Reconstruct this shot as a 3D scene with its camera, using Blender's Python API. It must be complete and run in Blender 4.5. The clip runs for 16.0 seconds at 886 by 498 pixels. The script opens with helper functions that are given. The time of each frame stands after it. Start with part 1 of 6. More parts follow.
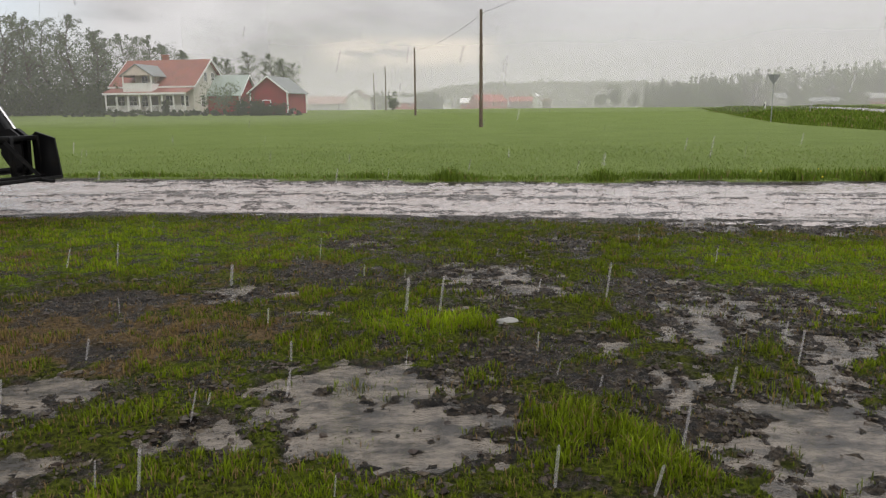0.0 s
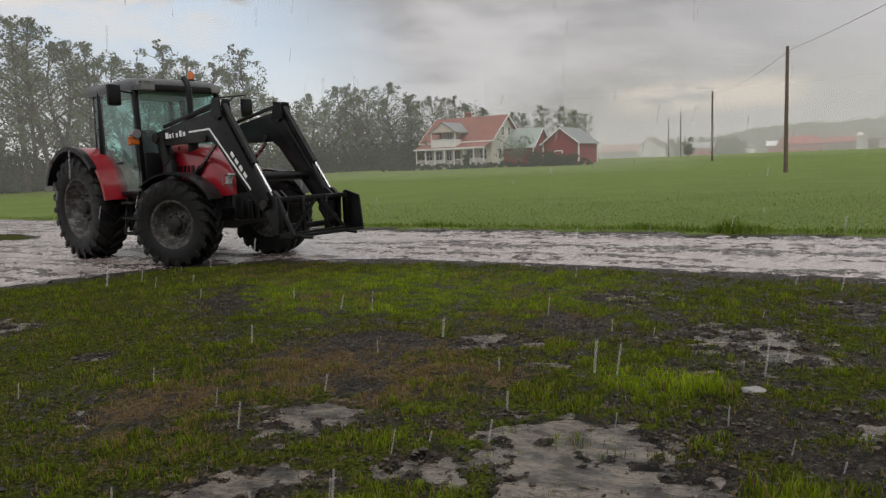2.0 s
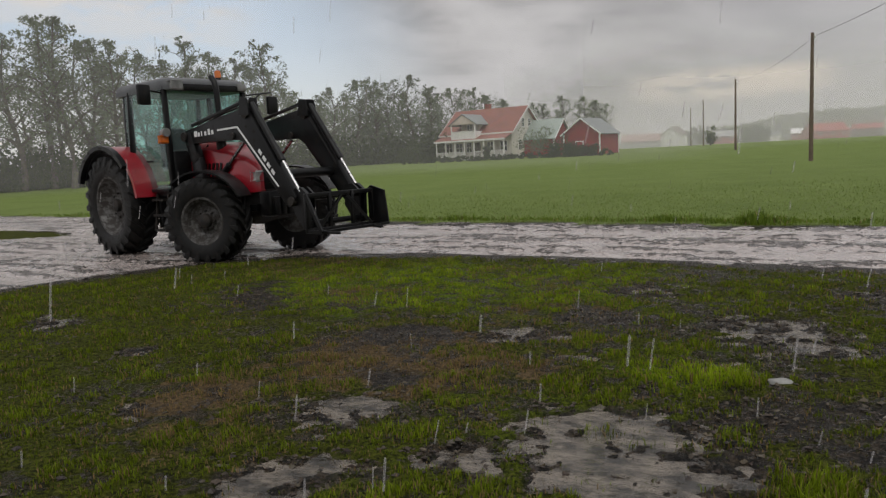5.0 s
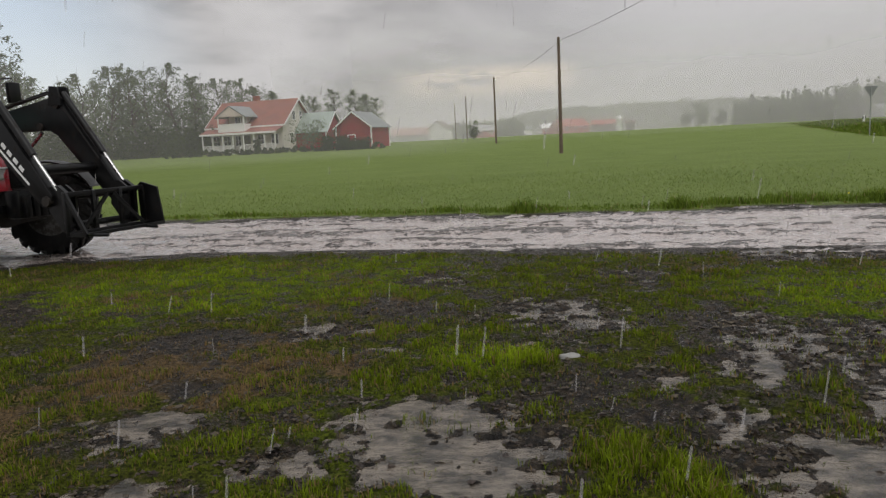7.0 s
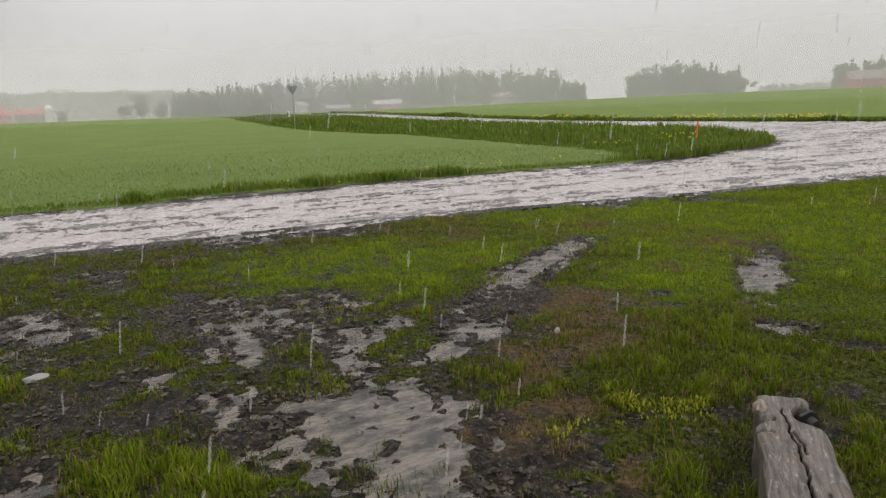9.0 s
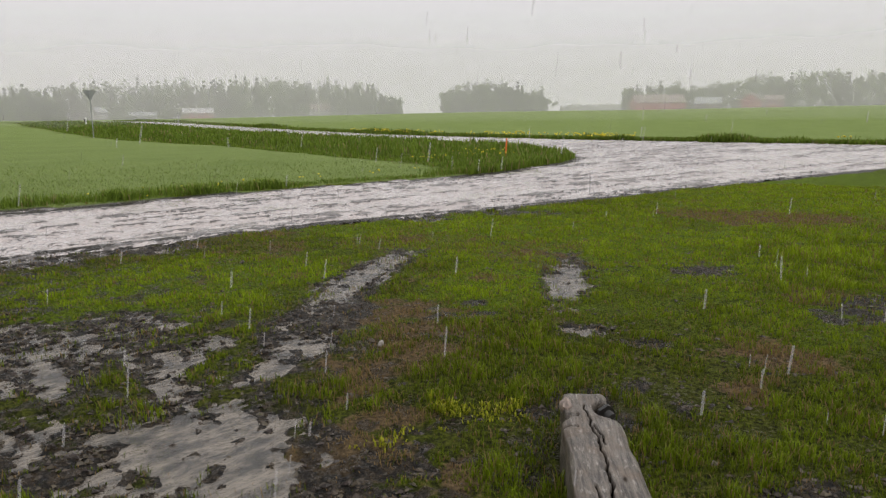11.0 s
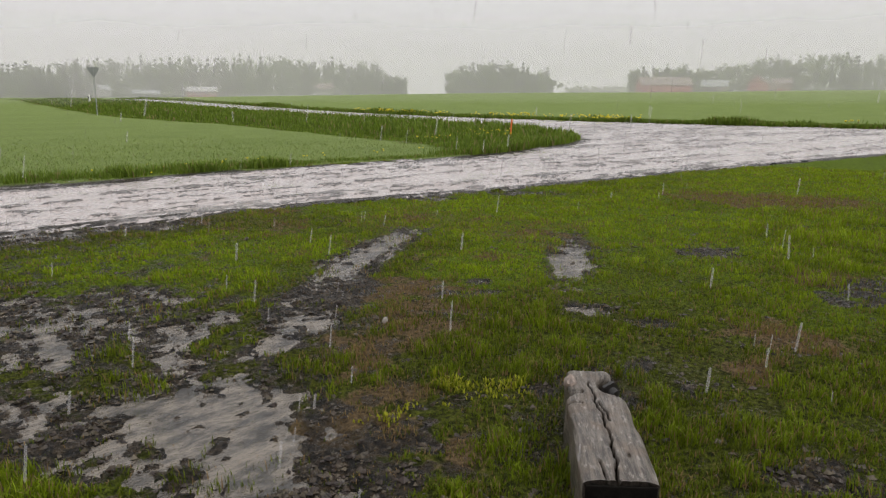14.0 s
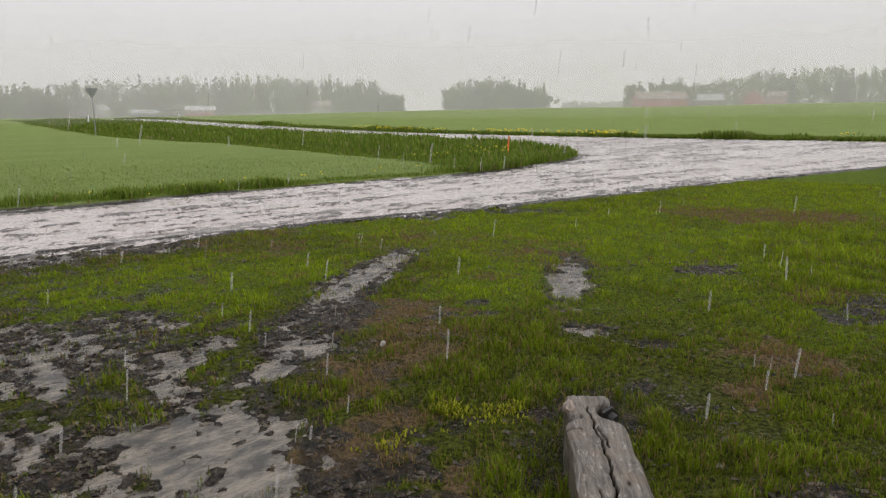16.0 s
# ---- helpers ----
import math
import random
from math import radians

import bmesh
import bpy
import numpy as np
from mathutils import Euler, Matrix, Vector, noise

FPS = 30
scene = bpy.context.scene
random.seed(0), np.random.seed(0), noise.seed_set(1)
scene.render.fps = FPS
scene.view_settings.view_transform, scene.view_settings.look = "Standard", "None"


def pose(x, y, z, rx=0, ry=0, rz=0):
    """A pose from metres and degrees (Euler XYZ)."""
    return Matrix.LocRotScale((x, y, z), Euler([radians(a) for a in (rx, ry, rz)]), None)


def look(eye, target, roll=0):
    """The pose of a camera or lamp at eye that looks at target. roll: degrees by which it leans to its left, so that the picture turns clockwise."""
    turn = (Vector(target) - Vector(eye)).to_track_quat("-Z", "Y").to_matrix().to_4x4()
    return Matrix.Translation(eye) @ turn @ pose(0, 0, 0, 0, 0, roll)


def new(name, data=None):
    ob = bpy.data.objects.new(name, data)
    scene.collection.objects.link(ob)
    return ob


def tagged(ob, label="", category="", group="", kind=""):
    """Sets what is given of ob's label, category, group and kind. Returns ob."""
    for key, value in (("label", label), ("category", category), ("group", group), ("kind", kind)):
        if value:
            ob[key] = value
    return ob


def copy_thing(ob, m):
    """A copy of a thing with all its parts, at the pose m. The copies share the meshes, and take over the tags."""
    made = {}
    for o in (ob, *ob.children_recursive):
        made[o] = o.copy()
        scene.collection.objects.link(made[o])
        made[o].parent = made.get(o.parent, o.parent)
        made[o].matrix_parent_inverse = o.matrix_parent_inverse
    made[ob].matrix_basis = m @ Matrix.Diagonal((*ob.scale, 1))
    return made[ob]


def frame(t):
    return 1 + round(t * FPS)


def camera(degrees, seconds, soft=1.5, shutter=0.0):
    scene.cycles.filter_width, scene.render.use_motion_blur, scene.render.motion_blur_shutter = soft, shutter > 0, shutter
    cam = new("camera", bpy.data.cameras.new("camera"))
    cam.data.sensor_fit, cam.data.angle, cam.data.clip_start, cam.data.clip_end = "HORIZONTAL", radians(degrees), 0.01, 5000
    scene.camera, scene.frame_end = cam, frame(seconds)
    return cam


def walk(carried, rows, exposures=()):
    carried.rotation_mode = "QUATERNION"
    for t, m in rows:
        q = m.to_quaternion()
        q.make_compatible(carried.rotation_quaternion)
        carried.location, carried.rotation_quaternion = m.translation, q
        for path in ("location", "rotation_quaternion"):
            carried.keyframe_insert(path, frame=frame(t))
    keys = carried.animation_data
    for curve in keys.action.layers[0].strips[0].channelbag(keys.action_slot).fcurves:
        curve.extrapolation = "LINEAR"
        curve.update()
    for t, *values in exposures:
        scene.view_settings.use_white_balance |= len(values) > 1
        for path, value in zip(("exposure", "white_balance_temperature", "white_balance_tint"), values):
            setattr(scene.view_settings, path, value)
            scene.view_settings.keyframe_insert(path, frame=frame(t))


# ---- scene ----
cam = camera(62.85, 16.0, 1.3)
PATH = [
    (0.0, pose(-0.301, 0.269, 1.219, 79.01, 0.51, 0.87)),
    (0.5, pose(-0.163, 0.277, 1.240, 79.80, 1.03, 9.64)),
    (1.0, pose(-0.098, 0.257, 1.259, 81.14, 1.57, 16.04)),
    (1.5, pose(-0.043, 0.201, 1.282, 82.48, 2.03, 20.52)),
    (2.0, pose(0.015, 0.174, 1.285, 83.32, 2.23, 23.44)),
    (2.5, pose(0.028, 0.179, 1.291, 83.64, 2.62, 25.31)),
    (3.0, pose(0.019, 0.154, 1.302, 83.44, 2.67, 26.42)),
    (5.5, pose(0.000, -0.000, 1.330, 82.44, 3.07, 23.62)),
    (6.0, pose(-0.024, -0.044, 1.330, 82.12, 3.05, 20.21)),
    (6.5, pose(-0.078, -0.030, 1.322, 81.74, 3.00, 14.83)),
    (7.0, pose(-0.162, 0.031, 1.343, 81.33, 2.92, 7.23)),
    (7.5, pose(-0.234, 0.041, 1.349, 80.79, 2.70, -2.75)),
    (8.0, pose(-0.331, 0.016, 1.372, 79.98, 2.39, -14.26)),
    (8.5, pose(-0.306, 0.024, 1.357, 79.31, 2.13, -25.24)),
    (9.0, pose(-0.241, 0.076, 1.339, 78.95, 1.91, -34.42)),
    (9.5, pose(-0.258, 0.092, 1.362, 78.94, 1.72, -41.01)),
    (10.0, pose(-0.306, 0.070, 1.372, 79.15, 1.43, -45.23)),
    (12.5, pose(-0.281, 0.020, 1.371, 79.70, 0.09, -49.45)),
    (13.0, pose(-0.280, 0.030, 1.368, 79.29, 0.02, -49.30)),
    (13.5, pose(-0.282, 0.033, 1.363, 78.71, -0.14, -48.77)),
    (14.0, pose(-0.298, 0.045, 1.345, 78.18, -0.12, -48.15)),
    (14.5, pose(-0.295, 0.051, 1.352, 77.93, -0.00, -47.64)),
    (15.0, pose(-0.288, 0.049, 1.360, 78.14, 0.21, -47.55)),
    (15.5, pose(-0.287, 0.052, 1.369, 78.73, 0.35, -47.87)),
    (16.0, pose(-0.277, 0.049, 1.382, 79.43, 0.48, -48.35)),
]
EXPOSURES = [(0.0, 0.08), (1.5, -0.10), (2.5, -0.34), (3.0, -0.38), (5.5, -0.33), (6.5, -0.25), (7.5, -0.22), (9.0, 0.12), (10.0, 0.17), (16.0, 0.18)]
walk(cam, PATH, EXPOSURES)

# ---- world and sun ----
world = bpy.data.worlds.new("rain_sky")
scene.world = world
world.use_nodes = True


class Nodes:
    """Short hand for building a node tree."""

    def __init__(self, tree):
        self.tree = tree

    def node(self, kind, **values):
        n = self.tree.nodes.new(kind)
        for key, value in values.items():
            if key in n.inputs:
                n.inputs[key].default_value = value
        return n

    def link(self, a, b):
        self.tree.links.new(a, b)

    def plug(self, value, socket):
        if isinstance(value, (int, float, tuple, list)):
            socket.default_value = value
        else:
            self.link(value, socket)

    def math(self, op, a, b=0.0, clamp=False):
        n = self.tree.nodes.new("ShaderNodeMath")
        n.operation, n.use_clamp = op, clamp
        self.plug(a, n.inputs[0])
        self.plug(b, n.inputs[1])
        return n.outputs[0]

    def mix(self, fac, a, b):
        n = self.tree.nodes.new("ShaderNodeMix")
        n.data_type = "RGBA"
        self.plug(fac, n.inputs[0])
        self.plug(a if not isinstance(a, tuple) else (*a[:3], 1), n.inputs[6])
        self.plug(b if not isinstance(b, tuple) else (*b[:3], 1), n.inputs[7])
        return n.outputs[2]

    def noise(self, vector, scale, detail=4.0, rough=0.55, distort=0.0):
        n = self.node("ShaderNodeTexNoise", Scale=scale, Detail=detail, Roughness=rough, Distortion=distort)
        if vector is not None:
            self.link(vector, n.inputs["Vector"])
        return n.outputs["Fac"]

    def span(self, value, a, b, lo=0.0, hi=1.0):
        n = self.tree.nodes.new("ShaderNodeMapRange")
        n.interpolation_type = "SMOOTHSTEP"
        self.plug(value, n.inputs[0])
        for k, v in enumerate((a, b, lo, hi)):
            n.inputs[1 + k].default_value = v
        return n.outputs[0]

    def dot(self, vector, direction):
        n = self.tree.nodes.new("ShaderNodeVectorMath")
        n.operation = "DOT_PRODUCT"
        self.link(vector, n.inputs[0])
        n.inputs[1].default_value = direction
        return n.outputs["Value"]

    def scaled(self, vector, s):
        n = self.tree.nodes.new("ShaderNodeMapping")
        self.link(vector, n.inputs["Vector"])
        n.inputs["Scale"].default_value = s
        return n.outputs["Vector"]


def heading(azimuth, elevation):
    a, e = radians(azimuth), radians(elevation)
    return (math.sin(a) * math.cos(e), math.cos(a) * math.cos(e), math.sin(e))


def build_sky():
    w = Nodes(world.node_tree)
    world.node_tree.nodes.clear()
    way = w.node("ShaderNodeTexCoord").outputs["Generated"]
    sky = w.tree.nodes.new("ShaderNodeTexSky")
    sky.sky_type, sky.sun_disc = "NISHITA", False
    sky.sun_elevation, sky.sun_rotation = radians(38), radians(150)
    blue = w.tree.nodes.new("ShaderNodeVectorMath")
    blue.operation = "SCALE"
    w.link(sky.outputs[0], blue.inputs[0])
    blue.inputs["Scale"].default_value = 0.13
    sep = w.tree.nodes.new("ShaderNodeSeparateXYZ")
    w.link(way, sep.inputs[0])
    up = sep.outputs["Z"]
    # cloud sheet: even and pale over the fields, heavier and broken over the farm
    flat = w.scaled(way, (1.0, 1.0, 2.6))
    big = w.noise(flat, 2.4, 5.0, 0.55, 0.4)
    fine = w.noise(flat, 7.0, 6.0, 0.6, 0.3)
    west = w.span(w.dot(way, heading(-40, 10)), 0.60, 0.92)
    tone = w.math("ADD", w.span(big, 0.3, 0.7, -0.5, 0.5), w.math("MULTIPLY", w.math("SUBTRACT", fine, 0.5), 0.6))
    base = w.mix(w.span(up, 0.0, 0.45), (0.675, 0.662, 0.675), (0.705, 0.695, 0.715))
    base = w.mix(w.span(up, 0.35, 1.0), base, (1.4, 1.4, 1.42))
    heavy = w.mix(w.span(tone, -0.45, 0.5), (0.33, 0.322, 0.335), (0.74, 0.72, 0.725))
    cloud = w.mix(w.math("MULTIPLY", west, 0.92), base, heavy)
    # blue band under the cloud edge above the birches, with bright puffs
    ragged = w.math("ADD", up, w.math("ADD", w.math("MULTIPLY", w.math("SUBTRACT", fine, 0.5), 0.17), w.math("MULTIPLY", w.math("SUBTRACT", big, 0.5), 0.22)))
    side = w.span(w.dot(way, heading(-48, 0)), 0.90, 0.98)
    hole = w.math("MULTIPLY", side, w.span(ragged, 0.225, 0.192))
    cloud = w.mix(w.math("MULTIPLY", hole, 0.9), cloud, w.mix(w.span(up, 0.03, 0.2), (1.05, 1.06, 1.06), (0.80, 0.92, 1.06)))
    puff = w.span(w.dot(way, heading(-51, 12.5)), 0.970, 0.993)
    puff = w.math("MULTIPLY", puff, w.span(fine, 0.38, 0.56))
    cloud = w.mix(w.math("MULTIPLY", puff, 0.85), cloud, (0.95, 0.92, 0.90))
    # the pale break low over the far farms
    low = w.scaled(way, (1.0, 1.0, 3.0))
    gap = w.math("MULTIPLY", w.span(w.dot(way, heading(-3.5, 4.2)), 0.990, 0.9985), w.span(w.math("ABSOLUTE", w.math("SUBTRACT", up, 0.072)), 0.028, 0.006))
    gap = w.math("MULTIPLY", gap, w.span(w.noise(low, 11.0, 6.0, 0.65), 0.36, 0.52))
    cloud = w.mix(w.math("MULTIPLY", gap, 0.95), cloud, (1.05, 0.91, 0.77))
    pale = w.math("MULTIPLY", w.span(up, 0.09, 0.0), w.span(w.dot(way, heading(-8, 2)), 0.94, 0.995))
    cloud = w.mix(w.math("MULTIPLY", pale, 0.65), cloud, (0.76, 0.73, 0.73))
    cover = w.math("SUBTRACT", 1.0, w.math("MULTIPLY", hole, 0.2))
    colour = w.mix(cover, blue.outputs[0], cloud)
    bg = w.node("ShaderNodeBackground", Strength=1.0)
    w.link(colour, bg.inputs["Color"])
    out = w.node("ShaderNodeOutputWorld")
    w.link(bg.outputs[0], out.inputs[0])


build_sky()
sun_data = bpy.data.lights.new("sun", "SUN")
sun_data.energy, sun_data.angle, sun_data.color = 0.9, radians(28), (1.0, 0.97, 0.92)
sun = new("sun", sun_data)
sun.matrix_world = look((0, 0, 60), (-25, 43, 0))

# ---- materials ----
MATS = {}


def material(name, colour, rough=0.6, metal=0.0, vary=0.25, scale=6.0, grain=60.0, bump=0.15, dist=0.004, dirt=None, dirt_amount=0.0, island=0.0, coat=0.0, spec=0.5, transmit=0.0):
    """A painted, wooden, stone or leafy surface with two scales of variation."""
    if name in MATS:
        return MATS[name]
    m = bpy.data.materials.new(name)
    m.use_nodes = True
    n = Nodes(m.node_tree)
    b = m.node_tree.nodes["Principled BSDF"]
    at = n.node("ShaderNodeTexCoord").outputs["Object"]
    broad = n.noise(at, scale, 4.0, 0.6)
    small = n.noise(at, grain, 3.0, 0.6)
    shade = n.math("ADD", n.math("MULTIPLY", n.math("SUBTRACT", broad, 0.5), 2.0), n.math("SUBTRACT", small, 0.5))
    dark = tuple(c * (1 - vary) for c in colour)
    light = tuple(min(1.0, c * (1 + vary)) for c in colour)
    col = n.mix(n.span(shade, -0.6, 0.6), dark, light)
    if island:
        geo = n.node("ShaderNodeNewGeometry")
        hsv = n.node("ShaderNodeHueSaturation", Saturation=1.0)
        n.link(n.span(geo.outputs["Random Per Island"], 0, 1, 1 - island, 1 + island), hsv.inputs["Value"])
        n.link(n.span(geo.outputs["Random Per Island"], 0, 1, 0.5 - 0.06 * island, 0.5 + 0.04 * island), hsv.inputs["Hue"])
        n.link(col, hsv.inputs["Color"])
        col = hsv.outputs[0]
    if dirt:
        mud = n.span(n.math("ADD", n.noise(at, scale * 1.7, 6.0, 0.65), n.math("MULTIPLY", small, 0.25)), 0.75 - dirt_amount, 0.95 - dirt_amount)
        col = n.mix(mud, col, dirt)
        n.link(n.span(mud, 0, 1, rough, 0.8), b.inputs["Roughness"])
    else:
        n.link(n.span(broad, 0.2, 0.8, max(0.02, rough - 0.08), min(1, rough + 0.08)), b.inputs["Roughness"])
    n.link(col, b.inputs["Base Color"])
    b.inputs["Metallic"].default_value = metal
    b.inputs["Coat Weight"].default_value = coat
    b.inputs["Specular IOR Level"].default_value = spec
    b.inputs["Transmission Weight"].default_value = transmit
    if bump:
        k = n.node("ShaderNodeBump", Strength=bump, Distance=dist)
        n.link(small, k.inputs["Height"])
        n.link(k.outputs[0], b.inputs["Normal"])
    MATS[name] = m
    return m


def attr(n, name):
    a = n.node("ShaderNodeAttribute")
    a.attribute_name = name
    return a.outputs["Fac"]


def ground_material():
    m = bpy.data.materials.new("lawn_and_fields")
    m.use_nodes = True
    n = Nodes(m.node_tree)
    b = m.node_tree.nodes["Principled BSDF"]
    at = n.node("ShaderNodeTexCoord").outputs["Object"]
    n1, n2, n3 = n.noise(at, 0.35, 5.0, 0.6), n.noise(at, 3.5, 6.0, 0.62), n.noise(at, 38.0, 5.0, 0.65)
    turf = n.mix(n.span(n3, 0.35, 0.65), (0.012, 0.014, 0.004), (0.085, 0.095, 0.013))
    lush_light = n.mix(n.span(n3, 0.35, 0.65), (0.030, 0.045, 0.004), (0.125, 0.185, 0.012))
    turf = n.mix(attr(n, "lush_light"), turf, lush_light)
    thatch = n.mix(n.span(n3, 0.3, 0.7), (0.035, 0.025, 0.014), (0.165, 0.115, 0.062))
    crumb = n.noise(at, 15.0, 6.0, 0.7)
    soil = n.mix(n.span(n.math("ADD", n.math("MULTIPLY", crumb, 0.6), n.math("MULTIPLY", n3, 0.4)), 0.44, 0.60), (0.004, 0.003, 0.002), (0.050, 0.036, 0.022))
    # sprouting crop with faint drill rows
    rows = n.node("ShaderNodeTexWave", Scale=1.1, Distortion=0.8, Detail=2.0)
    turned = n.node("ShaderNodeMapping", Rotation=(0, 0, radians(14)))
    n.link(at, turned.inputs["Vector"])
    n.link(turned.outputs[0], rows.inputs["Vector"])
    crop = n.mix(n.span(n1, 0.3, 0.7), (0.150, 0.200, 0.056), (0.185, 0.238, 0.070))
    crop = n.mix(n.math("MULTIPLY", n.span(n.noise(at, 5.0, 6.0, 0.75), 0.42, 0.68), 0.6), crop, (0.105, 0.148, 0.040))
    crop = n.mix(n.math("MULTIPLY", rows.outputs["Fac"], 0.10), crop, (0.08, 0.11, 0.045))
    mud, dry, field = attr(n, "mud"), attr(n, "dry"), attr(n, "field")
    ragged = n.math("MULTIPLY", n.math("SUBTRACT", n3, 0.5), 0.9)
    col = n.mix(n.span(n.math("ADD", dry, ragged), 0.35, 0.75), turf, thatch)
    mudded = n.span(n.math("ADD", mud, ragged), 0.38, 0.62)
    col = n.mix(mudded, col, soil)
    col = n.mix(field, col, crop)
    n.link(col, b.inputs["Base Color"])
    wet = n.math("MULTIPLY", mudded, n.math("SUBTRACT", 1.0, field))
    n.link(n.math("ADD", n.span(wet, 0, 1, 0.85, 0.45), n.math("MULTIPLY", n.span(n3, 0.42, 0.58, 0.3, -0.28), wet)), b.inputs["Roughness"])
    n.link(n.span(wet, 0, 1, 0.06, 0.22), b.inputs["Specular IOR Level"])
    k = n.node("ShaderNodeBump", Strength=1.0, Distance=0.05)
    n.link(n.math("ADD", n3, n.math("MULTIPLY", n2, 0.5)), k.inputs["Height"])
    n.link(k.outputs[0], b.inputs["Normal"])
    return m


def road_material():
    m = bpy.data.materials.new("wet_gravel")
    m.use_nodes = True
    n = Nodes(m.node_tree)
    b = m.node_tree.nodes["Principled BSDF"]
    at = n.node("ShaderNodeTexCoord").outputs["Object"]
    n1, n2, n3 = n.noise(at, 0.7, 5.0, 0.6), n.noise(at, 6.0, 6.0, 0.65), n.noise(at, 70.0, 4.0, 0.6)
    col = n.mix(n.span(n3, 0.3, 0.7), (0.25, 0.205, 0.185), (0.52, 0.445, 0.41))
    col = n.mix(n.math("MULTIPLY", n.span(n2, 0.45, 0.75), 0.5), col, (0.16, 0.13, 0.115))
    clod = n.span(n.math("ADD", attr(n, "clod"), n.math("MULTIPLY", n.math("SUBTRACT", n.noise(n.scaled(at, (0.7, 1.5, 1.0)), 14.0, 5.0, 0.75), 0.5), 4.6)), 0.55, 0.75)
    col = n.mix(clod, col, (0.055, 0.043, 0.036))
    n.link(col, b.inputs["Base Color"])
    film = n.span(n.math("ADD", n1, n.math("MULTIPLY", n2, 0.6)), 0.62, 0.98)
    n.link(n.span(film, 0, 1, 0.07, 0.33), b.inputs["Roughness"])
    b.inputs["Specular IOR Level"].default_value = 0.7
    n.link(n.span(clod, 0, 1, 0.85, 0.05), b.inputs["Coat Weight"])
    b.inputs["Coat Roughness"].default_value = 0.06
    splash = n.noise(at, 24.0, 3.0, 0.6)
    k = n.node("ShaderNodeBump", Strength=0.9, Distance=0.03)
    n.link(n.math("ADD", n.math("ADD", n.math("MULTIPLY", splash, 0.9), n.math("MULTIPLY", n3, 0.25)), n.math("MULTIPLY", clod, 0.8)), k.inputs["Height"])
    n.link(k.outputs[0], b.inputs["Normal"])
    n.link(k.outputs[0], b.inputs["Coat Normal"])
    return m


def water_material():
    m = bpy.data.materials.new("muddy_rain_water")
    m.use_nodes = True
    n = Nodes(m.node_tree)
    b = m.node_tree.nodes["Principled BSDF"]
    at = n.node("ShaderNodeTexCoord").outputs["Object"]
    n1 = n.noise(n.scaled(at, (1.0, 1.6, 1.0)), 5.0, 6.0, 0.68)
    # light and dark blotches in the base colour imitate broken sky reflections
    n.link(n.mix(n.span(n1, 0.36, 0.64), (0.016, 0.013, 0.009), (0.15, 0.125, 0.098)), b.inputs["Base Color"])
    b.inputs["Roughness"].default_value = 0.04
    b.inputs["Specular IOR Level"].default_value = 0.6
    rings = n.node("ShaderNodeTexVoronoi", Scale=7.0)
    n.link(at, rings.inputs["Vector"])
    ripple = n.math("MULTIPLY", n.math("SINE", n.math("MULTIPLY", rings.outputs["Distance"], 60.0)), n.span(rings.outputs["Distance"], 0.55, 0.1))
    k = n.node("ShaderNodeBump", Strength=1.0, Distance=0.014)
    n.link(n.math("ADD", n.math("MULTIPLY", ripple, 0.08), n.noise(n.scaled(at, (1.0, 1.8, 1.0)), 16.0, 4.0, 0.65)), k.inputs["Height"])
    n.link(k.outputs[0], b.inputs["Normal"])
    return m


MAT_GROUND, MAT_ROAD, MAT_WATER = ground_material(), road_material(), water_material()

# ---- terrain ----
# worn patches of the lawn: x, y, half length, half width, turn
# open rain puddles
WATER = [(1.15, 2.56, 0.32, 0.4, -30), (0.98, 2.17, 0.23, 0.18, -31), (1.12, 2.98, 0.23, 0.18, -26), (2.29, 3.5, 0.17, 0.14, -37), (4.89, 3.23, 0.14, 0.65, -59), (3.96, 4.73, 0.97, 0.13, -153), (1.93, 3.3, 0.2, 0.1, -174), (-0.68, 3.25, 0.33, 0.39, 8), (-0.47, 2.75, 0.25, 0.19, 5), (1.26, 2.78, 0.32, 0.33, -28), (1.03, 3.04, 0.14, 0.22, -23), (1.07, 4.11, 0.11, 0.3, -18), (0.52, 3.94, 0.09, 0.09, -11), (-2.14, 3.27, 0.22, 0.18, 35), (-1.99, 2.42, 0.24, 0.11, 42)]
# churned, waterlogged turf
SOGGY = [(1.09, 4.18, 0.23, 0.33, -19), (1.62, 3.8, 0.17, 0.67, -27), (1.23, 4.93, 0.28, 0.48, -17), (1.75, 4.65, 0.33, 0.5, -24), (0.68, 3.32, 0.17, 0.29, -17), (0.85, 2.93, 0.21, 0.28, -22), (2.0, 3.95, 0.14, 0.15, -30), (3.72, 2.37, 0.17, 0.13, -60), (5.06, 3.33, 0.2, 1.03, -58), (-0.03, 5.37, 0.51, 0.76, -2), (-1.22, 6.98, 0.41, 0.46, 8), (0.75, 6.87, 0.32, 0.39, -8), (1.61, 4.55, 0.38, 0.51, -22), (-1.77, 4.89, 0.37, 0.18, 18), (-1.21, 4.51, 0.23, 0.11, 12)]
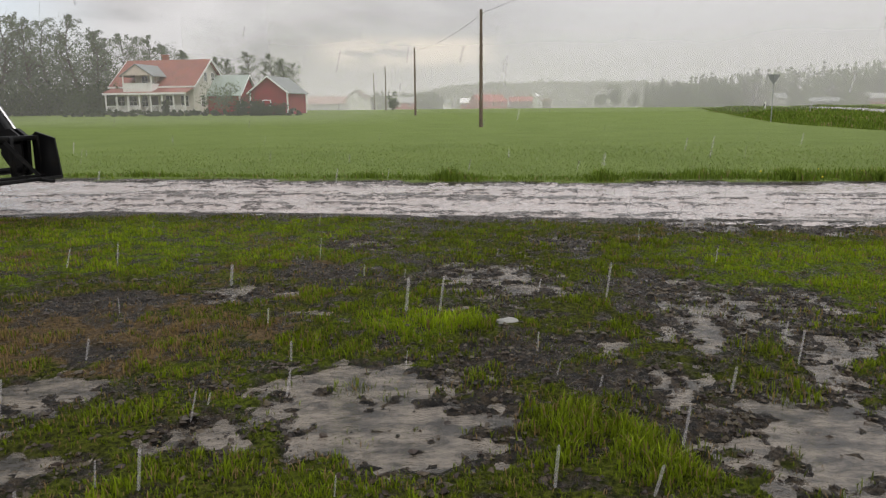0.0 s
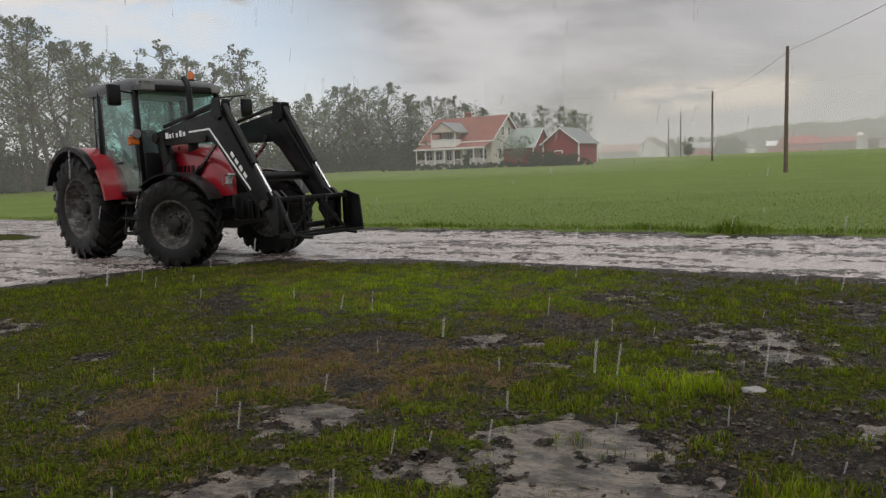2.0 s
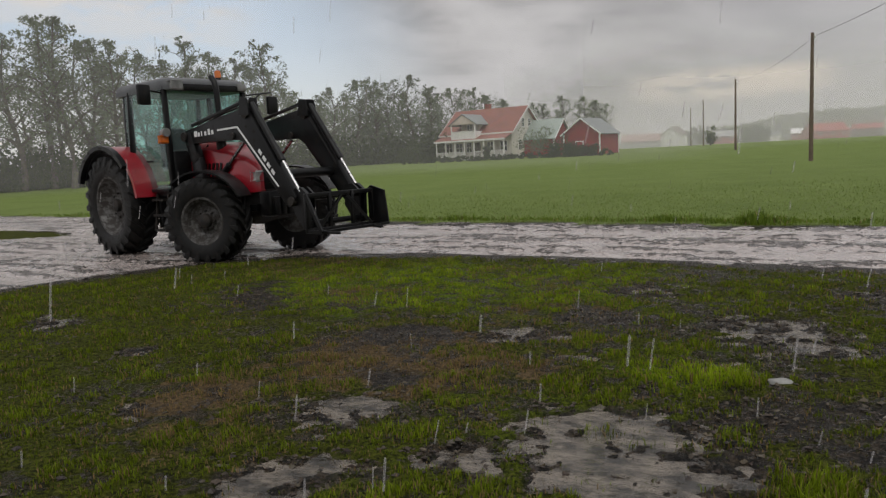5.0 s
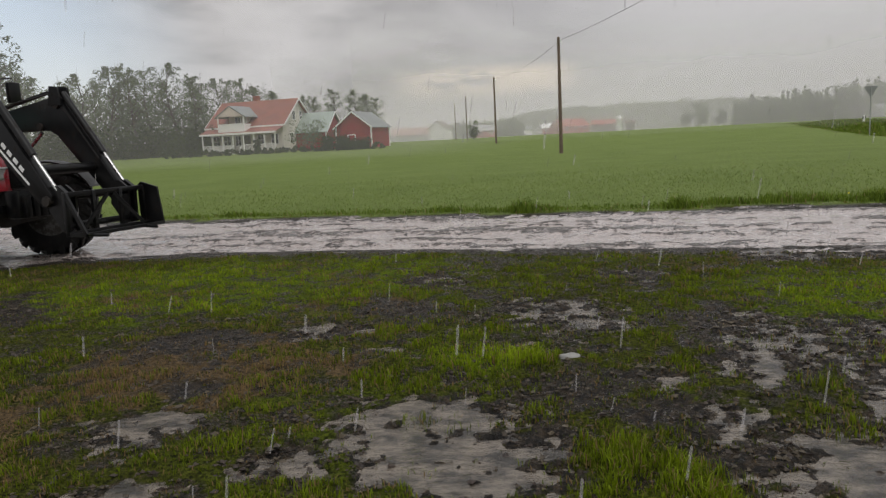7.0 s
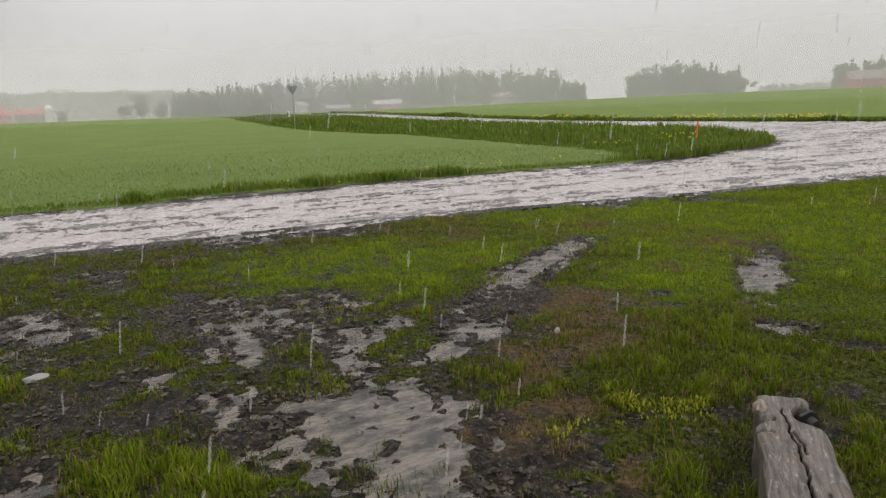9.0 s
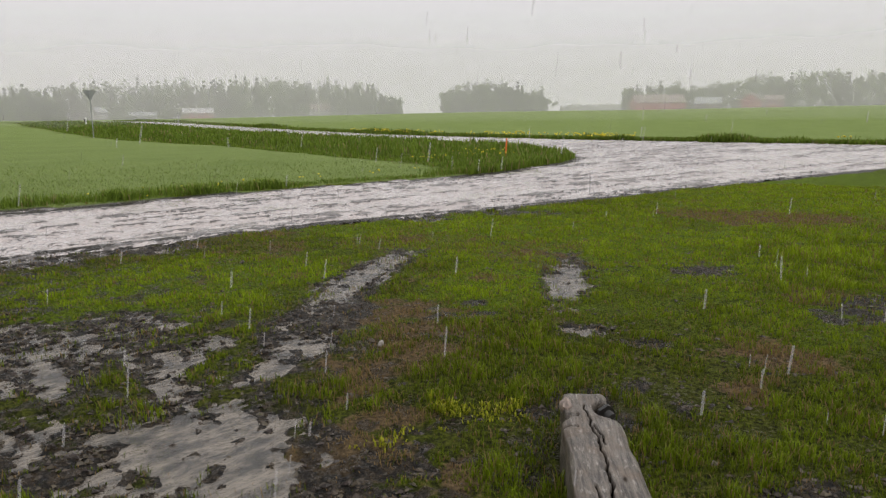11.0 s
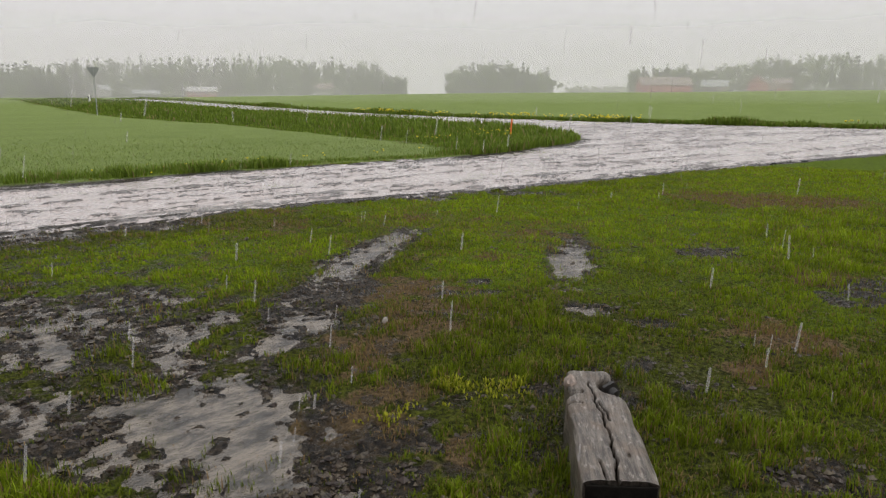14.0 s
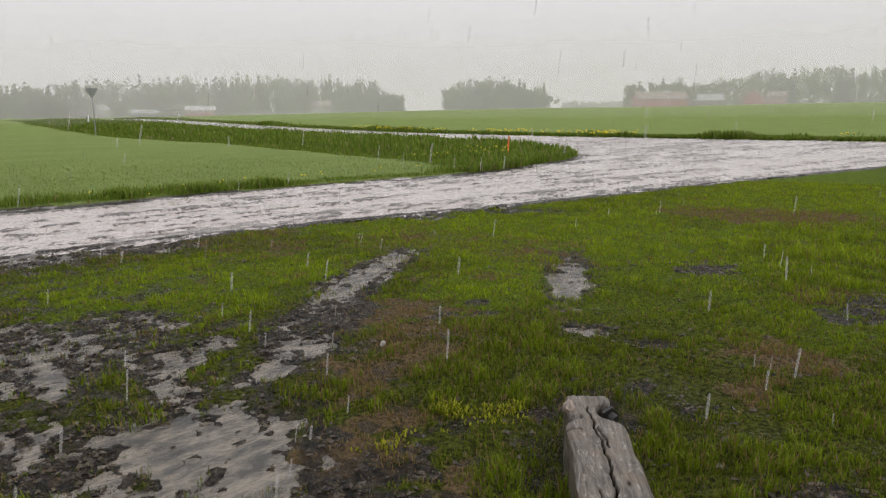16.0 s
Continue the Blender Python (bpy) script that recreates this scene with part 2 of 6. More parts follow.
SOGGY += [(-0.9, 3.16, 0.23, 0.44, 12), (1.39, 3.44, 0.13, 0.28, -25), (-0.67, 3.96, 0.07, 0.14, 7), (-1.31, 2.84, 0.19, 0.22, 21), (1.16, 4.62, 0.21, 0.4, -17), (-0.31, 3.0, 0.2, 0.28, 2), (3.3, 7.44, 0.59, 0.32, -25), (-6.08, 4.44, 0.24, 0.44, 55), (-1.68, 5.05, 0.3, 0.25, 19), (-1.23, 6.96, 0.3, 0.45, 10), (-4.41, 3.87, 0.16, 0.15, 50), (-1.32, 2.98, 0.11, 0.11, 26), (-3.35, 2.91, 0.1, 0.16, 51), (-2.1, 3.26, 0.31, 0.27, 35), (3.92, 4.7, 1.22, 0.26, -152)]
SOGGY += [(2.35, 7.73, 0.62, 0.44, -19), (3.35, 7.38, 0.48, 0.3, -26), (6.91, 6.62, 0.31, 0.28, -48), (8.23, 6.07, 0.57, 0.32, -55)]
# bare wet soil
MUD = [(1.25, 2.0, 0.19, 0.21, -38), (1.33, 1.78, 0.14, 0.14, -43), (2.39, 0.56, 0.22, 0.13, -79), (5.45, 1.09, 0.24, 0.44, -80), (5.95, 2.45, 0.3, 0.28, -69), (3.72, 1.9, 0.17, 0.14, -65), (3.78, 3.31, 0.1, 0.1, -51), (1.0, 4.53, 0.19, 0.68, -16), (0.63, 2.89, 0.24, 0.31, -18), (0.02, 3.74, 0.34, 0.38, -4), (-0.13, 3.16, 0.18, 0.28, -2), (0.55, 3.34, 0.32, 0.32, -13), (-0.37, 2.71, 0.27, 0.14, 3), (-1.22, 5.58, 0.47, 0.3, 10), (1.01, 5.09, 0.27, 0.45, -14)]
MUD += [(-2.63, 4.83, 0.38, 0.23, 27), (1.56, 3.95, 0.27, 0.26, -24), (-4.93, 5.8, 0.4, 0.79, 41), (-1.16, 5.46, 0.24, 0.25, 13), (-2.49, 4.84, 0.34, 0.25, 28), (2.66, 3.79, 1.0, 0.3, -146)]
# brown thatch
DRY = [(2.82, 3.05, 0.31, 0.52, -46), (2.26, 2.89, 0.22, 0.28, -42), (3.07, 3.59, 0.39, 0.37, -43), (3.99, 1.23, 0.32, 0.29, -75), (3.31, 1.19, 0.17, 0.22, -72), (9.87, 2.9, 0.96, 0.7, -74), (1.85, 2.32, 0.21, 0.13, -43), (1.51, 2.2, 0.26, 0.21, -40), (1.65, 1.68, 0.1, 0.2, -50), (5.67, 1.42, 0.26, 0.24, -77), (-2.41, 4.15, 0.46, 0.58, 28), (-2.44, 4.58, 0.4, 0.28, 26), (-2.24, 4.12, 0.55, 0.49, 30), (-3.19, 3.15, 0.29, 0.28, 47), (-1.89, 3.77, 0.26, 0.21, 28)]
# longer tufts
TALL = [(3.08, 2.57, 0.44, 0.44, -53), (2.7, 2.07, 0.53, 0.37, -56), (1.82, 1.62, 0.15, 0.37, -53), (1.78, 1.36, 0.11, 0.2, -58), (2.51, 0.97, 0.41, 0.32, -72), (7.59, 1.91, 0.66, 1.33, -77), (5.73, 1.52, 0.39, 0.45, -76), (1.89, 2.92, 0.16, 0.21, -37), (3.15, 0.76, 0.18, 0.24, -78), (2.54, 2.47, 0.24, 0.27, -50), (0.42, 2.72, 0.12, 0.13, -15), (0.25, 2.99, 0.26, 0.26, -9), (0.41, 2.66, 0.15, 0.19, -14), (-0.35, 4.25, 0.26, 0.22, 2), (1.21, 3.79, 0.13, 0.12, -21)]
# dense bright turf
LUSH = [(2.49, 5.34, 1.14, 0.9, -28), (6.56, 4.8, 1.59, 1.39, -55), (13.58, 3.43, 1.83, 3.84, -76), (4.37, 3.55, 0.55, 0.81, -53), (3.39, 5.56, 0.76, 0.76, -34), (-2.83, 6.85, 1.53, 1.29, 21), (2.43, 6.0, 0.96, 0.81, -24), (-3.8, 6.94, 1.64, 1.27, 30), (-0.52, 4.29, 0.34, 0.21, 8)]
# yellow moss
MOSS = [(2.17, 2.05, 0.18, 0.1, -51), (1.91, 2.1, 0.13, 0.05, -47), (1.66, 2.13, 0.12, 0.05, -43)]
# farm track: near edge and far edge, from the yard to the junction
NEAR = [(-14.0, -3.0), (-9.5, 2.6), (-8.3, 5.7), (-8.0, 6.6), (-7.4, 7.5), (-6.4, 8.4), (-4.6, 8.8), (-2.4, 8.6), (-0.5, 8.3), (1.0, 8.0), (2.5, 7.9), (5.6, 7.3), (7.3, 6.8), (9.1, 6.3), (12.4, 5.7), (15.2, 5.1), (21.4, 3.5), (26.0, 0.0), (30.0, -8.0)]
FAR = [(-60.0, 24.5), (-25.0, 17.0), (-8.0, 13.6), (-4.5, 13.2), (-1.0, 12.6), (1.5, 12.2), (3.7, 12.3), (6.5, 12.0), (9.7, 11.6), (12.0, 11.0), (15.2, 11.1), (18.3, 11.8), (20.6, 12.7), (22.6, 14.3), (24.6, 16.2), (26.4, 19.4)]
# village road: near and far edge
MAIN_NEAR = [(26.4, 19.4), (28.5, 22.5), (30.5, 30.0), (32.8, 39.3), (36.5, 55.4), (42.5, 84.5), (52.0, 130.0), (66.0, 190.0)]
MAIN_FAR = [(46.0, -60.0), (38.5, -10.0), (37.2, 6.2), (36.4, 15.3), (36.9, 22.2), (39.3, 38.3), (42.6, 55.0), (48.3, 84.0), (58.0, 130.0), (72.0, 188.0)]
# wedge of rough grass between the crop and the village road
STRIP = [(13.0, 11.0), (15.2, 14.7), (16.3, 18.5), (20.0, 32.3), (22.3, 50.8), (32.0, 95.0), (58.0, 185.0)]


# coarse weeds on the field's rim: x, y, half width
WEEDS = [(6.6, 12.2, 0.9), (8.0, 12.1, 1.3), (5.3, 12.4, 0.6), (2.2, 12.5, 0.5), (-0.4, 12.8, 0.7)]


def inside(px, py, poly):
    """Which of the points lie in the polygon."""
    hit = np.zeros(px.shape, bool)
    for (x0, y0), (x1, y1) in zip(poly, poly[1:] + poly[:1]):
        cross = (y0 > py) != (y1 > py)
        with np.errstate(divide="ignore", invalid="ignore"):
            at = x0 + (py - y0) * (x1 - x0) / (y1 - y0 if y1 != y0 else 1e-9)
        hit ^= cross & (px < at)
    return hit


def edge_distance(px, py, line):
    """The distance from each point to a polyline."""
    best = np.full(px.shape, 1e9)
    for (x0, y0), (x1, y1) in zip(line, line[1:]):
        dx, dy = x1 - x0, y1 - y0
        u = np.clip(((px - x0) * dx + (py - y0) * dy) / (dx * dx + dy * dy), 0, 1)
        best = np.minimum(best, np.hypot(px - x0 - u * dx, py - y0 - u * dy))
    return best


def lattice(ix, iy, seed):
    h = np.sin(ix * 127.1 + iy * 311.7 + seed * 74.7) * 43758.5453
    return h - np.floor(h)


def value_noise(px, py, scale, seed=0, octaves=4):
    """Smooth noise over the plan, about -1 to 1."""
    total, amp, norm = np.zeros(px.shape), 1.0, 0.0
    for o in range(octaves):
        x, y = px * scale, py * scale
        ix, iy = np.floor(x), np.floor(y)
        fx, fy = x - ix, y - iy
        fx, fy = fx * fx * (3 - 2 * fx), fy * fy * (3 - 2 * fy)
        a = lattice(ix, iy, seed + o) * (1 - fx) + lattice(ix + 1, iy, seed + o) * fx
        c = lattice(ix, iy + 1, seed + o) * (1 - fx) + lattice(ix + 1, iy + 1, seed + o) * fx
        total += amp * ((a * (1 - fy) + c * fy) * 2 - 1)
        norm += amp
        scale, amp = scale * 2.03, amp * 0.55
    return total / norm


def smooth(x, a, b):
    u = np.clip((x - a) / (b - a), 0, 1)
    return u * u * (3 - 2 * u)


def patches(px, py, blobs, soft=0.45, jitter=0.35, seed=3):
    """1 inside the given blobs, with ragged rims."""
    out = np.zeros(px.shape)
    wob = value_noise(px, py, 2.6, seed, 4) * jitter + value_noise(px, py, 8.0, seed + 7, 3) * jitter * 1.3
    for x, y, a, c, turn in blobs:
        co, si = math.cos(radians(turn)), math.sin(radians(turn))
        reach = 3.2 * max(a, c)
        q = np.nonzero((np.abs(px - x) < reach) & (np.abs(py - y) < reach))[0]
        u, v = ((px[q] - x) * co + (py[q] - y) * si) / a, ((py[q] - y) * co - (px[q] - x) * si) / c
        out[q] = np.maximum(out[q], 1 - smooth(np.sqrt(u * u + v * v) + wob[q], 1 - soft, 1 + soft))
    return out


ROAD_POLY = NEAR + [(38.5, -10.0)] + MAIN_FAR[2:] + MAIN_NEAR[::-1] + FAR[::-1] + [(-60.0, 8.0), (-40.0, -3.0)]
FIELD_POLY = FAR[:10] + STRIP + [(58.0, 185.0), (60.0, 400.0), (-400.0, 400.0), (-400.0, 90.0)]
STRIP_POLY = STRIP + MAIN_NEAR[::-1] + FAR[:9:-1]


def relief(px, py):
    """Height of the land without its small bumps: level by the yard, slowly rising far off."""
    d = np.hypot(px, py)
    az = np.degrees(np.arctan2(px, py))
    z = 0.9 * smooth(d, 48, 125) + (2.1 * smooth(az, 18, 60) + 0.7 * smooth(az, 60, 80)) * smooth(d, 60, 260)
    strip = inside(px, py, STRIP_POLY) * np.minimum(1.0, edge_distance(px, py, STRIP[1:]) / 1.5)
    ditch = np.exp(-((edge_distance(px, py, STRIP[1:]) - 2.0) / 1.3) ** 2)
    return z - 0.35 * ditch * inside(px, py, STRIP_POLY) * smooth(np.hypot(px - 15, py - 13), 2, 8) + 0.0 * strip


def masks(px, py):
    """Road, field, mud, water, dry and soggy shares of the ground at the points."""
    wob_x, wob_y = px + 0.22 * value_noise(px, py, 1.1, 11, 4), py + 0.22 * value_noise(px, py, 1.1, 17, 4)
    island = ((wob_x + 17.6) / 2.8) ** 2 + ((wob_y - 11.3) / 0.9) ** 2 < 1
    road = inside(wob_x, wob_y, ROAD_POLY) & ~island
    far_field = (px > MAIN_FAR[2][0] - 2) & ~inside(px, py, ROAD_POLY) & ~inside(px, py, STRIP_POLY) & ~inside(px, py, FIELD_POLY)
    beyond = np.hypot(px, py) > 60
    field = inside(px, py, FIELD_POLY) | (far_field & (edge_distance(px, py, MAIN_FAR) > 2.2)) | (beyond & ~inside(px, py, STRIP_POLY))
    near = np.hypot(px, py) < 14
    water = patches(px, py, WATER, 0.4, 0.42, 3)
    soggy = np.maximum(patches(px, py, SOGGY, 0.6, 0.5, 13), 0.9 * patches(px, py, [(x, y, a * 1.2 + 0.1, c * 1.2 + 0.1, t) for x, y, a, c, t in WATER], 0.6, 0.5, 8))
    mud = np.maximum(patches(px, py, MUD, 0.7, 0.6, 5), 0.75 * soggy)
    rim = np.exp(-edge_distance(px, py, NEAR) / 0.28) * (0.6 + 0.8 * value_noise(px, py, 1.3, 23, 3))
    spots = 0.55 * smooth(value_noise(px, py, 1.3, 41, 5), 0.18, 0.45) + 0.6 * smooth(value_noise(px, py, 5.5, 43, 3), 0.15, 0.5)
    worn = 0.35 + 0.65 * (1 - smooth(px, 1.5, 5.0)) * smooth(px, -7.0, -2.5)
    gaps = smooth(value_noise(px, py, 8.5, 45, 3), 0.28, -0.12) - 1
    mud = np.clip(np.maximum(np.maximum(np.maximum(mud, rim), spots * worn * near), -0.55 * gaps * worn * near), 0, 1)
    dry = np.clip(patches(px, py, DRY, 0.8, 0.6, 29) + 0.45 * smooth(value_noise(px, py, 0.7, 31, 4), 0.1, 0.5) + 0.35 * smooth(value_noise(px, py, 4.5, 35, 3), 0.1, 0.5), 0, 1)
    return road, field, mud * (1 - field), water, dry, soggy * near


def bumps(px, py, road, field, mud, water, soggy):
    """Small relief of the worn lawn: clods, trodden hollows, puddle beds."""
    clod = value_noise(px, py, 9.0, 51, 3)
    crumb = value_noise(px, py, 21.0, 55, 2)
    near = 1 - smooth(np.hypot(px, py), 14, 22)
    lawn = 0.008 + 0.012 * value_noise(px, py, 1.2, 61, 3) + 0.010 * value_noise(px, py, 5.0, 63, 3)
    bare = 0.002 + 0.016 * clod + 0.013 * crumb
    bog = -0.0150 + 0.030 * clod + 0.022 * crumb
    pool = -0.0265 + 0.026 * clod + 0.016 * crumb
    z = lawn * (1 - mud) + bare * mud
    z = z * (1 - soggy) + bog * soggy
    z = z * (1 - water) + pool * water
    return z * near - 0.045 * road * smooth(np.minimum(edge_distance(px, py, NEAR), edge_distance(px, py, FAR)), 0.25, 0.6)


def sheet(name, xs, ys, keep=None, height=None, mat=None, attrs=None):
    """A height field over the product of xs and ys."""
    gx, gy = np.meshgrid(xs, ys)
    px, py = gx.ravel(), gy.ravel()
    pz = height(px, py)
    w, h = len(xs), len(ys)
    i = (np.arange(h - 1)[:, None] * w + np.arange(w - 1)[None, :]).ravel()
    quads = np.stack([i, i + 1, i + 1 + w, i + w], 1)
    if keep is not None:
        quads = quads[keep(px[quads].mean(1), py[quads].mean(1))]
    used = np.unique(quads)
    remap = np.zeros(len(px), int)
    remap[used] = np.arange(len(used))
    return mesh_from(name, np.stack([px, py, pz], 1)[used], remap[quads], mat, {k: v[used] for k, v in (attrs(px, py) if attrs else {}).items()})


def mesh_from(name, verts, faces, mat, attrs=None, flat=False):
    """A mesh object from arrays of corners and of faces with one number of sides."""
    me = bpy.data.meshes.new(name)
    k = faces.shape[1]
    me.vertices.add(len(verts))
    me.vertices.foreach_set("co", np.ascontiguousarray(verts, dtype=np.float32).ravel())
    me.loops.add(faces.size)
    me.loops.foreach_set("vertex_index", np.ascontiguousarray(faces, dtype=np.int32).ravel())
    me.polygons.add(len(faces))
    me.polygons.foreach_set("loop_start", np.arange(0, faces.size, k, dtype=np.int32))
    me.polygons.foreach_set("use_smooth", np.full(len(faces), not flat))
    for key, values in (attrs or {}).items():
        a = me.attributes.new(key, "FLOAT", "POINT")
        a.data.foreach_set("value", np.ascontiguousarray(values, dtype=np.float32))
    me.update()
    me.validate()
    if mat:
        me.materials.append(mat)
    return new(name, me)


def spread(lo, fine_lo, fine_hi, hi, step, growth=1.09):
    """Even steps in the middle and ever longer ones outwards."""
    mid = list(np.arange(fine_lo, fine_hi + step / 2, step))
    left, right, s = [fine_lo], [fine_hi], step
    while left[-1] > lo or right[-1] < hi:
        s = s * growth
        if left[-1] > lo:
            left.append(left[-1] - s)
        if right[-1] < hi:
            right.append(right[-1] + s)
    return np.array(left[:0:-1] + mid + right[1:])


def lush_and_light(px, py):
    # last term darkens the left lawn's colour, imitating dimmer light there
    return np.clip(patches(px, py, LUSH, 0.8, 0.5, 19) + 0.6 * smooth(px, 3.0, 6.0) + 0.5 * value_noise(px, py, 1.7, 97, 4) - 0.25 * smooth(px, -1.0, -3.5), 0, 1)


def ground_height(px, py, shares=None):
    road, field, mud, water, dry, soggy = shares or masks(px, py)
    return relief(px, py) + bumps(px, py, road, field, mud, water, soggy)


def ground_sheet():
    gx, gy = np.meshgrid(spread(-2600, -7.0, 7.5, 2600, 0.026, 1.075), spread(-300, 0.4, 7.6, 2600, 0.024, 1.075))
    w, h = gx.shape[1], gx.shape[0]
    px, py = gx.ravel(), gy.ravel()
    shares = masks(px, py)
    road, field, mud, water, dry, soggy = shares
    i = (np.arange(h - 1)[:, None] * w + np.arange(w - 1)[None, :]).ravel()
    quads = np.stack([i, i + 1, i + 1 + w, i + w], 1)
    return mesh_from("ground", np.stack([px, py, ground_height(px, py, shares)], 1), quads, MAT_GROUND, {"mud": np.where(road, 1.0, np.maximum(mud, water)), "dry": dry, "field": field.astype(float), "lush_light": lush_and_light(px, py)})


ground = ground_sheet()
tagged(ground, "rain-soaked worn lawn and sprouting green fields", "ground", kind="structure")


def along(px, py):
    """Road coordinates: roughly along and across the track."""
    c, q = math.cos(radians(-7)), math.sin(radians(-7))
    return px * c + py * q, py * c - px * q


def ridges(px, py):
    a, c = along(px, py)
    fade = 1 - smooth(np.hypot(px, py), 30, 60)
    return smooth(value_noise(a * 0.22, c * 3.0, 1.5, 87, 4), -0.12, 0.25) * smooth(value_noise(a * 0.8, c * 1.6, 5.0, 91, 4), -0.15, 0.2) * fade


def road_height(px, py):
    a, c = along(px, py)
    rut = 0.014 * value_noise(a * 0.3, c * 2.2, 1.0, 81, 4) + 0.010 * value_noise(px, py, 5.5, 83, 3)
    return relief(px, py) - 0.012 + (rut * 1.6 + 0.035 * ridges(px, py)) * (1 - smooth(np.hypot(px, py), 40, 70))


def road_attrs(px, py):
    side = np.minimum(edge_distance(px, py, NEAR), edge_distance(px, py, FAR))
    rim = np.exp(-side / 0.35) * smooth(value_noise(px, py, 3.0, 93, 4), -0.25, 0.25)
    return {"clod": np.clip(ridges(px, py) * 1.0 + rim * 0.9, 0, 1)}


def on_road(px, py):
    return masks(px, py)[0]


road = sheet("road", spread(-60, -12, 40, 74, 0.07, 1.05), spread(-30, 3.0, 20, 190, 0.05, 1.04), on_road, road_height, MAT_ROAD, road_attrs)
tagged(road, "wet gravel farm track joining the village road, streaming with rain", "road", kind="structure")
water = sheet("water", np.linspace(-8, 7.5, 40), np.linspace(0.2, 8.4, 20), None, lambda x, y: np.full(x.shape, -0.015), MAT_WATER)
tagged(water, "shallow brown rain puddles in the hollows of the lawn", "puddle water", kind="structure")

# ---- building helpers ----
def part(name, bm, mat, parent=None, label="", smooth_angle=None):
    """Links a bmesh as one mesh object, under a thing or a part."""
    me = bpy.data.meshes.new(name)
    bmesh.ops.recalc_face_normals(bm, faces=bm.faces)
    bm.to_mesh(me)
    bm.free()
    me.materials.append(mat)
    if smooth_angle is not None:
        me.polygons.foreach_set("use_smooth", np.ones(len(me.polygons), bool))
        me.set_sharp_from_angle(angle=radians(smooth_angle))
    ob = new(name, me)
    if parent:
        ob.parent = parent
    if label:
        ob["label"] = label
    return ob


def thing(name, m, label, category, group=""):
    ob = new(name)
    ob.empty_display_size = 0.1
    ob.matrix_world = m
    return tagged(ob, label, category, group)


def box(bm, x0, x1, y0, y1, z0, z1, bevel=0.0, m=None):
    r = bmesh.ops.create_cube(bm, size=1.0)
    vs = r["verts"]
    for v in vs:
        v.co = Vector(((x0 + x1) / 2 + v.co.x * (x1 - x0), (y0 + y1) / 2 + v.co.y * (y1 - y0), (z0 + z1) / 2 + v.co.z * (z1 - z0)))
    if m is not None:
        for v in vs:
            v.co = m @ v.co
    if bevel:
        es = {e for v in vs for e in v.link_edges}
        bmesh.ops.bevel(bm, geom=list(es), offset=bevel, segments=2, affect="EDGES", profile=0.5)
    return bm


def beam(bm, a, b, w, h, bevel=0.0, w2=None, h2=None):
    """A bar of the given section from a to b, w sideways and h upwards."""
    a, b = Vector(a), Vector(b)
    d = (b - a).normalized()
    side = Vector((0, 0, 1)).cross(d)
    side = side.normalized() if side.length > 1e-4 else Vector((0, 1, 0))
    up = d.cross(side)
    w2, h2 = w2 or w, h2 or h
    corners = []
    for p, ww, hh in ((a, w, h), (b, w2, h2)):
        corners.append([bm.verts.new(p + side * sx * ww / 2 + up * sz * hh / 2) for sx, sz in ((-1, -1), (1, -1), (1, 1), (-1, 1))])
    p, q = corners
    fs = [bm.faces.new(p[::-1]), bm.faces.new(q)] + [bm.faces.new((p[i], p[(i + 1) % 4], q[(i + 1) % 4], q[i])) for i in range(4)]
    if bevel:
        bmesh.ops.bevel(bm, geom=list({e for f in fs for e in f.edges}), offset=bevel, segments=2, affect="EDGES", profile=0.5)
    return bm


def tube(bm, points, r, seg=10, r_end=None):
    """A round bar along the points."""
    points = [Vector(p) for p in points]
    rings = []
    for i, p in enumerate(points):
        d = (points[min(i + 1, len(points) - 1)] - points[max(i - 1, 0)]).normalized()
        side = d.cross(Vector((0, 0, 1)))
        side = side.normalized() if side.length > 1e-3 else Vector((1, 0, 0))
        up = side.cross(d)
        k = i / max(1, len(points) - 1)
        rr = r + ((r_end if r_end is not None else r) - r) * k
        rings.append([bm.verts.new(p + (side * math.cos(a) + up * math.sin(a)) * rr) for a in (2 * math.pi * j / seg for j in range(seg))])
    for p, q in zip(rings, rings[1:]):
        for j in range(seg):
            bm.faces.new((p[j], p[(j + 1) % seg], q[(j + 1) % seg], q[j]))
    bm.faces.new(rings[0][::-1])
    bm.faces.new(rings[-1])
    return bm


def lathe(bm, profile, seg=40, axis="Y", centre=(0, 0, 0), closed=False):
    """Turns (radius, along) pairs about an axis."""
    rings = []
    for r, k in profile:
        ring = []
        for j in range(seg):
            a = 2 * math.pi * j / seg
            c, s = r * math.cos(a), r * math.sin(a)
            p = {"Y": (c, k, s), "Z": (c, s, k), "X": (k, c, s)}[axis]
            ring.append(bm.verts.new(Vector(p) + Vector(centre)))
        rings.append(ring)
    pairs = list(zip(rings, rings[1:])) + ([(rings[-1], rings[0])] if closed else [])
    for p, q in pairs:
        for j in range(seg):
            bm.faces.new((p[j], p[(j + 1) % seg], q[(j + 1) % seg], q[j]))
    if not closed:
        for ring in (rings[0], rings[-1]):
            bm.faces.new(ring)
    return bm


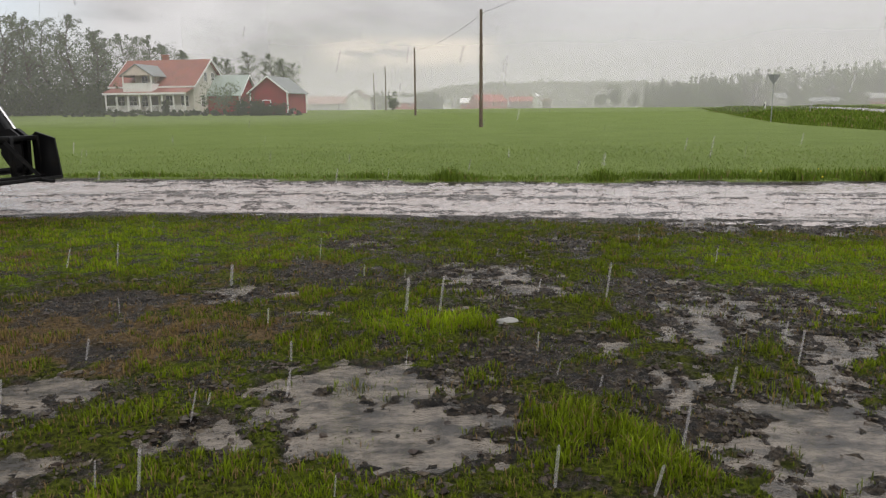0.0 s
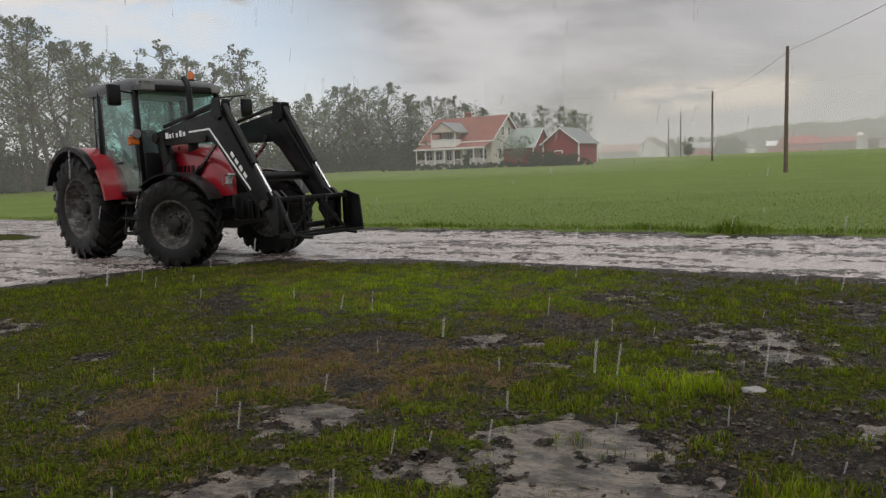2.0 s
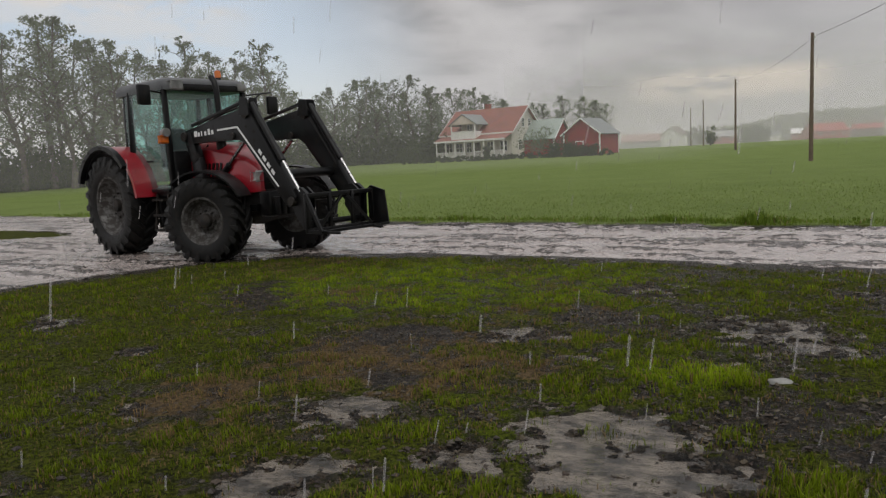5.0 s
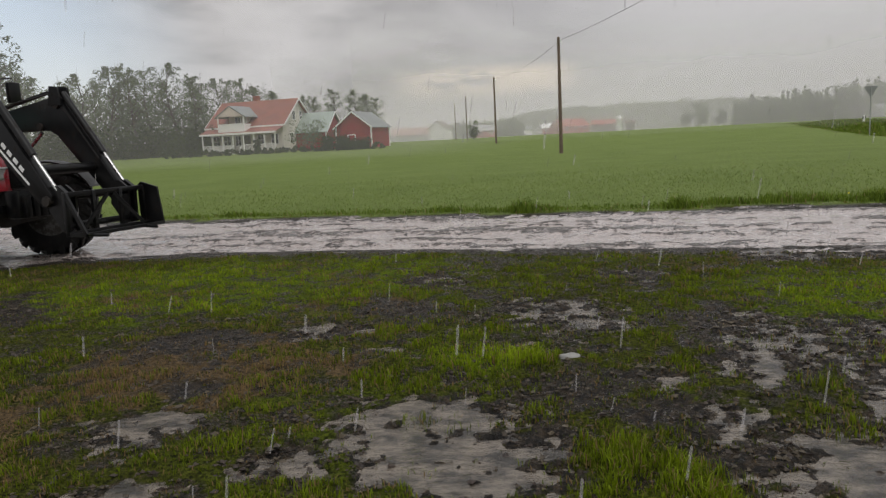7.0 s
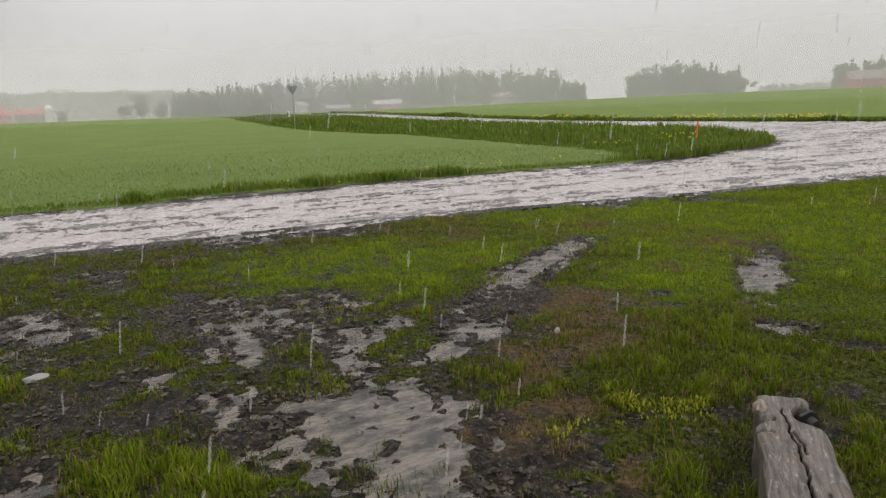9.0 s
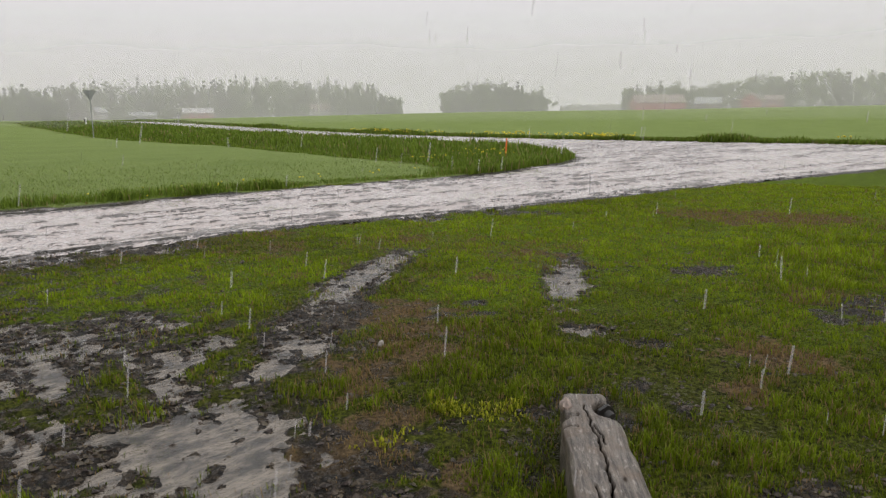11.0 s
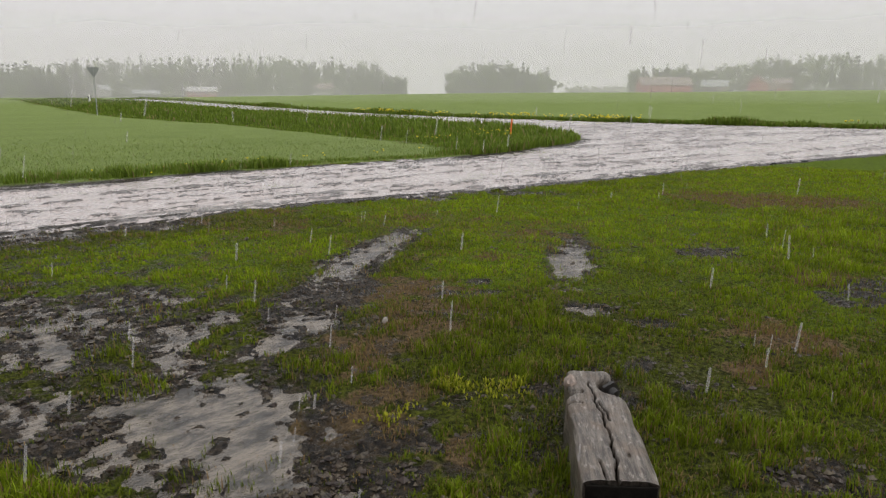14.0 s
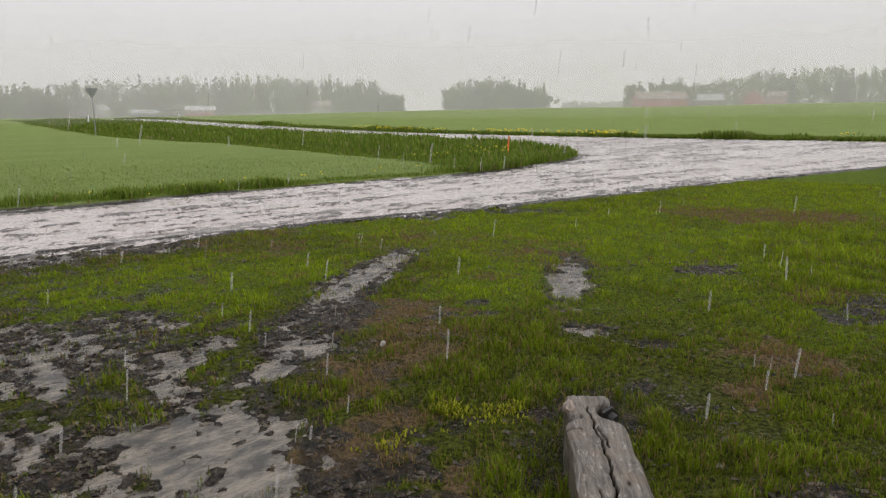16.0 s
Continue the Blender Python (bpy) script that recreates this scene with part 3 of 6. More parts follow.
def prism(bm, outline, y0, y1, bevel=0.0, axis="Y"):
    """A plate: the outline in x and z, between y0 and y1 (or in x and y, between two heights)."""
    def at(p, k):
        return {"Y": (p[0], k, p[1]), "X": (k, p[0], p[1]), "Z": (p[0], p[1], k)}[axis]
    a = [bm.verts.new(at(p, y0)) for p in outline]
    b = [bm.verts.new(at(p, y1)) for p in outline]
    n = len(outline)
    fs = [bm.faces.new(a[::-1]), bm.faces.new(b)] + [bm.faces.new((a[i], a[(i + 1) % n], b[(i + 1) % n], b[i])) for i in range(n)]
    if bevel:
        bmesh.ops.bevel(bm, geom=list({e for f in fs for e in f.edges}), offset=bevel, segments=2, affect="EDGES", profile=0.5)
    return bm


def loft(bm, sections):
    """A skin over sections with equal numbers of points."""
    rings = [[bm.verts.new(p) for p in s] for s in sections]
    n = len(rings[0])
    for p, q in zip(rings, rings[1:]):
        for j in range(n):
            bm.faces.new((p[j], p[(j + 1) % n], q[(j + 1) % n], q[j]))
    bm.faces.new(rings[0][::-1])
    bm.faces.new(rings[-1])
    return bm


def glass_material(name, tint=(0.75, 0.85, 0.83), clear=0.75):
    m = bpy.data.materials.new(name)
    m.use_nodes = True
    n = Nodes(m.node_tree)
    m.node_tree.nodes.clear()
    g = n.node("ShaderNodeBsdfGlossy", Roughness=0.03)
    t = n.node("ShaderNodeBsdfTransparent", Color=(*tint, 1))
    d = n.node("ShaderNodeBsdfDiffuse", Color=(0.55, 0.6, 0.6, 1))
    film = n.node("ShaderNodeMixShader", Fac=1 - clear)
    n.link(t.outputs[0], film.inputs[1])
    n.link(d.outputs[0], film.inputs[2])
    f = n.node("ShaderNodeLayerWeight", Blend=0.5)
    mix = n.node("ShaderNodeMixShader")
    n.link(n.math("ADD", n.math("MULTIPLY", n.math("POWER", f.outputs["Facing"], 4.0), 0.5), 0.04), mix.inputs[0])
    n.link(film.outputs[0], mix.inputs[1])
    n.link(g.outputs[0], mix.inputs[2])
    out = n.node("ShaderNodeOutputMaterial")
    n.link(mix.outputs[0], out.inputs[0])
    return m


def lamp_glass(name, colour):
    return material(name, colour, 0.15, 0, 0.15, 20, 90, 0.05, 0.001, coat=0.6)


MUDDY = (0.03, 0.024, 0.02)
BLACK = material("black_machine_paint", (0.004, 0.004, 0.0045), 0.35, 0, 0.4, 5, 70, 0.1, 0.002, dirt=(0.014, 0.011, 0.009), dirt_amount=0.1, spec=0.25)
RED = material("red_machine_paint", (0.25, 0.006, 0.014), 0.3, 0, 0.18, 4, 80, 0.05, 0.001, dirt=(0.12, 0.035, 0.03), dirt_amount=0.03, coat=0.5)
RUBBER = material("muddy_tyre_rubber", (0.006, 0.006, 0.006), 0.5, 0, 0.4, 9, 60, 0.4, 0.006, dirt=(0.020, 0.017, 0.015), dirt_amount=0.14, spec=0.25)
RIM = material("grey_rim_paint", (0.09, 0.088, 0.085), 0.5, 0.2, 0.3, 7, 50, 0.2, 0.003, dirt=(0.035, 0.03, 0.026), dirt_amount=0.25)
IRON = material("dark_cast_iron", (0.01, 0.01, 0.01), 0.5, 0.3, 0.4, 6, 40, 0.3, 0.004, dirt=MUDDY, dirt_amount=0.25)
ROOF_GREY = material("grey_cab_roof", (0.075, 0.078, 0.082), 0.4, 0, 0.2, 4, 60, 0.1, 0.002, dirt=(0.07, 0.065, 0.06), dirt_amount=0.08)
CHROME = material("bright_cylinder_rod", (0.30, 0.30, 0.30), 0.25, 1.0, 0.1, 10, 80, 0.02, 0.001)
WHITE_DECAL = material("white_decal", (0.75, 0.75, 0.75), 0.4, 0, 0.08, 9, 80, 0.05, 0.001)
ORANGE = lamp_glass("orange_lens", (0.55, 0.13, 0.015))
LENS = lamp_glass("clear_lens", (0.35, 0.35, 0.34))
GREY_LENS = lamp_glass("dull_lens", (0.16, 0.16, 0.155))
SEAT = material("dark_seat_cloth", (0.03, 0.03, 0.033), 0.85, 0, 0.3, 12, 200, 0.2, 0.002)
CAB_GLASS = glass_material("tinted_cab_glass", (0.80, 0.93, 0.91), 0.94)


def wheel_mesh(r, w, rim_r):
    """Bare tyre, turned about the y axis."""
    bm = bmesh.new()
    h = w / 2
    lathe(bm, [(rim_r, -h * 0.78), (rim_r + 0.05, -h * 0.95), (r * 0.82, -h), (r * 0.91, -h * 0.93), (r * 0.94, -h * 0.72), (r * 0.945, 0), (r * 0.94, h * 0.72), (r * 0.91, h * 0.93), (r * 0.82, h), (rim_r + 0.05, h * 0.95), (rim_r, h * 0.78)], 48, "Y", closed=True)
    return bm


def lug_mesh(r, w, side):
    """One chevron bar of the tread, at angle 0."""
    bm = bmesh.new()
    h = w / 2
    ring = []
    for t, rr in ((0.02, 0.945), (0.55, 0.94), (1.0, 0.915)):
        a = t * 0.26 * 0.8 / r
        half = 0.027 / r * (1 + 0.4 * t)
        low = [(rr * r - 0.02, a - half * 1.4), (rr * r - 0.02, a + half * 1.4), (rr * r + 0.05, a + half), (rr * r + 0.05, a - half)]
        ring.append([bm.verts.new((q * math.cos(b), side * h * t, q * math.sin(b))) for q, b in low])
    a = 1.1 * 0.26 * 0.8 / r
    ring.append([bm.verts.new((q * math.cos(b), side * (h + 0.012), q * math.sin(b))) for q, b in ((r * 0.78, a - 0.03), (r * 0.78, a + 0.03), (r * 0.86, a + 0.04), (r * 0.86, a - 0.04))])
    for p, q in zip(ring, ring[1:]):
        for j in range(4):
            bm.faces.new((p[j], p[(j + 1) % 4], q[(j + 1) % 4], q[j]))
    bm.faces.new(ring[0])
    bm.faces.new(ring[-1])
    return bm


def rim_mesh(rim_r, w, dish, side):
    bm = bmesh.new()
    s = side
    prof = [(rim_r + 0.005, -w * 0.40), (rim_r + 0.025, -w * 0.42), (rim_r + 0.025, -w * 0.37), (rim_r - 0.04, -w * 0.25), (rim_r - 0.04, w * 0.25), (rim_r + 0.025, w * 0.37), (rim_r + 0.025, w * 0.42), (rim_r - 0.015, w * 0.40), (rim_r - 0.05, w * 0.24), (rim_r * 0.80, dish + 0.02), (rim_r * 0.62, dish - 0.02), (rim_r * 0.45, dish - 0.01), (rim_r * 0.36, dish + 0.03), (0.05, dish + 0.03)]
    lathe(bm, [(r, y * s) for r, y in prof], 40, "Y")
    return bm


def build_wheel(name, parent, at, r, w, rim_r, lugs, side, steer=0.0):
    tyre_data = wheel_mesh(r, w, rim_r)
    hub = new(name)
    hub.parent = parent
    hub.matrix_local = pose(*at, 0, 0, steer)
    tyre = part("tyre", tyre_data, RUBBER, hub, "chunky muddy black rubber tyre", 35)
    part("rim", rim_mesh(rim_r, w, 0.02, side), RIM, hub, "mud-caked grey steel rim", 35)
    nuts = bmesh.new()
    for k in range(8):
        a = 2 * math.pi * k / 8
        lathe(nuts, [(0.016, 0.03 * side), (0.016, 0.065 * side)], 6, "Y", (rim_r * 0.42 * math.cos(a), 0, rim_r * 0.42 * math.sin(a)))
    lathe(nuts, [(0.11, 0.04 * side), (0.10, 0.11 * side), (0.05, 0.13 * side)], 16, "Y")
    part("hub_cap", nuts, IRON, hub, "", 35)
    for bar in (-1, 1):
        first = part("tread_lug", lug_mesh(r, w, bar), RUBBER, hub)
        for k in range(lugs):
            ob = first if k == 0 else new("tread_lug", first.data)
            ob.parent = hub
            ob.matrix_local = pose(0, 0, 0, 0, -360 * (k + (0.5 if bar > 0 else 0)) / lugs + 5 * side, 0)
    return hub


def build_tractor():
    t = thing("tractor", pose(-9.78, 9.54, -0.01, 0, 0, -15.5), "muddy red farm tractor with black front loader, parked", "tractor")
    # wheels
    for side in (-1, 1):
        build_wheel("rear_wheel", t, (0, 0.83 * side, 0.815), 0.825, 0.47, 0.47, 22, side)
        build_wheel("front_wheel", t, (2.58, 0.82 * side, 0.605), 0.615, 0.37, 0.33, 20, side, 24)
    # chassis
    bm = bmesh.new()
    loft(bm, [[(x, y * w, z) for y, z in ((-1, z0), (1, z0), (1.15, (z0 + z1) / 2), (1, z1), (-1, z1), (-1.15, (z0 + z1) / 2))] for x, w, z0, z1 in ((-0.35, 0.22, 0.62, 1.1), (0.3, 0.30, 0.52, 1.05), (1.2, 0.24, 0.55, 1.0), (2.0, 0.22, 0.60, 1.1), (2.95, 0.20, 0.62, 1.05), (3.2, 0.20, 0.66, 1.0))])
    part("chassis", bm, IRON, t, "dark oily gearbox and engine block", 40)
    bm = bmesh.new()
    tube(bm, [(0, -0.75, 0.815), (0, 0.75, 0.815)], 0.11, 16)
    part("rear_axle", bm, IRON, t, "", 40)
    bm = bmesh.new()
    loft(bm, [[(2.58 + dx * w, y, 0.60 + dz * w) for dx, dz in ((-1, -1), (1, -1), (1, 1), (-1, 1))] for y, w in ((-0.66, 0.07), (-0.3, 0.09), (0, 0.13), (0.3, 0.09), (0.66, 0.07))])
    part("front_axle", bm, IRON, t, "", 40)
    bm = bmesh.new()
    box(bm, 3.12, 3.38, -0.3, 0.3, 0.62, 0.98, 0.03)
    for k in range(5):
        box(bm, 3.36, 3.46, -0.26 + k * 0.11, -0.18 + k * 0.11, 0.64, 0.9, 0.012)
    part("front_weight", bm, BLACK, t, "", 40)
    for side in (-1, 1):
        bm = bmesh.new()
        box(bm, 0.95, 1.75, 0.3 * side, 0.66 * side, 0.48, 0.92, 0.04)
        part("fuel_tank", bm, BLACK, t, "", 40)
        bm = bmesh.new()
        for k in range(3):
            box(bm, 1.02, 1.36, 0.66 * side, 0.82 * side, 0.40 + k * 0.24, 0.43 + k * 0.24, 0.006)
        for x in (1.02, 1.36):
            beam(bm, (x, 0.8 * side, 0.40), (x, 0.72 * side, 0.98), 0.03, 0.03)
        part("step", bm, IRON, t)
    # bonnet
    def section(x, w, z0, z1, crown):
        pts = []
        for k in range(13):
            u = -1 + 2 * k / 12
            pts.append((x, w * math.copysign(abs(u) ** 0.75, u), z1 - crown * abs(u) ** 3.2))
        return pts + [(x, w * 1.0, z0), (x, -w * 1.0, z0)]
    bm = bmesh.new()
    loft(bm, [section(1.5, 0.40, 1.02, 1.76, 0.10), section(2.0, 0.41, 1.02, 1.74, 0.11), section(2.5, 0.40, 1.0, 1.67, 0.13), section(2.85, 0.38, 0.98, 1.57, 0.16), section(3.05, 0.34, 0.97, 1.46, 0.18), section(3.16, 0.28, 0.98, 1.30, 0.12)])
    hood = part("hood", bm, RED, t, "glossy red engine hood, wet", 40)
    for side in (-1, 1):
        for k in range(7):
            part("louvre", beam(bmesh.new(), (1.72 + k * 0.1, 0.412 * side, 1.1), (1.80 + k * 0.1, 0.412 * side, 1.42), 0.012, 0.05), BLACK, hood)
    bm = bmesh.new()
    prism(bm, [(3.02, 1.0), (3.10, 1.36), (3.175, 1.30), (3.19, 1.0)], -0.22, 0.22, 0.015)
    for k in range(6):
        box(bm, 3.17, 3.20, -0.21, 0.21, 1.03 + k * 0.045, 1.05 + k * 0.045)
    part("front_grille", bm, BLACK, hood, "", 40)
    for side in (-1, 1):
        bm = bmesh.new()
        box(bm, 3.02, 3.15, 0.20 * side, 0.33 * side, 1.14, 1.26, 0.02)
        part("headlight", bm, LENS, hood, "clear headlight glass", 40)
    # cab
    cab = part("cab_floor", box(bmesh.new(), 0.12, 1.5, -0.70, 0.70, 0.92, 1.08, 0.03), BLACK, t, "", 40)
    pillars = {}
    for side in (-1, 1):
        for key, a, b, w in (("front", (1.50, 0.70, 1.0), (1.46, 0.70, 2.62), 0.075), ("door", (0.42, 0.76, 1.35), (0.44, 0.72, 2.62), 0.09), ("rear", (0.10, 0.66, 1.55), (0.16, 0.66, 2.62), 0.07)):
            bm = bmesh.new()
            beam(bm, (a[0], a[1] * side, a[2]), (b[0], b[1] * side, b[2]), w, w, 0.012)
            part("pillar", bm, BLACK, cab, "", 40)
        bm = bmesh.new()
        prism(bm, [(0.46, 1.42), (0.48, 2.58), (1.44, 2.58), (1.47, 1.06), (0.92, 1.06)], 0.745 * side, 0.755 * side)
        door = part("side_window", bm, CAB_GLASS, cab, "greenish cab door glass, wet")
        bm = bmesh.new()
        prism(bm, [(0.15, 1.62), (0.19, 2.58), (0.40, 2.58), (0.38, 1.55)], 0.69 * side, 0.70 * side)
        part("quarter_window", bm, CAB_GLASS, cab)
        bm = bmesh.new()
        beam(bm, (1.46, 0.75 * side, 1.04), (0.92, 0.75 * side, 1.04), 0.03, 0.05, 0.008)
        beam(bm, (0.92, 0.75 * side, 1.04), (0.44, 0.755 * side, 1.42), 0.03, 0.05, 0.008)
        beam(bm, (0.9, 0.78 * side, 1.50), (1.1, 0.78 * side, 1.50), 0.03, 0.03, 0.008)
        part("door_frame", bm, BLACK, cab, "", 40)
    bm = bmesh.new()
    prism(bm, [(1.50, 1.62), (1.49, 1.62), (1.44, 2.58), (1.45, 2.58)], -0.66, 0.66)
    part("windscreen", bm, CAB_GLASS, cab, "greenish cab windscreen, wet")
    bm = bmesh.new()
    prism(bm, [(0.10, 1.55), (0.11, 1.55), (0.17, 2.58), (0.16, 2.58)], -0.62, 0.62)
    part("rear_window", bm, CAB_GLASS, cab)
    bm = bmesh.new()
    box(bm, 1.40, 1.56, -0.68, 0.68, 1.05, 1.64, 0.03)
    part("dashboard", bm, BLACK, cab, "", 40)
    bm = bmesh.new()
    loft(bm, [[(x, y, z + (0.03 if abs(y) < 0.5 else 0)) for x, y in ((-0.02, -0.68), (0.06, -0.76), (1.46, -0.76), (1.58, -0.66), (1.62, 0.0), (1.58, 0.66), (1.46, 0.76), (0.06, 0.76), (-0.02, 0.68))] for z in (2.57, 2.62)] + [[(0.8 + (x - 0.8) * k, y * k, z) for x, y in ((-0.02, -0.68), (0.06, -0.76), (1.46, -0.76), (1.58, -0.66), (1.62, 0.0), (1.58, 0.66), (1.46, 0.76), (0.06, 0.76), (-0.02, 0.68))] for k, z in ((0.99, 2.69), (0.95, 2.735), (0.85, 2.76), (0.3, 2.775))])
    roof = part("cab_roof", bm, ROOF_GREY, t, "wet grey cab roof", 40)
    bm = bmesh.new()
    lathe(bm, [(0.14, 2.76), (0.13, 2.80), (0.05, 2.815)], 20, "Z", (0.75, 0.0, 0))
    part("roof_vent", bm, WHITE_DECAL, roof, "", 40)
    bm = bmesh.new()
    box(bm, 1.52, 1.63, -0.58, 0.58, 2.55, 2.66, 0.02)
    part("sun_visor", bm, BLACK, roof, "", 40)
    for side in (-1, 1):
        bm = bmesh.new()
        box(bm, 1.54, 1.66, 0.50 * side, 0.66 * side, 2.57, 2.69, 0.02)
        part("work_light", bm, GREY_LENS, roof, "", 40)
    bm = bmesh.new()
    lathe(bm, [(0.055, 2.74), (0.055, 2.79), (0.05, 2.80)], 16, "Z", (1.38, 0.32, 0))
    part("beacon_base", bm, BLACK, roof, "", 40)
    bm = bmesh.new()
    lathe(bm, [(0.052, 2.80), (0.055, 2.86), (0.045, 2.91), (0.015, 2.925)], 16, "Z", (1.38, 0.32, 0))
    part("beacon", bm, ORANGE, roof, "orange warning beacon", 40)
    bm = bmesh.new()
    tube(bm, [(1.49, -0.1, 1.68), (1.50, 0.16, 2.15), (1.485, 0.20, 2.45)], 0.012, 6)
    part("wiper", bm, BLACK, cab)
    bm = bmesh.new()
    box(bm, 0.35, 0.82, -0.24, 0.24, 1.38, 1.50, 0.05)
    box(bm, 0.30, 0.44, -0.23, 0.23, 1.48, 2.05, 0.05)
    box(bm, 0.40, 0.75, -0.12, 0.12, 1.08, 1.40, 0.02)
    part("seat", bm, SEAT, cab, "", 40)
    bm = bmesh.new()
    ring = [(1.12 + 0.19 * math.cos(a) * 0.75, 0.19 * math.sin(a), 1.82 + 0.19 * math.cos(a) * 0.6) for a in np.linspace(0, 2 * math.pi, 25)]
    tube(bm, ring, 0.016, 8)
    tube(bm, [(1.42, 0, 1.4), (1.12, 0, 1.82)], 0.03, 8)
    part("steering_wheel", bm, BLACK, cab, "", 40)
    # mirrors, lamps, exhaust
    for side, tip in ((-1, (1.46, -1.02, 2.50)), (1, (1.72, 1.10, 2.36))):
        bm = bmesh.new()
        tube(bm, [(1.46, 0.72 * side, 2.52), (tip[0], tip[1], 2.56), (tip[0], tip[1], 2.40)], 0.014, 8)
        if side > 0:
            tube(bm, [(1.48, 0.72, 2.3), (1.62, 0.95, 2.55)], 0.012, 8)
        arm = part("mirror_arm", bm, BLACK, t, "", 40)
        bm = bmesh.new()
        box(bm, tip[0] - 0.05, tip[0] + 0.04, tip[1] - 0.10, tip[1] + 0.10, tip[2] - 0.17, tip[2] + 0.14, 0.03)
        part("mirror", bm, BLACK, arm, "", 40)
        bm = bmesh.new()
        lathe(bm, [(0.06, 1.52), (0.07, 1.56), (0.066, 1.62)], 18, "X", (0, 0.80 * side, 1.92))
        part("side_lamp", bm, GREY_LENS, cab, "", 40)
        bm = bmesh.new()
        box(bm, 1.52, 1.58, 0.77 * side, 0.88 * side, 1.77, 1.86, 0.015)
        part("indicator", bm, ORANGE, cab, "orange indicator", 40)
    bm = bmesh.new()
    tube(bm, [(2.28, -0.30, 1.6), (2.28, -0.30, 2.0)], 0.075, 16)
    tube(bm, [(2.28, -0.30, 2.0), (2.27, -0.30, 2.50), (2.24, -0.30, 2.62), (2.16, -0.30, 2.70)], 0.045, 14)
    part("exhaust", bm, BLACK, t, "black exhaust pipe with bent tip", 40)
    # rear fenders
    for side in (-1, 1):
        def arc(a0, a1, r0, r1, y0, y1, steps=14):
            bm = bmesh.new()
            secs = []
            for k in range(steps + 1):
                a = radians(a0 + (a1 - a0) * k / steps)
                secs.append([(r * math.cos(a), y, 0.815 + r * math.sin(a)) for r, y in ((r0, y0), (r1, y0), (r1, y1), (r0, y1))])
            return loft(bm, secs)
        part("fender", arc(8, 88, 0.90, 0.965, 0.66 * side, 1.03 * side), RED, t, "red rear mudguard", 40)
        part("fender", arc(88.5, 152, 0.89, 0.95, 0.62 * side, 1.03 * side), BLACK, t, "black rear mudguard", 40)
        part("fender_flare", arc(40, 156, 0.915, 0.985, 1.031 * side, 1.12 * side), BLACK, t, "", 40)
        bm = bmesh.new()
        prism(bm, [(r * math.cos(radians(a)), 0.815 + r * math.sin(radians(a))) for a, r in ((10, 0.9), (40, 0.9), (70, 0.9), (100, 0.9), (130, 0.9), (120, 0.55), (60, 0.5), (20, 0.55))], 0.60 * side, 0.625 * side)
        part("fender_side", bm, BLACK, t, "", 40)
        bm = bmesh.new()
        secs = []
        for k in range(13):
            a = radians(28 + 104 * k / 12)
            secs.append([(r * math.cos(a), y, r * math.sin(a)) for r, y in ((0.70, -0.17), (0.725, -0.17), (0.735, 0.0), (0.725, 0.17), (0.70, 0.17))])
        loft(bm, secs)
        guard = part("front_fender", bm, BLACK, t, "wet black front mudguard", 40)
        guard.matrix_local = pose(2.58, 0.82 * side, 0.60, 0, 0, 24)
    # loader
    for side in (-1, 1):
        y = 0.51 * side
        bm = bmesh.new()
        beam(bm, (2.05, y, 0.62), (1.95, y, 1.50), 0.10, 0.24, 0.015)
        beam(bm, (1.95, y, 1.45), (1.78, y, 1.88), 0.12, 0.20, 0.015)
        beam(bm, (2.02, y, 0.8), (2.02, 0.2 * side, 0.8), 0.16, 0.14, 0.01)
        beam(bm, (2.05, y, 0.7), (3.1, 0.3 * side, 0.75), 0.08, 0.10, 0.01)
        part("loader_mast", bm, BLACK, t, "", 40)
        bm = bmesh.new()
        prism(bm, [(1.66, 1.78), (1.70, 1.92), (3.28, 2.16), (3.42, 2.10), (4.30, 0.92), (4.26, 0.80), (4.12, 0.78), (3.30, 1.66), (3.16, 1.74), (1.80, 1.72)], y - 0.055, y + 0.055, 0.012)
        arm = part("loader_arm", bm, BLACK, t, "black steel loader arm with white stripe", 40)
        bm = bmesh.new()
        o = y + 0.0585 * side
        beam(bm, (2.62, o, 1.885), (3.12, o, 1.90), 0.006, 0.025)
        beam(bm, (3.12, o, 1.90), (3.96, o, 1.06), 0.006, 0.025)
        part("stripe", bm, WHITE_DECAL, arm, "thin white stripe")
        for k, (w, h) in enumerate(((0.07, 0.085), (0.05, 0.06), (0.02, 0.07), (0.045, 0.06), (0.05, 0.085), (0.05, 0.06))):
            x = 2.0 + k * 0.093
            part("emblem", beam(bmesh.new(), (x, o, 1.865 + k * 0.003 + (h - 0.09) / 2), (x + w, o, 1.867 + k * 0.003 + (h - 0.09) / 2), 0.006, h), WHITE_DECAL, arm, "plain white mark")
        for k in range(4):
            x = 3.58 + k * 0.085
            part("emblem", beam(bmesh.new(), (x, o, 1.56 - k * 0.092), (x + 0.055, o, 1.50 - k * 0.092), 0.006, 0.05), WHITE_DECAL, arm, "plain white mark")
        for x, z, r in ((1.72, 1.84, 0.07), (3.34, 2.08, 0.075), (4.22, 0.86, 0.06), (3.0, 1.78, 0.05)):
            part("pivot_pin", lathe(bmesh.new(), [(r, y - 0.085), (r, y + 0.085)], 16, "Y", (x, 0, z)), IRON, arm, "", 40)
        bm = bmesh.new()
        tube(bm, [(2.06, y * 0.82, 0.98), (2.62, y * 0.82, 1.38)], 0.05, 12)
        lift = part("lift_cylinder", bm, BLACK, t, "", 40)
        bm = bmesh.new()
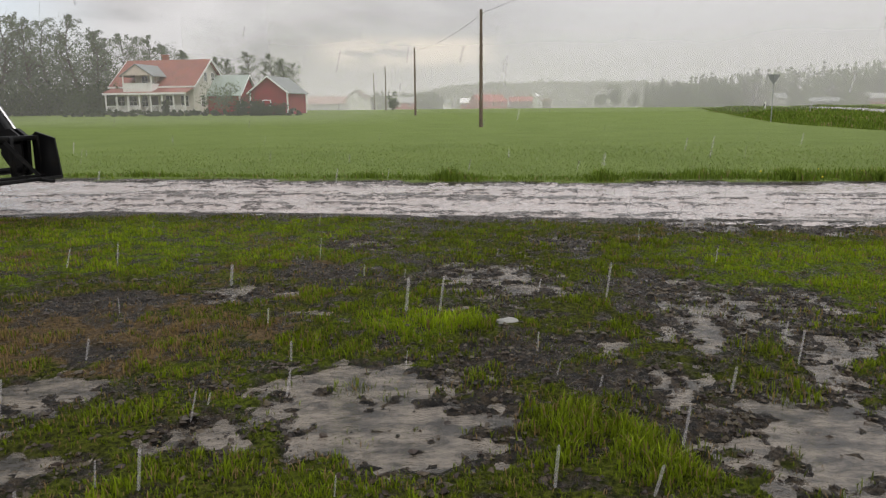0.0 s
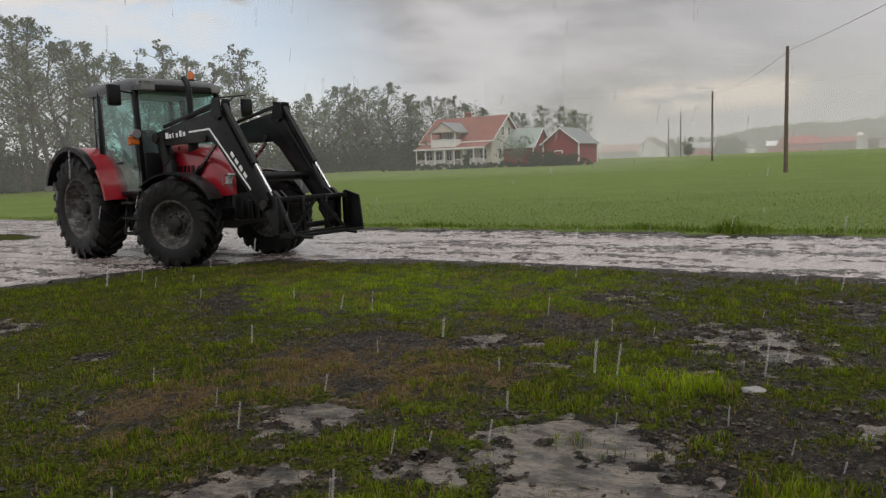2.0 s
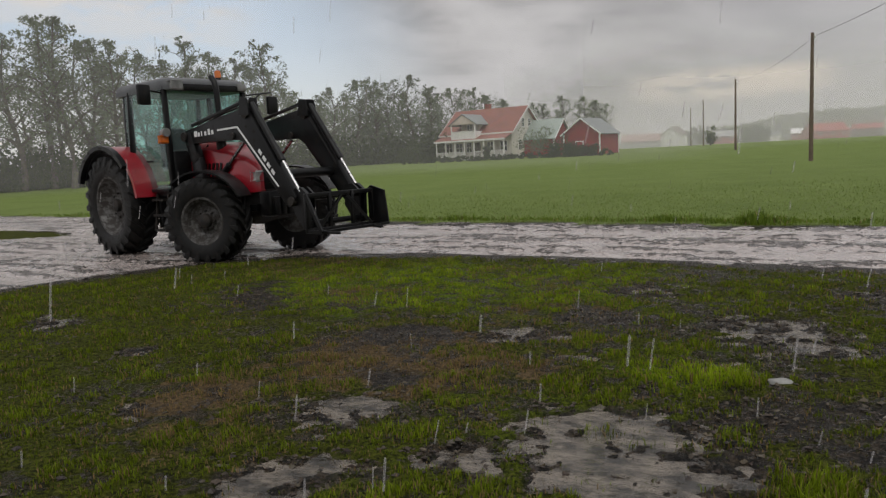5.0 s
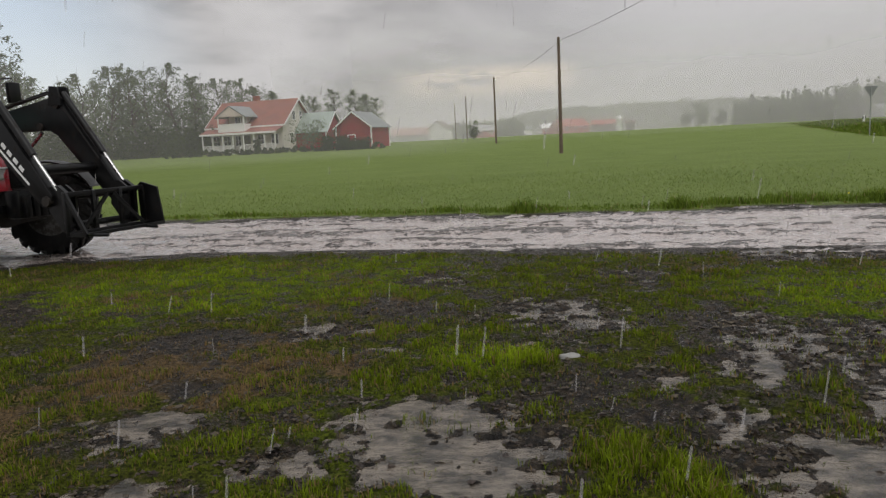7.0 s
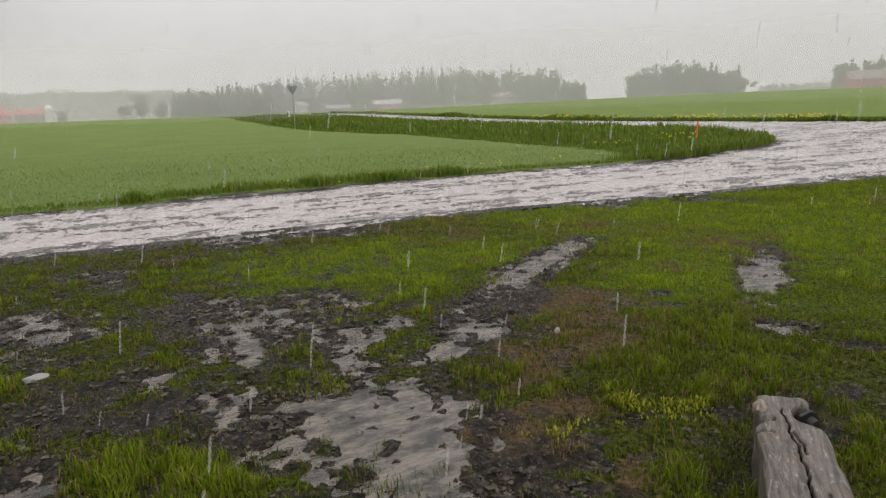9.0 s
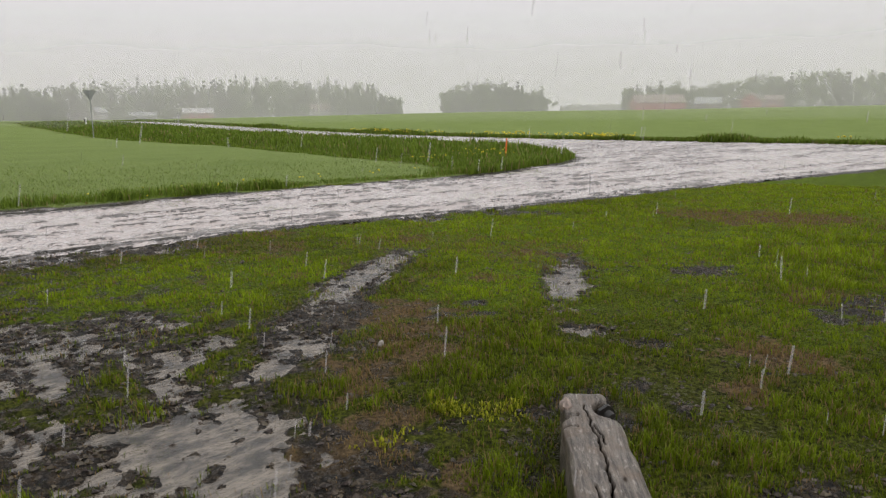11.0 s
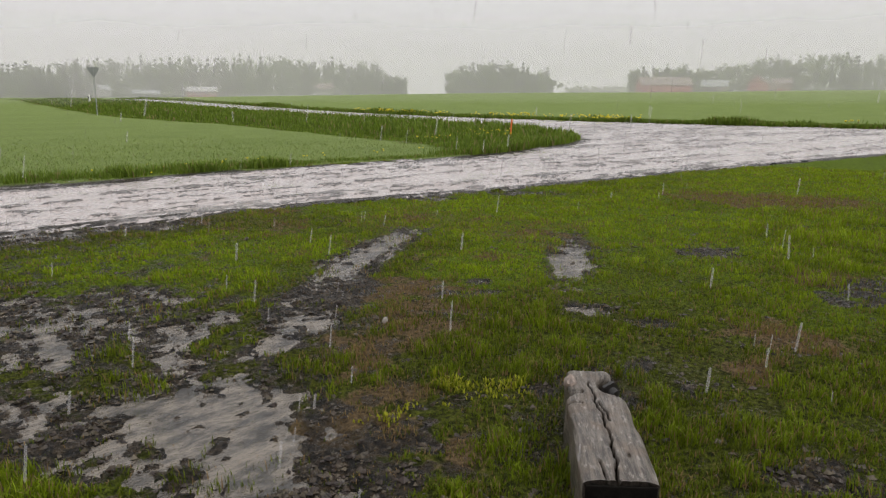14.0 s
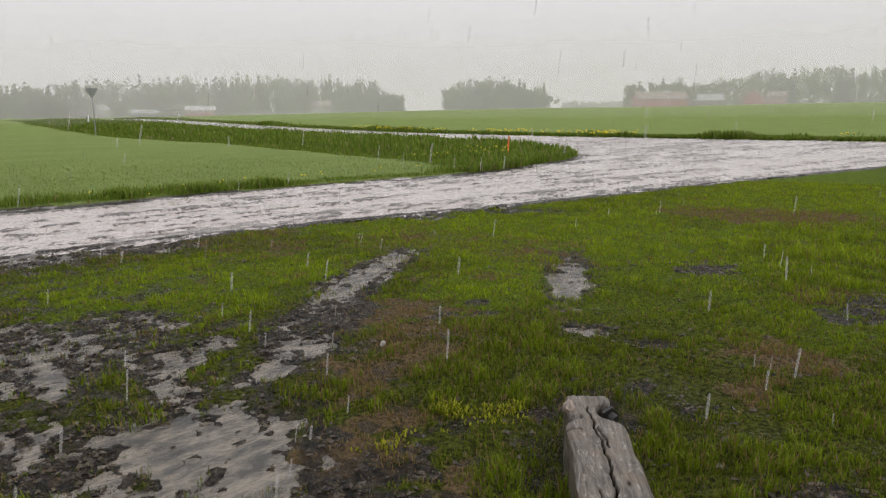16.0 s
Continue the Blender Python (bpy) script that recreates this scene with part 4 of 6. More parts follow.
        tube(bm, [(2.62, y * 0.82, 1.38), (3.05, y * 0.82, 1.70)], 0.026, 10)
        part("rod", bm, CHROME, lift)
        bm = bmesh.new()
        tube(bm, [(3.42, y + 0.0, 2.20), (4.02, y, 1.40)], 0.045, 12)
        tilt = part("tilt_cylinder", bm, BLACK, t, "", 40)
        bm = bmesh.new()
        tube(bm, [(4.02, y, 1.40), (4.34, y, 0.98)], 0.022, 10)
        part("rod", bm, CHROME, tilt, "bright hydraulic rod")
        bm = bmesh.new()
        beam(bm, (1.86, y, 2.0), (3.30, y, 2.25), 0.03, 0.05, 0.006)
        prism(bm, [(3.22, 2.05), (3.28, 2.30), (3.42, 2.28), (3.46, 2.04)], y - 0.09, y - 0.06)
        prism(bm, [(3.22, 2.05), (3.28, 2.30), (3.42, 2.28), (3.46, 2.04)], y + 0.06, y + 0.09)
        part("levelling_link", bm, BLACK, t, "", 40)
        bm = bmesh.new()
        tube(bm, [(1.9, y * 0.9, 1.95), (2.6, y * 0.88, 2.12), (3.2, y * 0.9, 2.20), (3.5, y * 0.9, 1.95), (4.0, y * 0.88, 1.32)], 0.013, 6)
        tube(bm, [(1.75, y * 0.8, 1.4), (2.0, y * 0.7, 1.7), (2.1, y * 0.75, 1.3)], 0.014, 6)
        part("hose", bm, RUBBER, t)
    bm = bmesh.new()
    tube(bm, [(3.86, -0.56, 1.22), (3.86, 0.56, 1.22)], 0.065, 14)
    part("cross_tube", bm, BLACK, t, "", 40)
    bm = bmesh.new()
    for y in (-0.5, 0.5):
        prism(bm, [(4.18, 0.74), (4.22, 1.02), (4.36, 1.04), (4.50, 0.94), (4.48, 0.50), (4.38, 0.48)], y - 0.025, y + 0.025)
        prism(bm, [(4.18, 0.74), (4.22, 1.02), (4.36, 1.04), (4.50, 0.94), (4.48, 0.50), (4.38, 0.48)], y * 0.8 - 0.015, y * 0.8 + 0.015)
    tube(bm, [(4.44, -0.55, 0.90), (4.44, 0.55, 0.90)], 0.04, 10)
    tube(bm, [(4.42, -0.55, 0.56), (4.42, 0.55, 0.56)], 0.04, 10)
    part("tool_carrier", bm, BLACK, t, "", 40)
    bm = bmesh.new()
    beam(bm, (4.52, -0.60, 0.93), (4.52, 0.60, 0.93), 0.06, 0.06, 0.006)
    beam(bm, (4.56, -0.60, 0.47), (4.56, 0.60, 0.47), 0.06, 0.06, 0.006)
    for y in (-0.59, -0.2, 0.2, 0.59):
        beam(bm, (4.54, y, 0.45), (4.54, y, 0.95), 0.05, 0.05, 0.006)
    prism(bm, [(4.46, 0.44), (4.46, 0.96), (4.52, 1.0), (4.78, 0.93), (4.84, 0.46)], 0.583, 0.607)
    beam(bm, (4.54, -0.595, 0.95), (4.82, -0.595, 0.47), 0.03, 0.05)
    beam(bm, (4.54, -0.595, 0.47), (4.82, -0.595, 0.47), 0.03, 0.05)
    beam(bm, (4.56, 0.1, 0.9), (4.80, 0.3, 0.5), 0.03, 0.04)
    beam(bm, (4.56, -0.4, 0.5), (4.56, 0.0, 0.9), 0.03, 0.04)
    tube(bm, [(4.62, -0.6, 0.47), (5.0, -0.45, 0.45)], 0.02, 8)
    tube(bm, [(4.62, 0.3, 0.47), (5.0, 0.3, 0.45)], 0.02, 8)
    beam(bm, (4.82, -0.595, 0.47), (4.82, 0.595, 0.47), 0.05, 0.04, 0.005)
    part("fork_frame", bm, BLACK, t, "black steel fork frame", 40)
    return t


build_tractor()

# ---- farmyard across the field ----
def land(x, y):
    return float(relief(np.array([float(x)]), np.array([float(y)]))[0])


def out_at(azimuth, d, sink=0.0):
    """A point on the land that far from the yard in that direction, clockwise from north."""
    x, y = d * math.sin(radians(azimuth)), d * math.cos(radians(azimuth))
    return x, y, land(x, y) - sink


CREAM = material("cream_boards", (0.62, 0.59, 0.52), 0.7, 0, 0.12, 1.5, 30, 0.2, 0.01)
PINKISH = material("pale_pink_boards", (0.60, 0.50, 0.44), 0.7, 0, 0.1, 1.5, 30, 0.2, 0.01)
WHITE = material("white_paint", (0.78, 0.77, 0.74), 0.55, 0, 0.07, 2, 40, 0.1, 0.004)
RED_ROOF = material("red_sheet_roof", (0.24, 0.085, 0.062), 0.5, 0, 0.2, 0.8, 14, 0.2, 0.01)
GREY_ROOF = material("grey_sheet_roof", (0.20, 0.215, 0.21), 0.5, 0, 0.2, 0.8, 14, 0.2, 0.01)
GREEN_ROOF = material("pale_green_roof", (0.29, 0.34, 0.30), 0.5, 0, 0.15, 0.8, 14, 0.2, 0.01)
FALU = material("falu_red_boards", (0.25, 0.028, 0.03), 0.8, 0, 0.25, 1.2, 25, 0.3, 0.012)
DARK_WOOD = material("tarred_wood", (0.055, 0.042, 0.034), 0.8, 0, 0.3, 2, 30, 0.3, 0.01)
GREY_WOOD = material("weathered_grey_wood", (0.23, 0.205, 0.18), 0.75, 0, 0.25, 2, 30, 0.3, 0.01)
STONE_BASE = material("grey_plinth", (0.24, 0.235, 0.225), 0.85, 0, 0.2, 2, 20, 0.3, 0.01)
PANE = material("dark_window_pane", (0.03, 0.035, 0.04), 0.08, 0, 0.2, 1.0, 10, 0.02, 0.002, spec=0.6)
GREY_METAL = material("galvanised_steel", (0.34, 0.35, 0.35), 0.45, 0.6, 0.15, 6, 60, 0.05, 0.002)
PALE_METAL = material("pale_steel_silo", (0.7, 0.7, 0.68), 0.4, 0.2, 0.08, 0.6, 10, 0.05, 0.004)


def window(parent, at, turn, w, h, panes=(2, 2)):
    """A framed window on a wall that faces -y before the turn."""
    bm = bmesh.new()
    f = 0.07
    for x0, x1, z0, z1 in ((-w / 2 - f, -w / 2, -f, h + f), (w / 2, w / 2 + f, -f, h + f), (-w / 2, w / 2, -f, 0), (-w / 2, w / 2, h, h + f)):
        box(bm, x0, x1, -0.05, 0.03, z0, z1)
    for k in range(1, panes[0]):
        box(bm, -w / 2 + w * k / panes[0] - 0.02, -w / 2 + w * k / panes[0] + 0.02, -0.035, 0.01, 0, h)
    for k in range(1, panes[1]):
        box(bm, -w / 2, w / 2, -0.033, 0.008, h * k / panes[1] - 0.02, h * k / panes[1] + 0.02)
    frame_ob = part("window_frame", bm, WHITE, parent)
    frame_ob.matrix_local = pose(*at, 0, 0, turn)
    bm = bmesh.new()
    box(bm, -w / 2, w / 2, -0.012, 0.0, 0, h)
    part("pane", bm, PANE, frame_ob)
    return frame_ob


def gable_walls(bm, x0, x1, y0, y1, eave, ridge, base=0.0):
    """A closed box with gables on the x ends, ridge along x."""
    ym = (y0 + y1) / 2
    prism(bm, [(y0, base), (y1, base), (y1, eave), (ym, ridge), (y0, eave)], x0, x1, axis="X")
    return bm


def gable_roof(bm, x0, x1, y0, y1, eave, ridge, over=0.45, thick=0.10):
    """Two roof slabs with an overhang, ridge along x."""
    ym = (y0 + y1) / 2
    slope = (ridge - eave) / (ym - y0)
    for s, ye in ((-1, y0), (1, y1)):
        yo = ye + s * over
        zo = eave - over * slope
        prism(bm, [(yo, zo + 0.02), (ym, ridge + 0.02), (ym, ridge + 0.02 + thick), (yo, zo + 0.02 + thick)], x0 - over, x1 + over, axis="X")
    return bm


def build_house():
    fx, fy, fz = out_at(-19.55, 101.0)
    turn = -9.0
    h = thing("farmhouse", pose(fx, fy, fz - 0.05, 0, 0, turn), "cream wooden farmhouse with red roof, white veranda and balcony dormer", "house")
    # local x runs along the front, whose right corner is the origin; y goes back
    L, W, EAVE, RIDGE = 11.2, 8.6, 3.95, 7.15
    wall = part("wall", gable_walls(bmesh.new(), -L, 0, 0, W, EAVE, RIDGE), CREAM, h, "cream painted board walls")
    bm = bmesh.new()
    for k in range(44):
        x = -L + 0.13 + k * L / 44
        box(bm, x - 0.02, x + 0.02, -0.02, 0.0, 0.35, EAVE - 0.05)
    for k in range(34):
        y = 0.13 + k * W / 34
        top = EAVE + (RIDGE - EAVE) * (1 - abs(y - W / 2) / (W / 2))
        box(bm, 0.0, 0.02, y - 0.02, y + 0.02, 0.35, top - 0.1)
    part("cover_strips", bm, CREAM, wall)
    part("plinth", box(bmesh.new(), -L - 0.04, 0.04, -0.04, W + 0.04, -0.4, 0.34), STONE_BASE, h)
    roof = part("roof", gable_roof(bmesh.new(), -L, 0, 0, W, EAVE, RIDGE, 0.5), RED_ROOF, h, "red sheet metal roof")
    bm = bmesh.new()
    for s, ye in ((-1, 0), (1, W)):
        slope = (RIDGE - EAVE) / (W / 2)
        for k in range(40):
            x = -L - 0.4 + k * (L + 0.8) / 39
            beam(bm, (x, ye + s * 0.5, EAVE - 0.5 * slope + 0.14), (x, W / 2, RIDGE + 0.14), 0.04, 0.04)
    part("roof_seams", bm, RED_ROOF, roof)
    bm = bmesh.new()
    slope = (RIDGE - EAVE) / (W / 2)
    for x in (-L - 0.53, 0.53):
        beam(bm, (x, -0.52, EAVE - 0.52 * slope), (x, W / 2, RIDGE + 0.02), 0.05, 0.22)
        beam(bm, (x, W + 0.52, EAVE - 0.52 * slope), (x, W / 2, RIDGE + 0.02), 0.05, 0.22)
    beam(bm, (-L - 0.5, -0.53, EAVE - 0.5 * slope), (0.5, -0.53, EAVE - 0.5 * slope), 0.05, 0.2)
    part("bargeboard", bm, WHITE, roof)
    bm = bmesh.new()
    box(bm, -6.9, -6.2, W / 2 + 0.5, W / 2 + 1.2, RIDGE - 0.8, RIDGE + 0.75, 0.03)
    box(bm, -6.98, -6.12, W / 2 + 0.42, W / 2 + 1.28, RIDGE + 0.75, RIDGE + 0.87)
    part("chimney", bm, material("chimney_brick", (0.28, 0.10, 0.07), 0.85, 0, 0.25, 3, 20, 0.3, 0.01), roof)
    # veranda
    bm = bmesh.new()
    prism(bm, [(-2.35, 2.72), (-2.35, 2.84), (0.0, 3.62), (0.0, 3.48)], -L - 0.2, 0.2, axis="X")
    ver = part("veranda_roof", bm, RED_ROOF, h, "low red veranda roof")
    part("veranda_fascia", box(bmesh.new(), -L - 0.22, 0.22, -2.40, -2.352, 2.60, 2.84), WHITE, ver)
    part("veranda_floor", box(bmesh.new(), -L, 0, -2.2, -0.05, 0.12, 0.40), GREY_WOOD, h)
    for k in range(8):
        x = -L + 0.1 + k * (L - 0.2) / 7
        part("post", beam(bmesh.new(), (x, -2.15, 0.40), (x, -2.15, 2.75), 0.14, 0.14), WHITE, h)
        if k < 7 and k != 3:
            bm = bmesh.new()
            x2 = x + (L - 0.2) / 7
            beam(bm, (x + 0.08, -2.15, 1.22), (x2 - 0.08, -2.15, 1.22), 0.07, 0.07)
            beam(bm, (x + 0.08, -2.15, 0.55), (x2 - 0.08, -2.15, 0.55), 0.06, 0.06)
            for j in range(9):
                xx = x + 0.14 + j * (x2 - x - 0.28) / 8
                beam(bm, (xx, -2.15, 0.55), (xx, -2.15, 1.22), 0.08, 0.03)
            part("railing", bm, WHITE, h)
    bm = bmesh.new()
    for k in range(3):
        box(bm, -L + 4.9, -L + 6.3, -2.25 - 0.28 * (3 - k), -2.2, -0.2, 0.1 + 0.1 * k)
    for x in (-L + 4.85, -L + 6.35):
        beam(bm, (x, -2.25, 1.15), (x, -3.15, 0.75), 0.07, 0.07)
        beam(bm, (x, -3.15, -0.1), (x, -3.15, 0.95), 0.1, 0.1)
    part("veranda_steps", bm, WHITE, h)
    for x, w, hh in ((-1.3, 1.0, 1.3), (-3.4, 1.0, 1.3), (-8.6, 1.0, 1.3), (-10.3, 1.0, 1.3), (-6.9, 0.8, 1.3)):
        window(h, (x, -0.012, 1.15), 0, w, hh)
    bm = bmesh.new()
    box(bm, -6.0, -5.05, -0.06, -0.005, 0.42, 2.45)
    part("door", bm, DARK_WOOD, h, "dark front door")
    # balcony dormer
    dc = -L + 4.55
    bm = bmesh.new()
    prism(bm, [(dc - 1.5, 3.5), (dc + 1.5, 3.5), (dc + 1.5, 5.25), (dc, 6.2), (dc - 1.5, 5.25)], 0.1, 3.6)
    dorm = part("dormer_wall", bm, PINKISH, h, "pale balcony dormer")
    bm = bmesh.new()
    for s in (-1, 1):
        prism(bm, [(dc + s * 2.35, 4.84), (dc, 6.34), (dc, 6.46), (dc + s * 2.35, 4.96)], -2.1, 3.9)
    part("dormer_roof", bm, GREY_ROOF, dorm, "faded grey-pink dormer roof")
    bm = bmesh.new()
    prism(bm, [(dc - 2.1, 5.02), (dc, 6.34), (dc + 2.1, 5.02)], -1.98, -1.86)
    part("dormer_gable", bm, PINKISH, dorm)
    for s in (-1, 1):
        part("balcony_post", beam(bmesh.new(), (dc + s * 1.95, -1.9, 3.05), (dc + s * 1.95, -1.9, 5.0), 0.13, 0.13), WHITE, dorm)
    bm = bmesh.new()
    box(bm, dc - 2.0, dc + 2.0, -1.95, 0.1, 2.98, 3.1)
    for s in (-1, 1):
        box(bm, dc + s * 2.0 - 0.03, dc + s * 2.0 + 0.03, -1.9, 0.1, 3.1, 4.0)
    for k in range(20):
        x = dc - 1.85 + k * 3.7 / 19
        box(bm, x - 0.085, x + 0.085, -1.95, -1.91, 3.1, 4.0)
    box(bm, dc - 1.95, dc + 1.95, -1.99, -1.87, 4.0, 4.08)
    part("balcony", bm, WHITE, dorm, "white boarded balcony railing")
    window(h, (dc - 0.1, 0.085, 3.75), 0, 0.8, 1.2)
    bm = bmesh.new()
    box(bm, dc + 0.55, dc + 1.25, 0.04, 0.095, 3.15, 5.0)
    part("balcony_door", bm, WHITE, dorm)
    # gable windows
    for y, z, w, hh in ((2.3, 1.2, 0.9, 1.3), (5.9, 1.2, 0.9, 1.3), (3.3, 4.4, 0.7, 1.1), (5.3, 4.4, 0.7, 1.1)):
        window(h, (0.012, y, z), 90, w, hh)
    return h


def build_shed(name, m, length, width, eave, ridge, wall_mat, roof_mat, label, door=None, trims=True, group="", category="barn"):
    """An outbuilding with its gable facing -y before the turn; ridge along y."""
    s = thing(name, m, label, category, group)
    turn90 = pose(0, 0, 0, 0, 0, 90)
    ob = part("wall", gable_walls(bmesh.new(), 0, length, -width / 2, width / 2, eave, ridge, -0.3), wall_mat, s)
    ob.matrix_local = turn90
    ob = part("roof", gable_roof(bmesh.new(), 0, length, -width / 2, width / 2, eave, ridge, 0.35, 0.09), roof_mat, s)
    ob.matrix_local = turn90
    if trims:
        for x in (-width / 2, width / 2):
            for y in (0.0, length):
                bm = bmesh.new()
                beam(bm, (x, y, -0.2), (x, y, eave), 0.17, 0.17)
                part("corner_board", bm, WHITE, s)
        bm = bmesh.new()
        slope = (ridge - eave) / (width / 2)
        for sx in (-1, 1):
            beam(bm, (sx * (width / 2 + 0.35), -0.38, eave - 0.35 * slope + 0.03), (0, -0.38, ridge + 0.03), 0.05, 0.17)
        part("bargeboard", bm, WHITE, s)
        bm = bmesh.new()
        beam(bm, (-width / 2, -0.03, eave * 0.42), (width / 2, -0.03, eave * 0.42), 0.05, 0.06)
        beam(bm, (-width / 2, -0.03, eave * 0.80), (width / 2, -0.03, eave * 0.80), 0.05, 0.06)
        beam(bm, (width / 2 + 0.03, 0, eave * 0.42), (width / 2 + 0.03, length, eave * 0.42), 0.05, 0.06)
        beam(bm, (width / 2 + 0.03, 0, eave * 0.80), (width / 2 + 0.03, length, eave * 0.80), 0.05, 0.06)
        part("batten", bm, wall_mat, s)
    if door:
        x, w, hh = door
        bm = bmesh.new()
        for x0, x1, z0, z1 in ((x - w / 2 - 0.1, x - w / 2, 0, hh + 0.1), (x + w / 2, x + w / 2 + 0.1, 0, hh + 0.1), (x - w / 2, x + w / 2, hh, hh + 0.1)):
            box(bm, x0, x1, -0.09, 0.02, z0, z1)
        frame_ob = part("door_frame", bm, WHITE, s)
        part("door", box(bmesh.new(), x - w / 2, x + w / 2, -0.05, -0.01, 0, hh), wall_mat, s)
    return s


build_house()
bx, by, bz = out_at(-12.87, 97.0)
co, si = math.cos(radians(-9)), math.sin(radians(-9))
build_shed("red_barn", pose(bx - 2.5 * co, by - 2.5 * si, bz, 0, 0, -9), 6.6, 5.0, 2.85, 4.75, FALU, GREY_ROOF, "small red wooden barn with white corners and grey roof", (-0.3, 0.95, 1.75))
sx, sy, sz = out_at(-15.6, 107.0)
build_shed("green_roof_shed", pose(sx + 0.5, sy - 2.5, sz, 0, 0, 81), 7.5, 5.4, 2.55, 5.0, FALU, GREEN_ROOF, "red shed with pale green roof beside the farmhouse", None)

# ---- power line ----
POLES = [(1.7, 47.9, 7.3), (-3.2, 86.5, 7.6), (-5.4, 130.0, 7.6), (-6.27, 155.0, 7.6)]
BARK_POLE = material("weathered_pole_wood", (0.13, 0.095, 0.07), 0.8, 0, 0.25, 3, 40, 0.3, 0.006)
tops = []
for k, (az, d, h) in enumerate(POLES + [(126.0, 13.0, 7.0)]):
    x, y, z = out_at(az, d)
    p = thing("power_pole", pose(x, y, z), "tall weathered wooden power pole standing in the field", "pole", "power poles")
    bm = bmesh.new()
    tube(bm, [(0, 0, -0.5), (0.0, 0, h * 0.5), (0.0, 0, h)], 0.125, 14, 0.085)
    part("pole_shaft", bm, BARK_POLE, p, "", 40)
    bm = bmesh.new()
    lathe(bm, [(0.05, h - 0.32), (0.06, h - 0.28), (0.035, h - 0.24), (0.055, h - 0.18), (0.02, h - 0.14)], 10, "Z", (0.13, 0, 0))
    tube(bm, [(0.0, 0, h - 0.3), (0.13, 0, h - 0.3)], 0.015, 6)
    part("insulator", bm, WHITE, p, "", 40)
    tops.append(Vector((x + 0.13, y, z + h - 0.2)))
spans = list(zip(tops[:4], tops[1:4])) + [(tops[0], tops[4])]
for a, b in spans:
    bm = bmesh.new()
    sag = 0.012 * (a - b).length
    tube(bm, [a.lerp(b, k / 20) - Vector((0, 0, sag * 4 * (k / 20) * (1 - k / 20))) for k in range(21)], 0.010, 5)
    tagged(part("power_line", bm, RUBBER), "thin dark overhead cable hanging between the poles", "cable", "overhead cables")


# ---- trees ----
def leaf_material(name, dark, light, stands=0.0):
    m = bpy.data.materials.new(name)
    m.use_nodes = True
    n = Nodes(m.node_tree)
    b = m.node_tree.nodes["Principled BSDF"]
    geo = n.node("ShaderNodeNewGeometry")
    obj = n.node("ShaderNodeObjectInfo")
    k = n.math("ADD", n.math("MULTIPLY", geo.outputs["Random Per Island"], 0.75), n.math("MULTIPLY", obj.outputs["Random"], 0.25))
    if stands:
        at = n.node("ShaderNodeTexCoord").outputs["Object"]
        k = n.math("ADD", n.math("MULTIPLY", k, 0.45), n.span(n.noise(n.scaled(at, (1, 1, 0.35)), stands, 2.0, 0.6), 0.36, 0.64, 0.0, 0.55))
    n.link(n.mix(k, dark, light), b.inputs["Base Color"])
    b.inputs["Roughness"].default_value = 0.55
    b.inputs["Specular IOR Level"].default_value = 0.3
    t = n.node("ShaderNodeBsdfTranslucent")
    n.link(n.mix(k, tuple(c * 1.2 for c in dark), tuple(c * 1.3 for c in light)), t.inputs["Color"])
    mix = n.node("ShaderNodeMixShader", Fac=0.42)
    out = m.node_tree.nodes["Material Output"]
    n.link(b.outputs[0], mix.inputs[1])
    n.link(t.outputs[0], mix.inputs[2])
    n.link(mix.outputs[0], out.inputs[0])
    return m


# birch leaf colours are lightened and greyed to stand in for haze
LEAF = leaf_material("birch_leaves", (0.07, 0.09, 0.055), (0.19, 0.215, 0.14))
LEAF_DARK = leaf_material("hedge_leaves", (0.028, 0.042, 0.02), (0.075, 0.095, 0.048))
LEAF_PALE = leaf_material("willow_leaves", (0.09, 0.12, 0.07), (0.17, 0.20, 0.12))
NEEDLES = leaf_material("far_forest_leaves", (0.045, 0.066, 0.035), (0.22, 0.28, 0.12), 0.16)
BARK = material("grey_bark", (0.10, 0.088, 0.075), 0.85, 0, 0.35, 3, 25, 0.4, 0.01)


def leaf_cloud(rng, centres, radii, per, size, flat=0.75):
    """Corners and faces of many small bent leaf clumps round the centres."""
    c = np.repeat(np.asarray(centres, float), per, 0)
    r = np.repeat(np.asarray(radii, float), per)
    n = len(c)
    d = rng.normal(size=(n, 3))
    d /= np.linalg.norm(d, axis=1)[:, None]
    p = c + d * (r * rng.uniform(0.25, 1.0, n) ** 0.6)[:, None] * np.array([1, 1, flat])
    u = rng.normal(size=(n, 3))
    u /= np.linalg.norm(u, axis=1)[:, None]
    v = np.cross(u, rng.normal(size=(n, 3)))
    v /= np.linalg.norm(v, axis=1)[:, None]
    s = size * rng.uniform(0.5, 1.35, n)
    u, v = u * s[:, None], v * (s * rng.uniform(0.4, 0.8, n))[:, None]
    w = np.cross(u, v)
    w = w / np.linalg.norm(w, axis=1)[:, None] * (s * 0.25)[:, None]
    verts = np.stack([p - u, p - v * 0.8 + w, p + u * rng.uniform(0.7, 1.1, n)[:, None], p + v * 0.8 + w], 1).reshape(-1, 3)
    return verts, np.arange(4 * n).reshape(-1, 4)


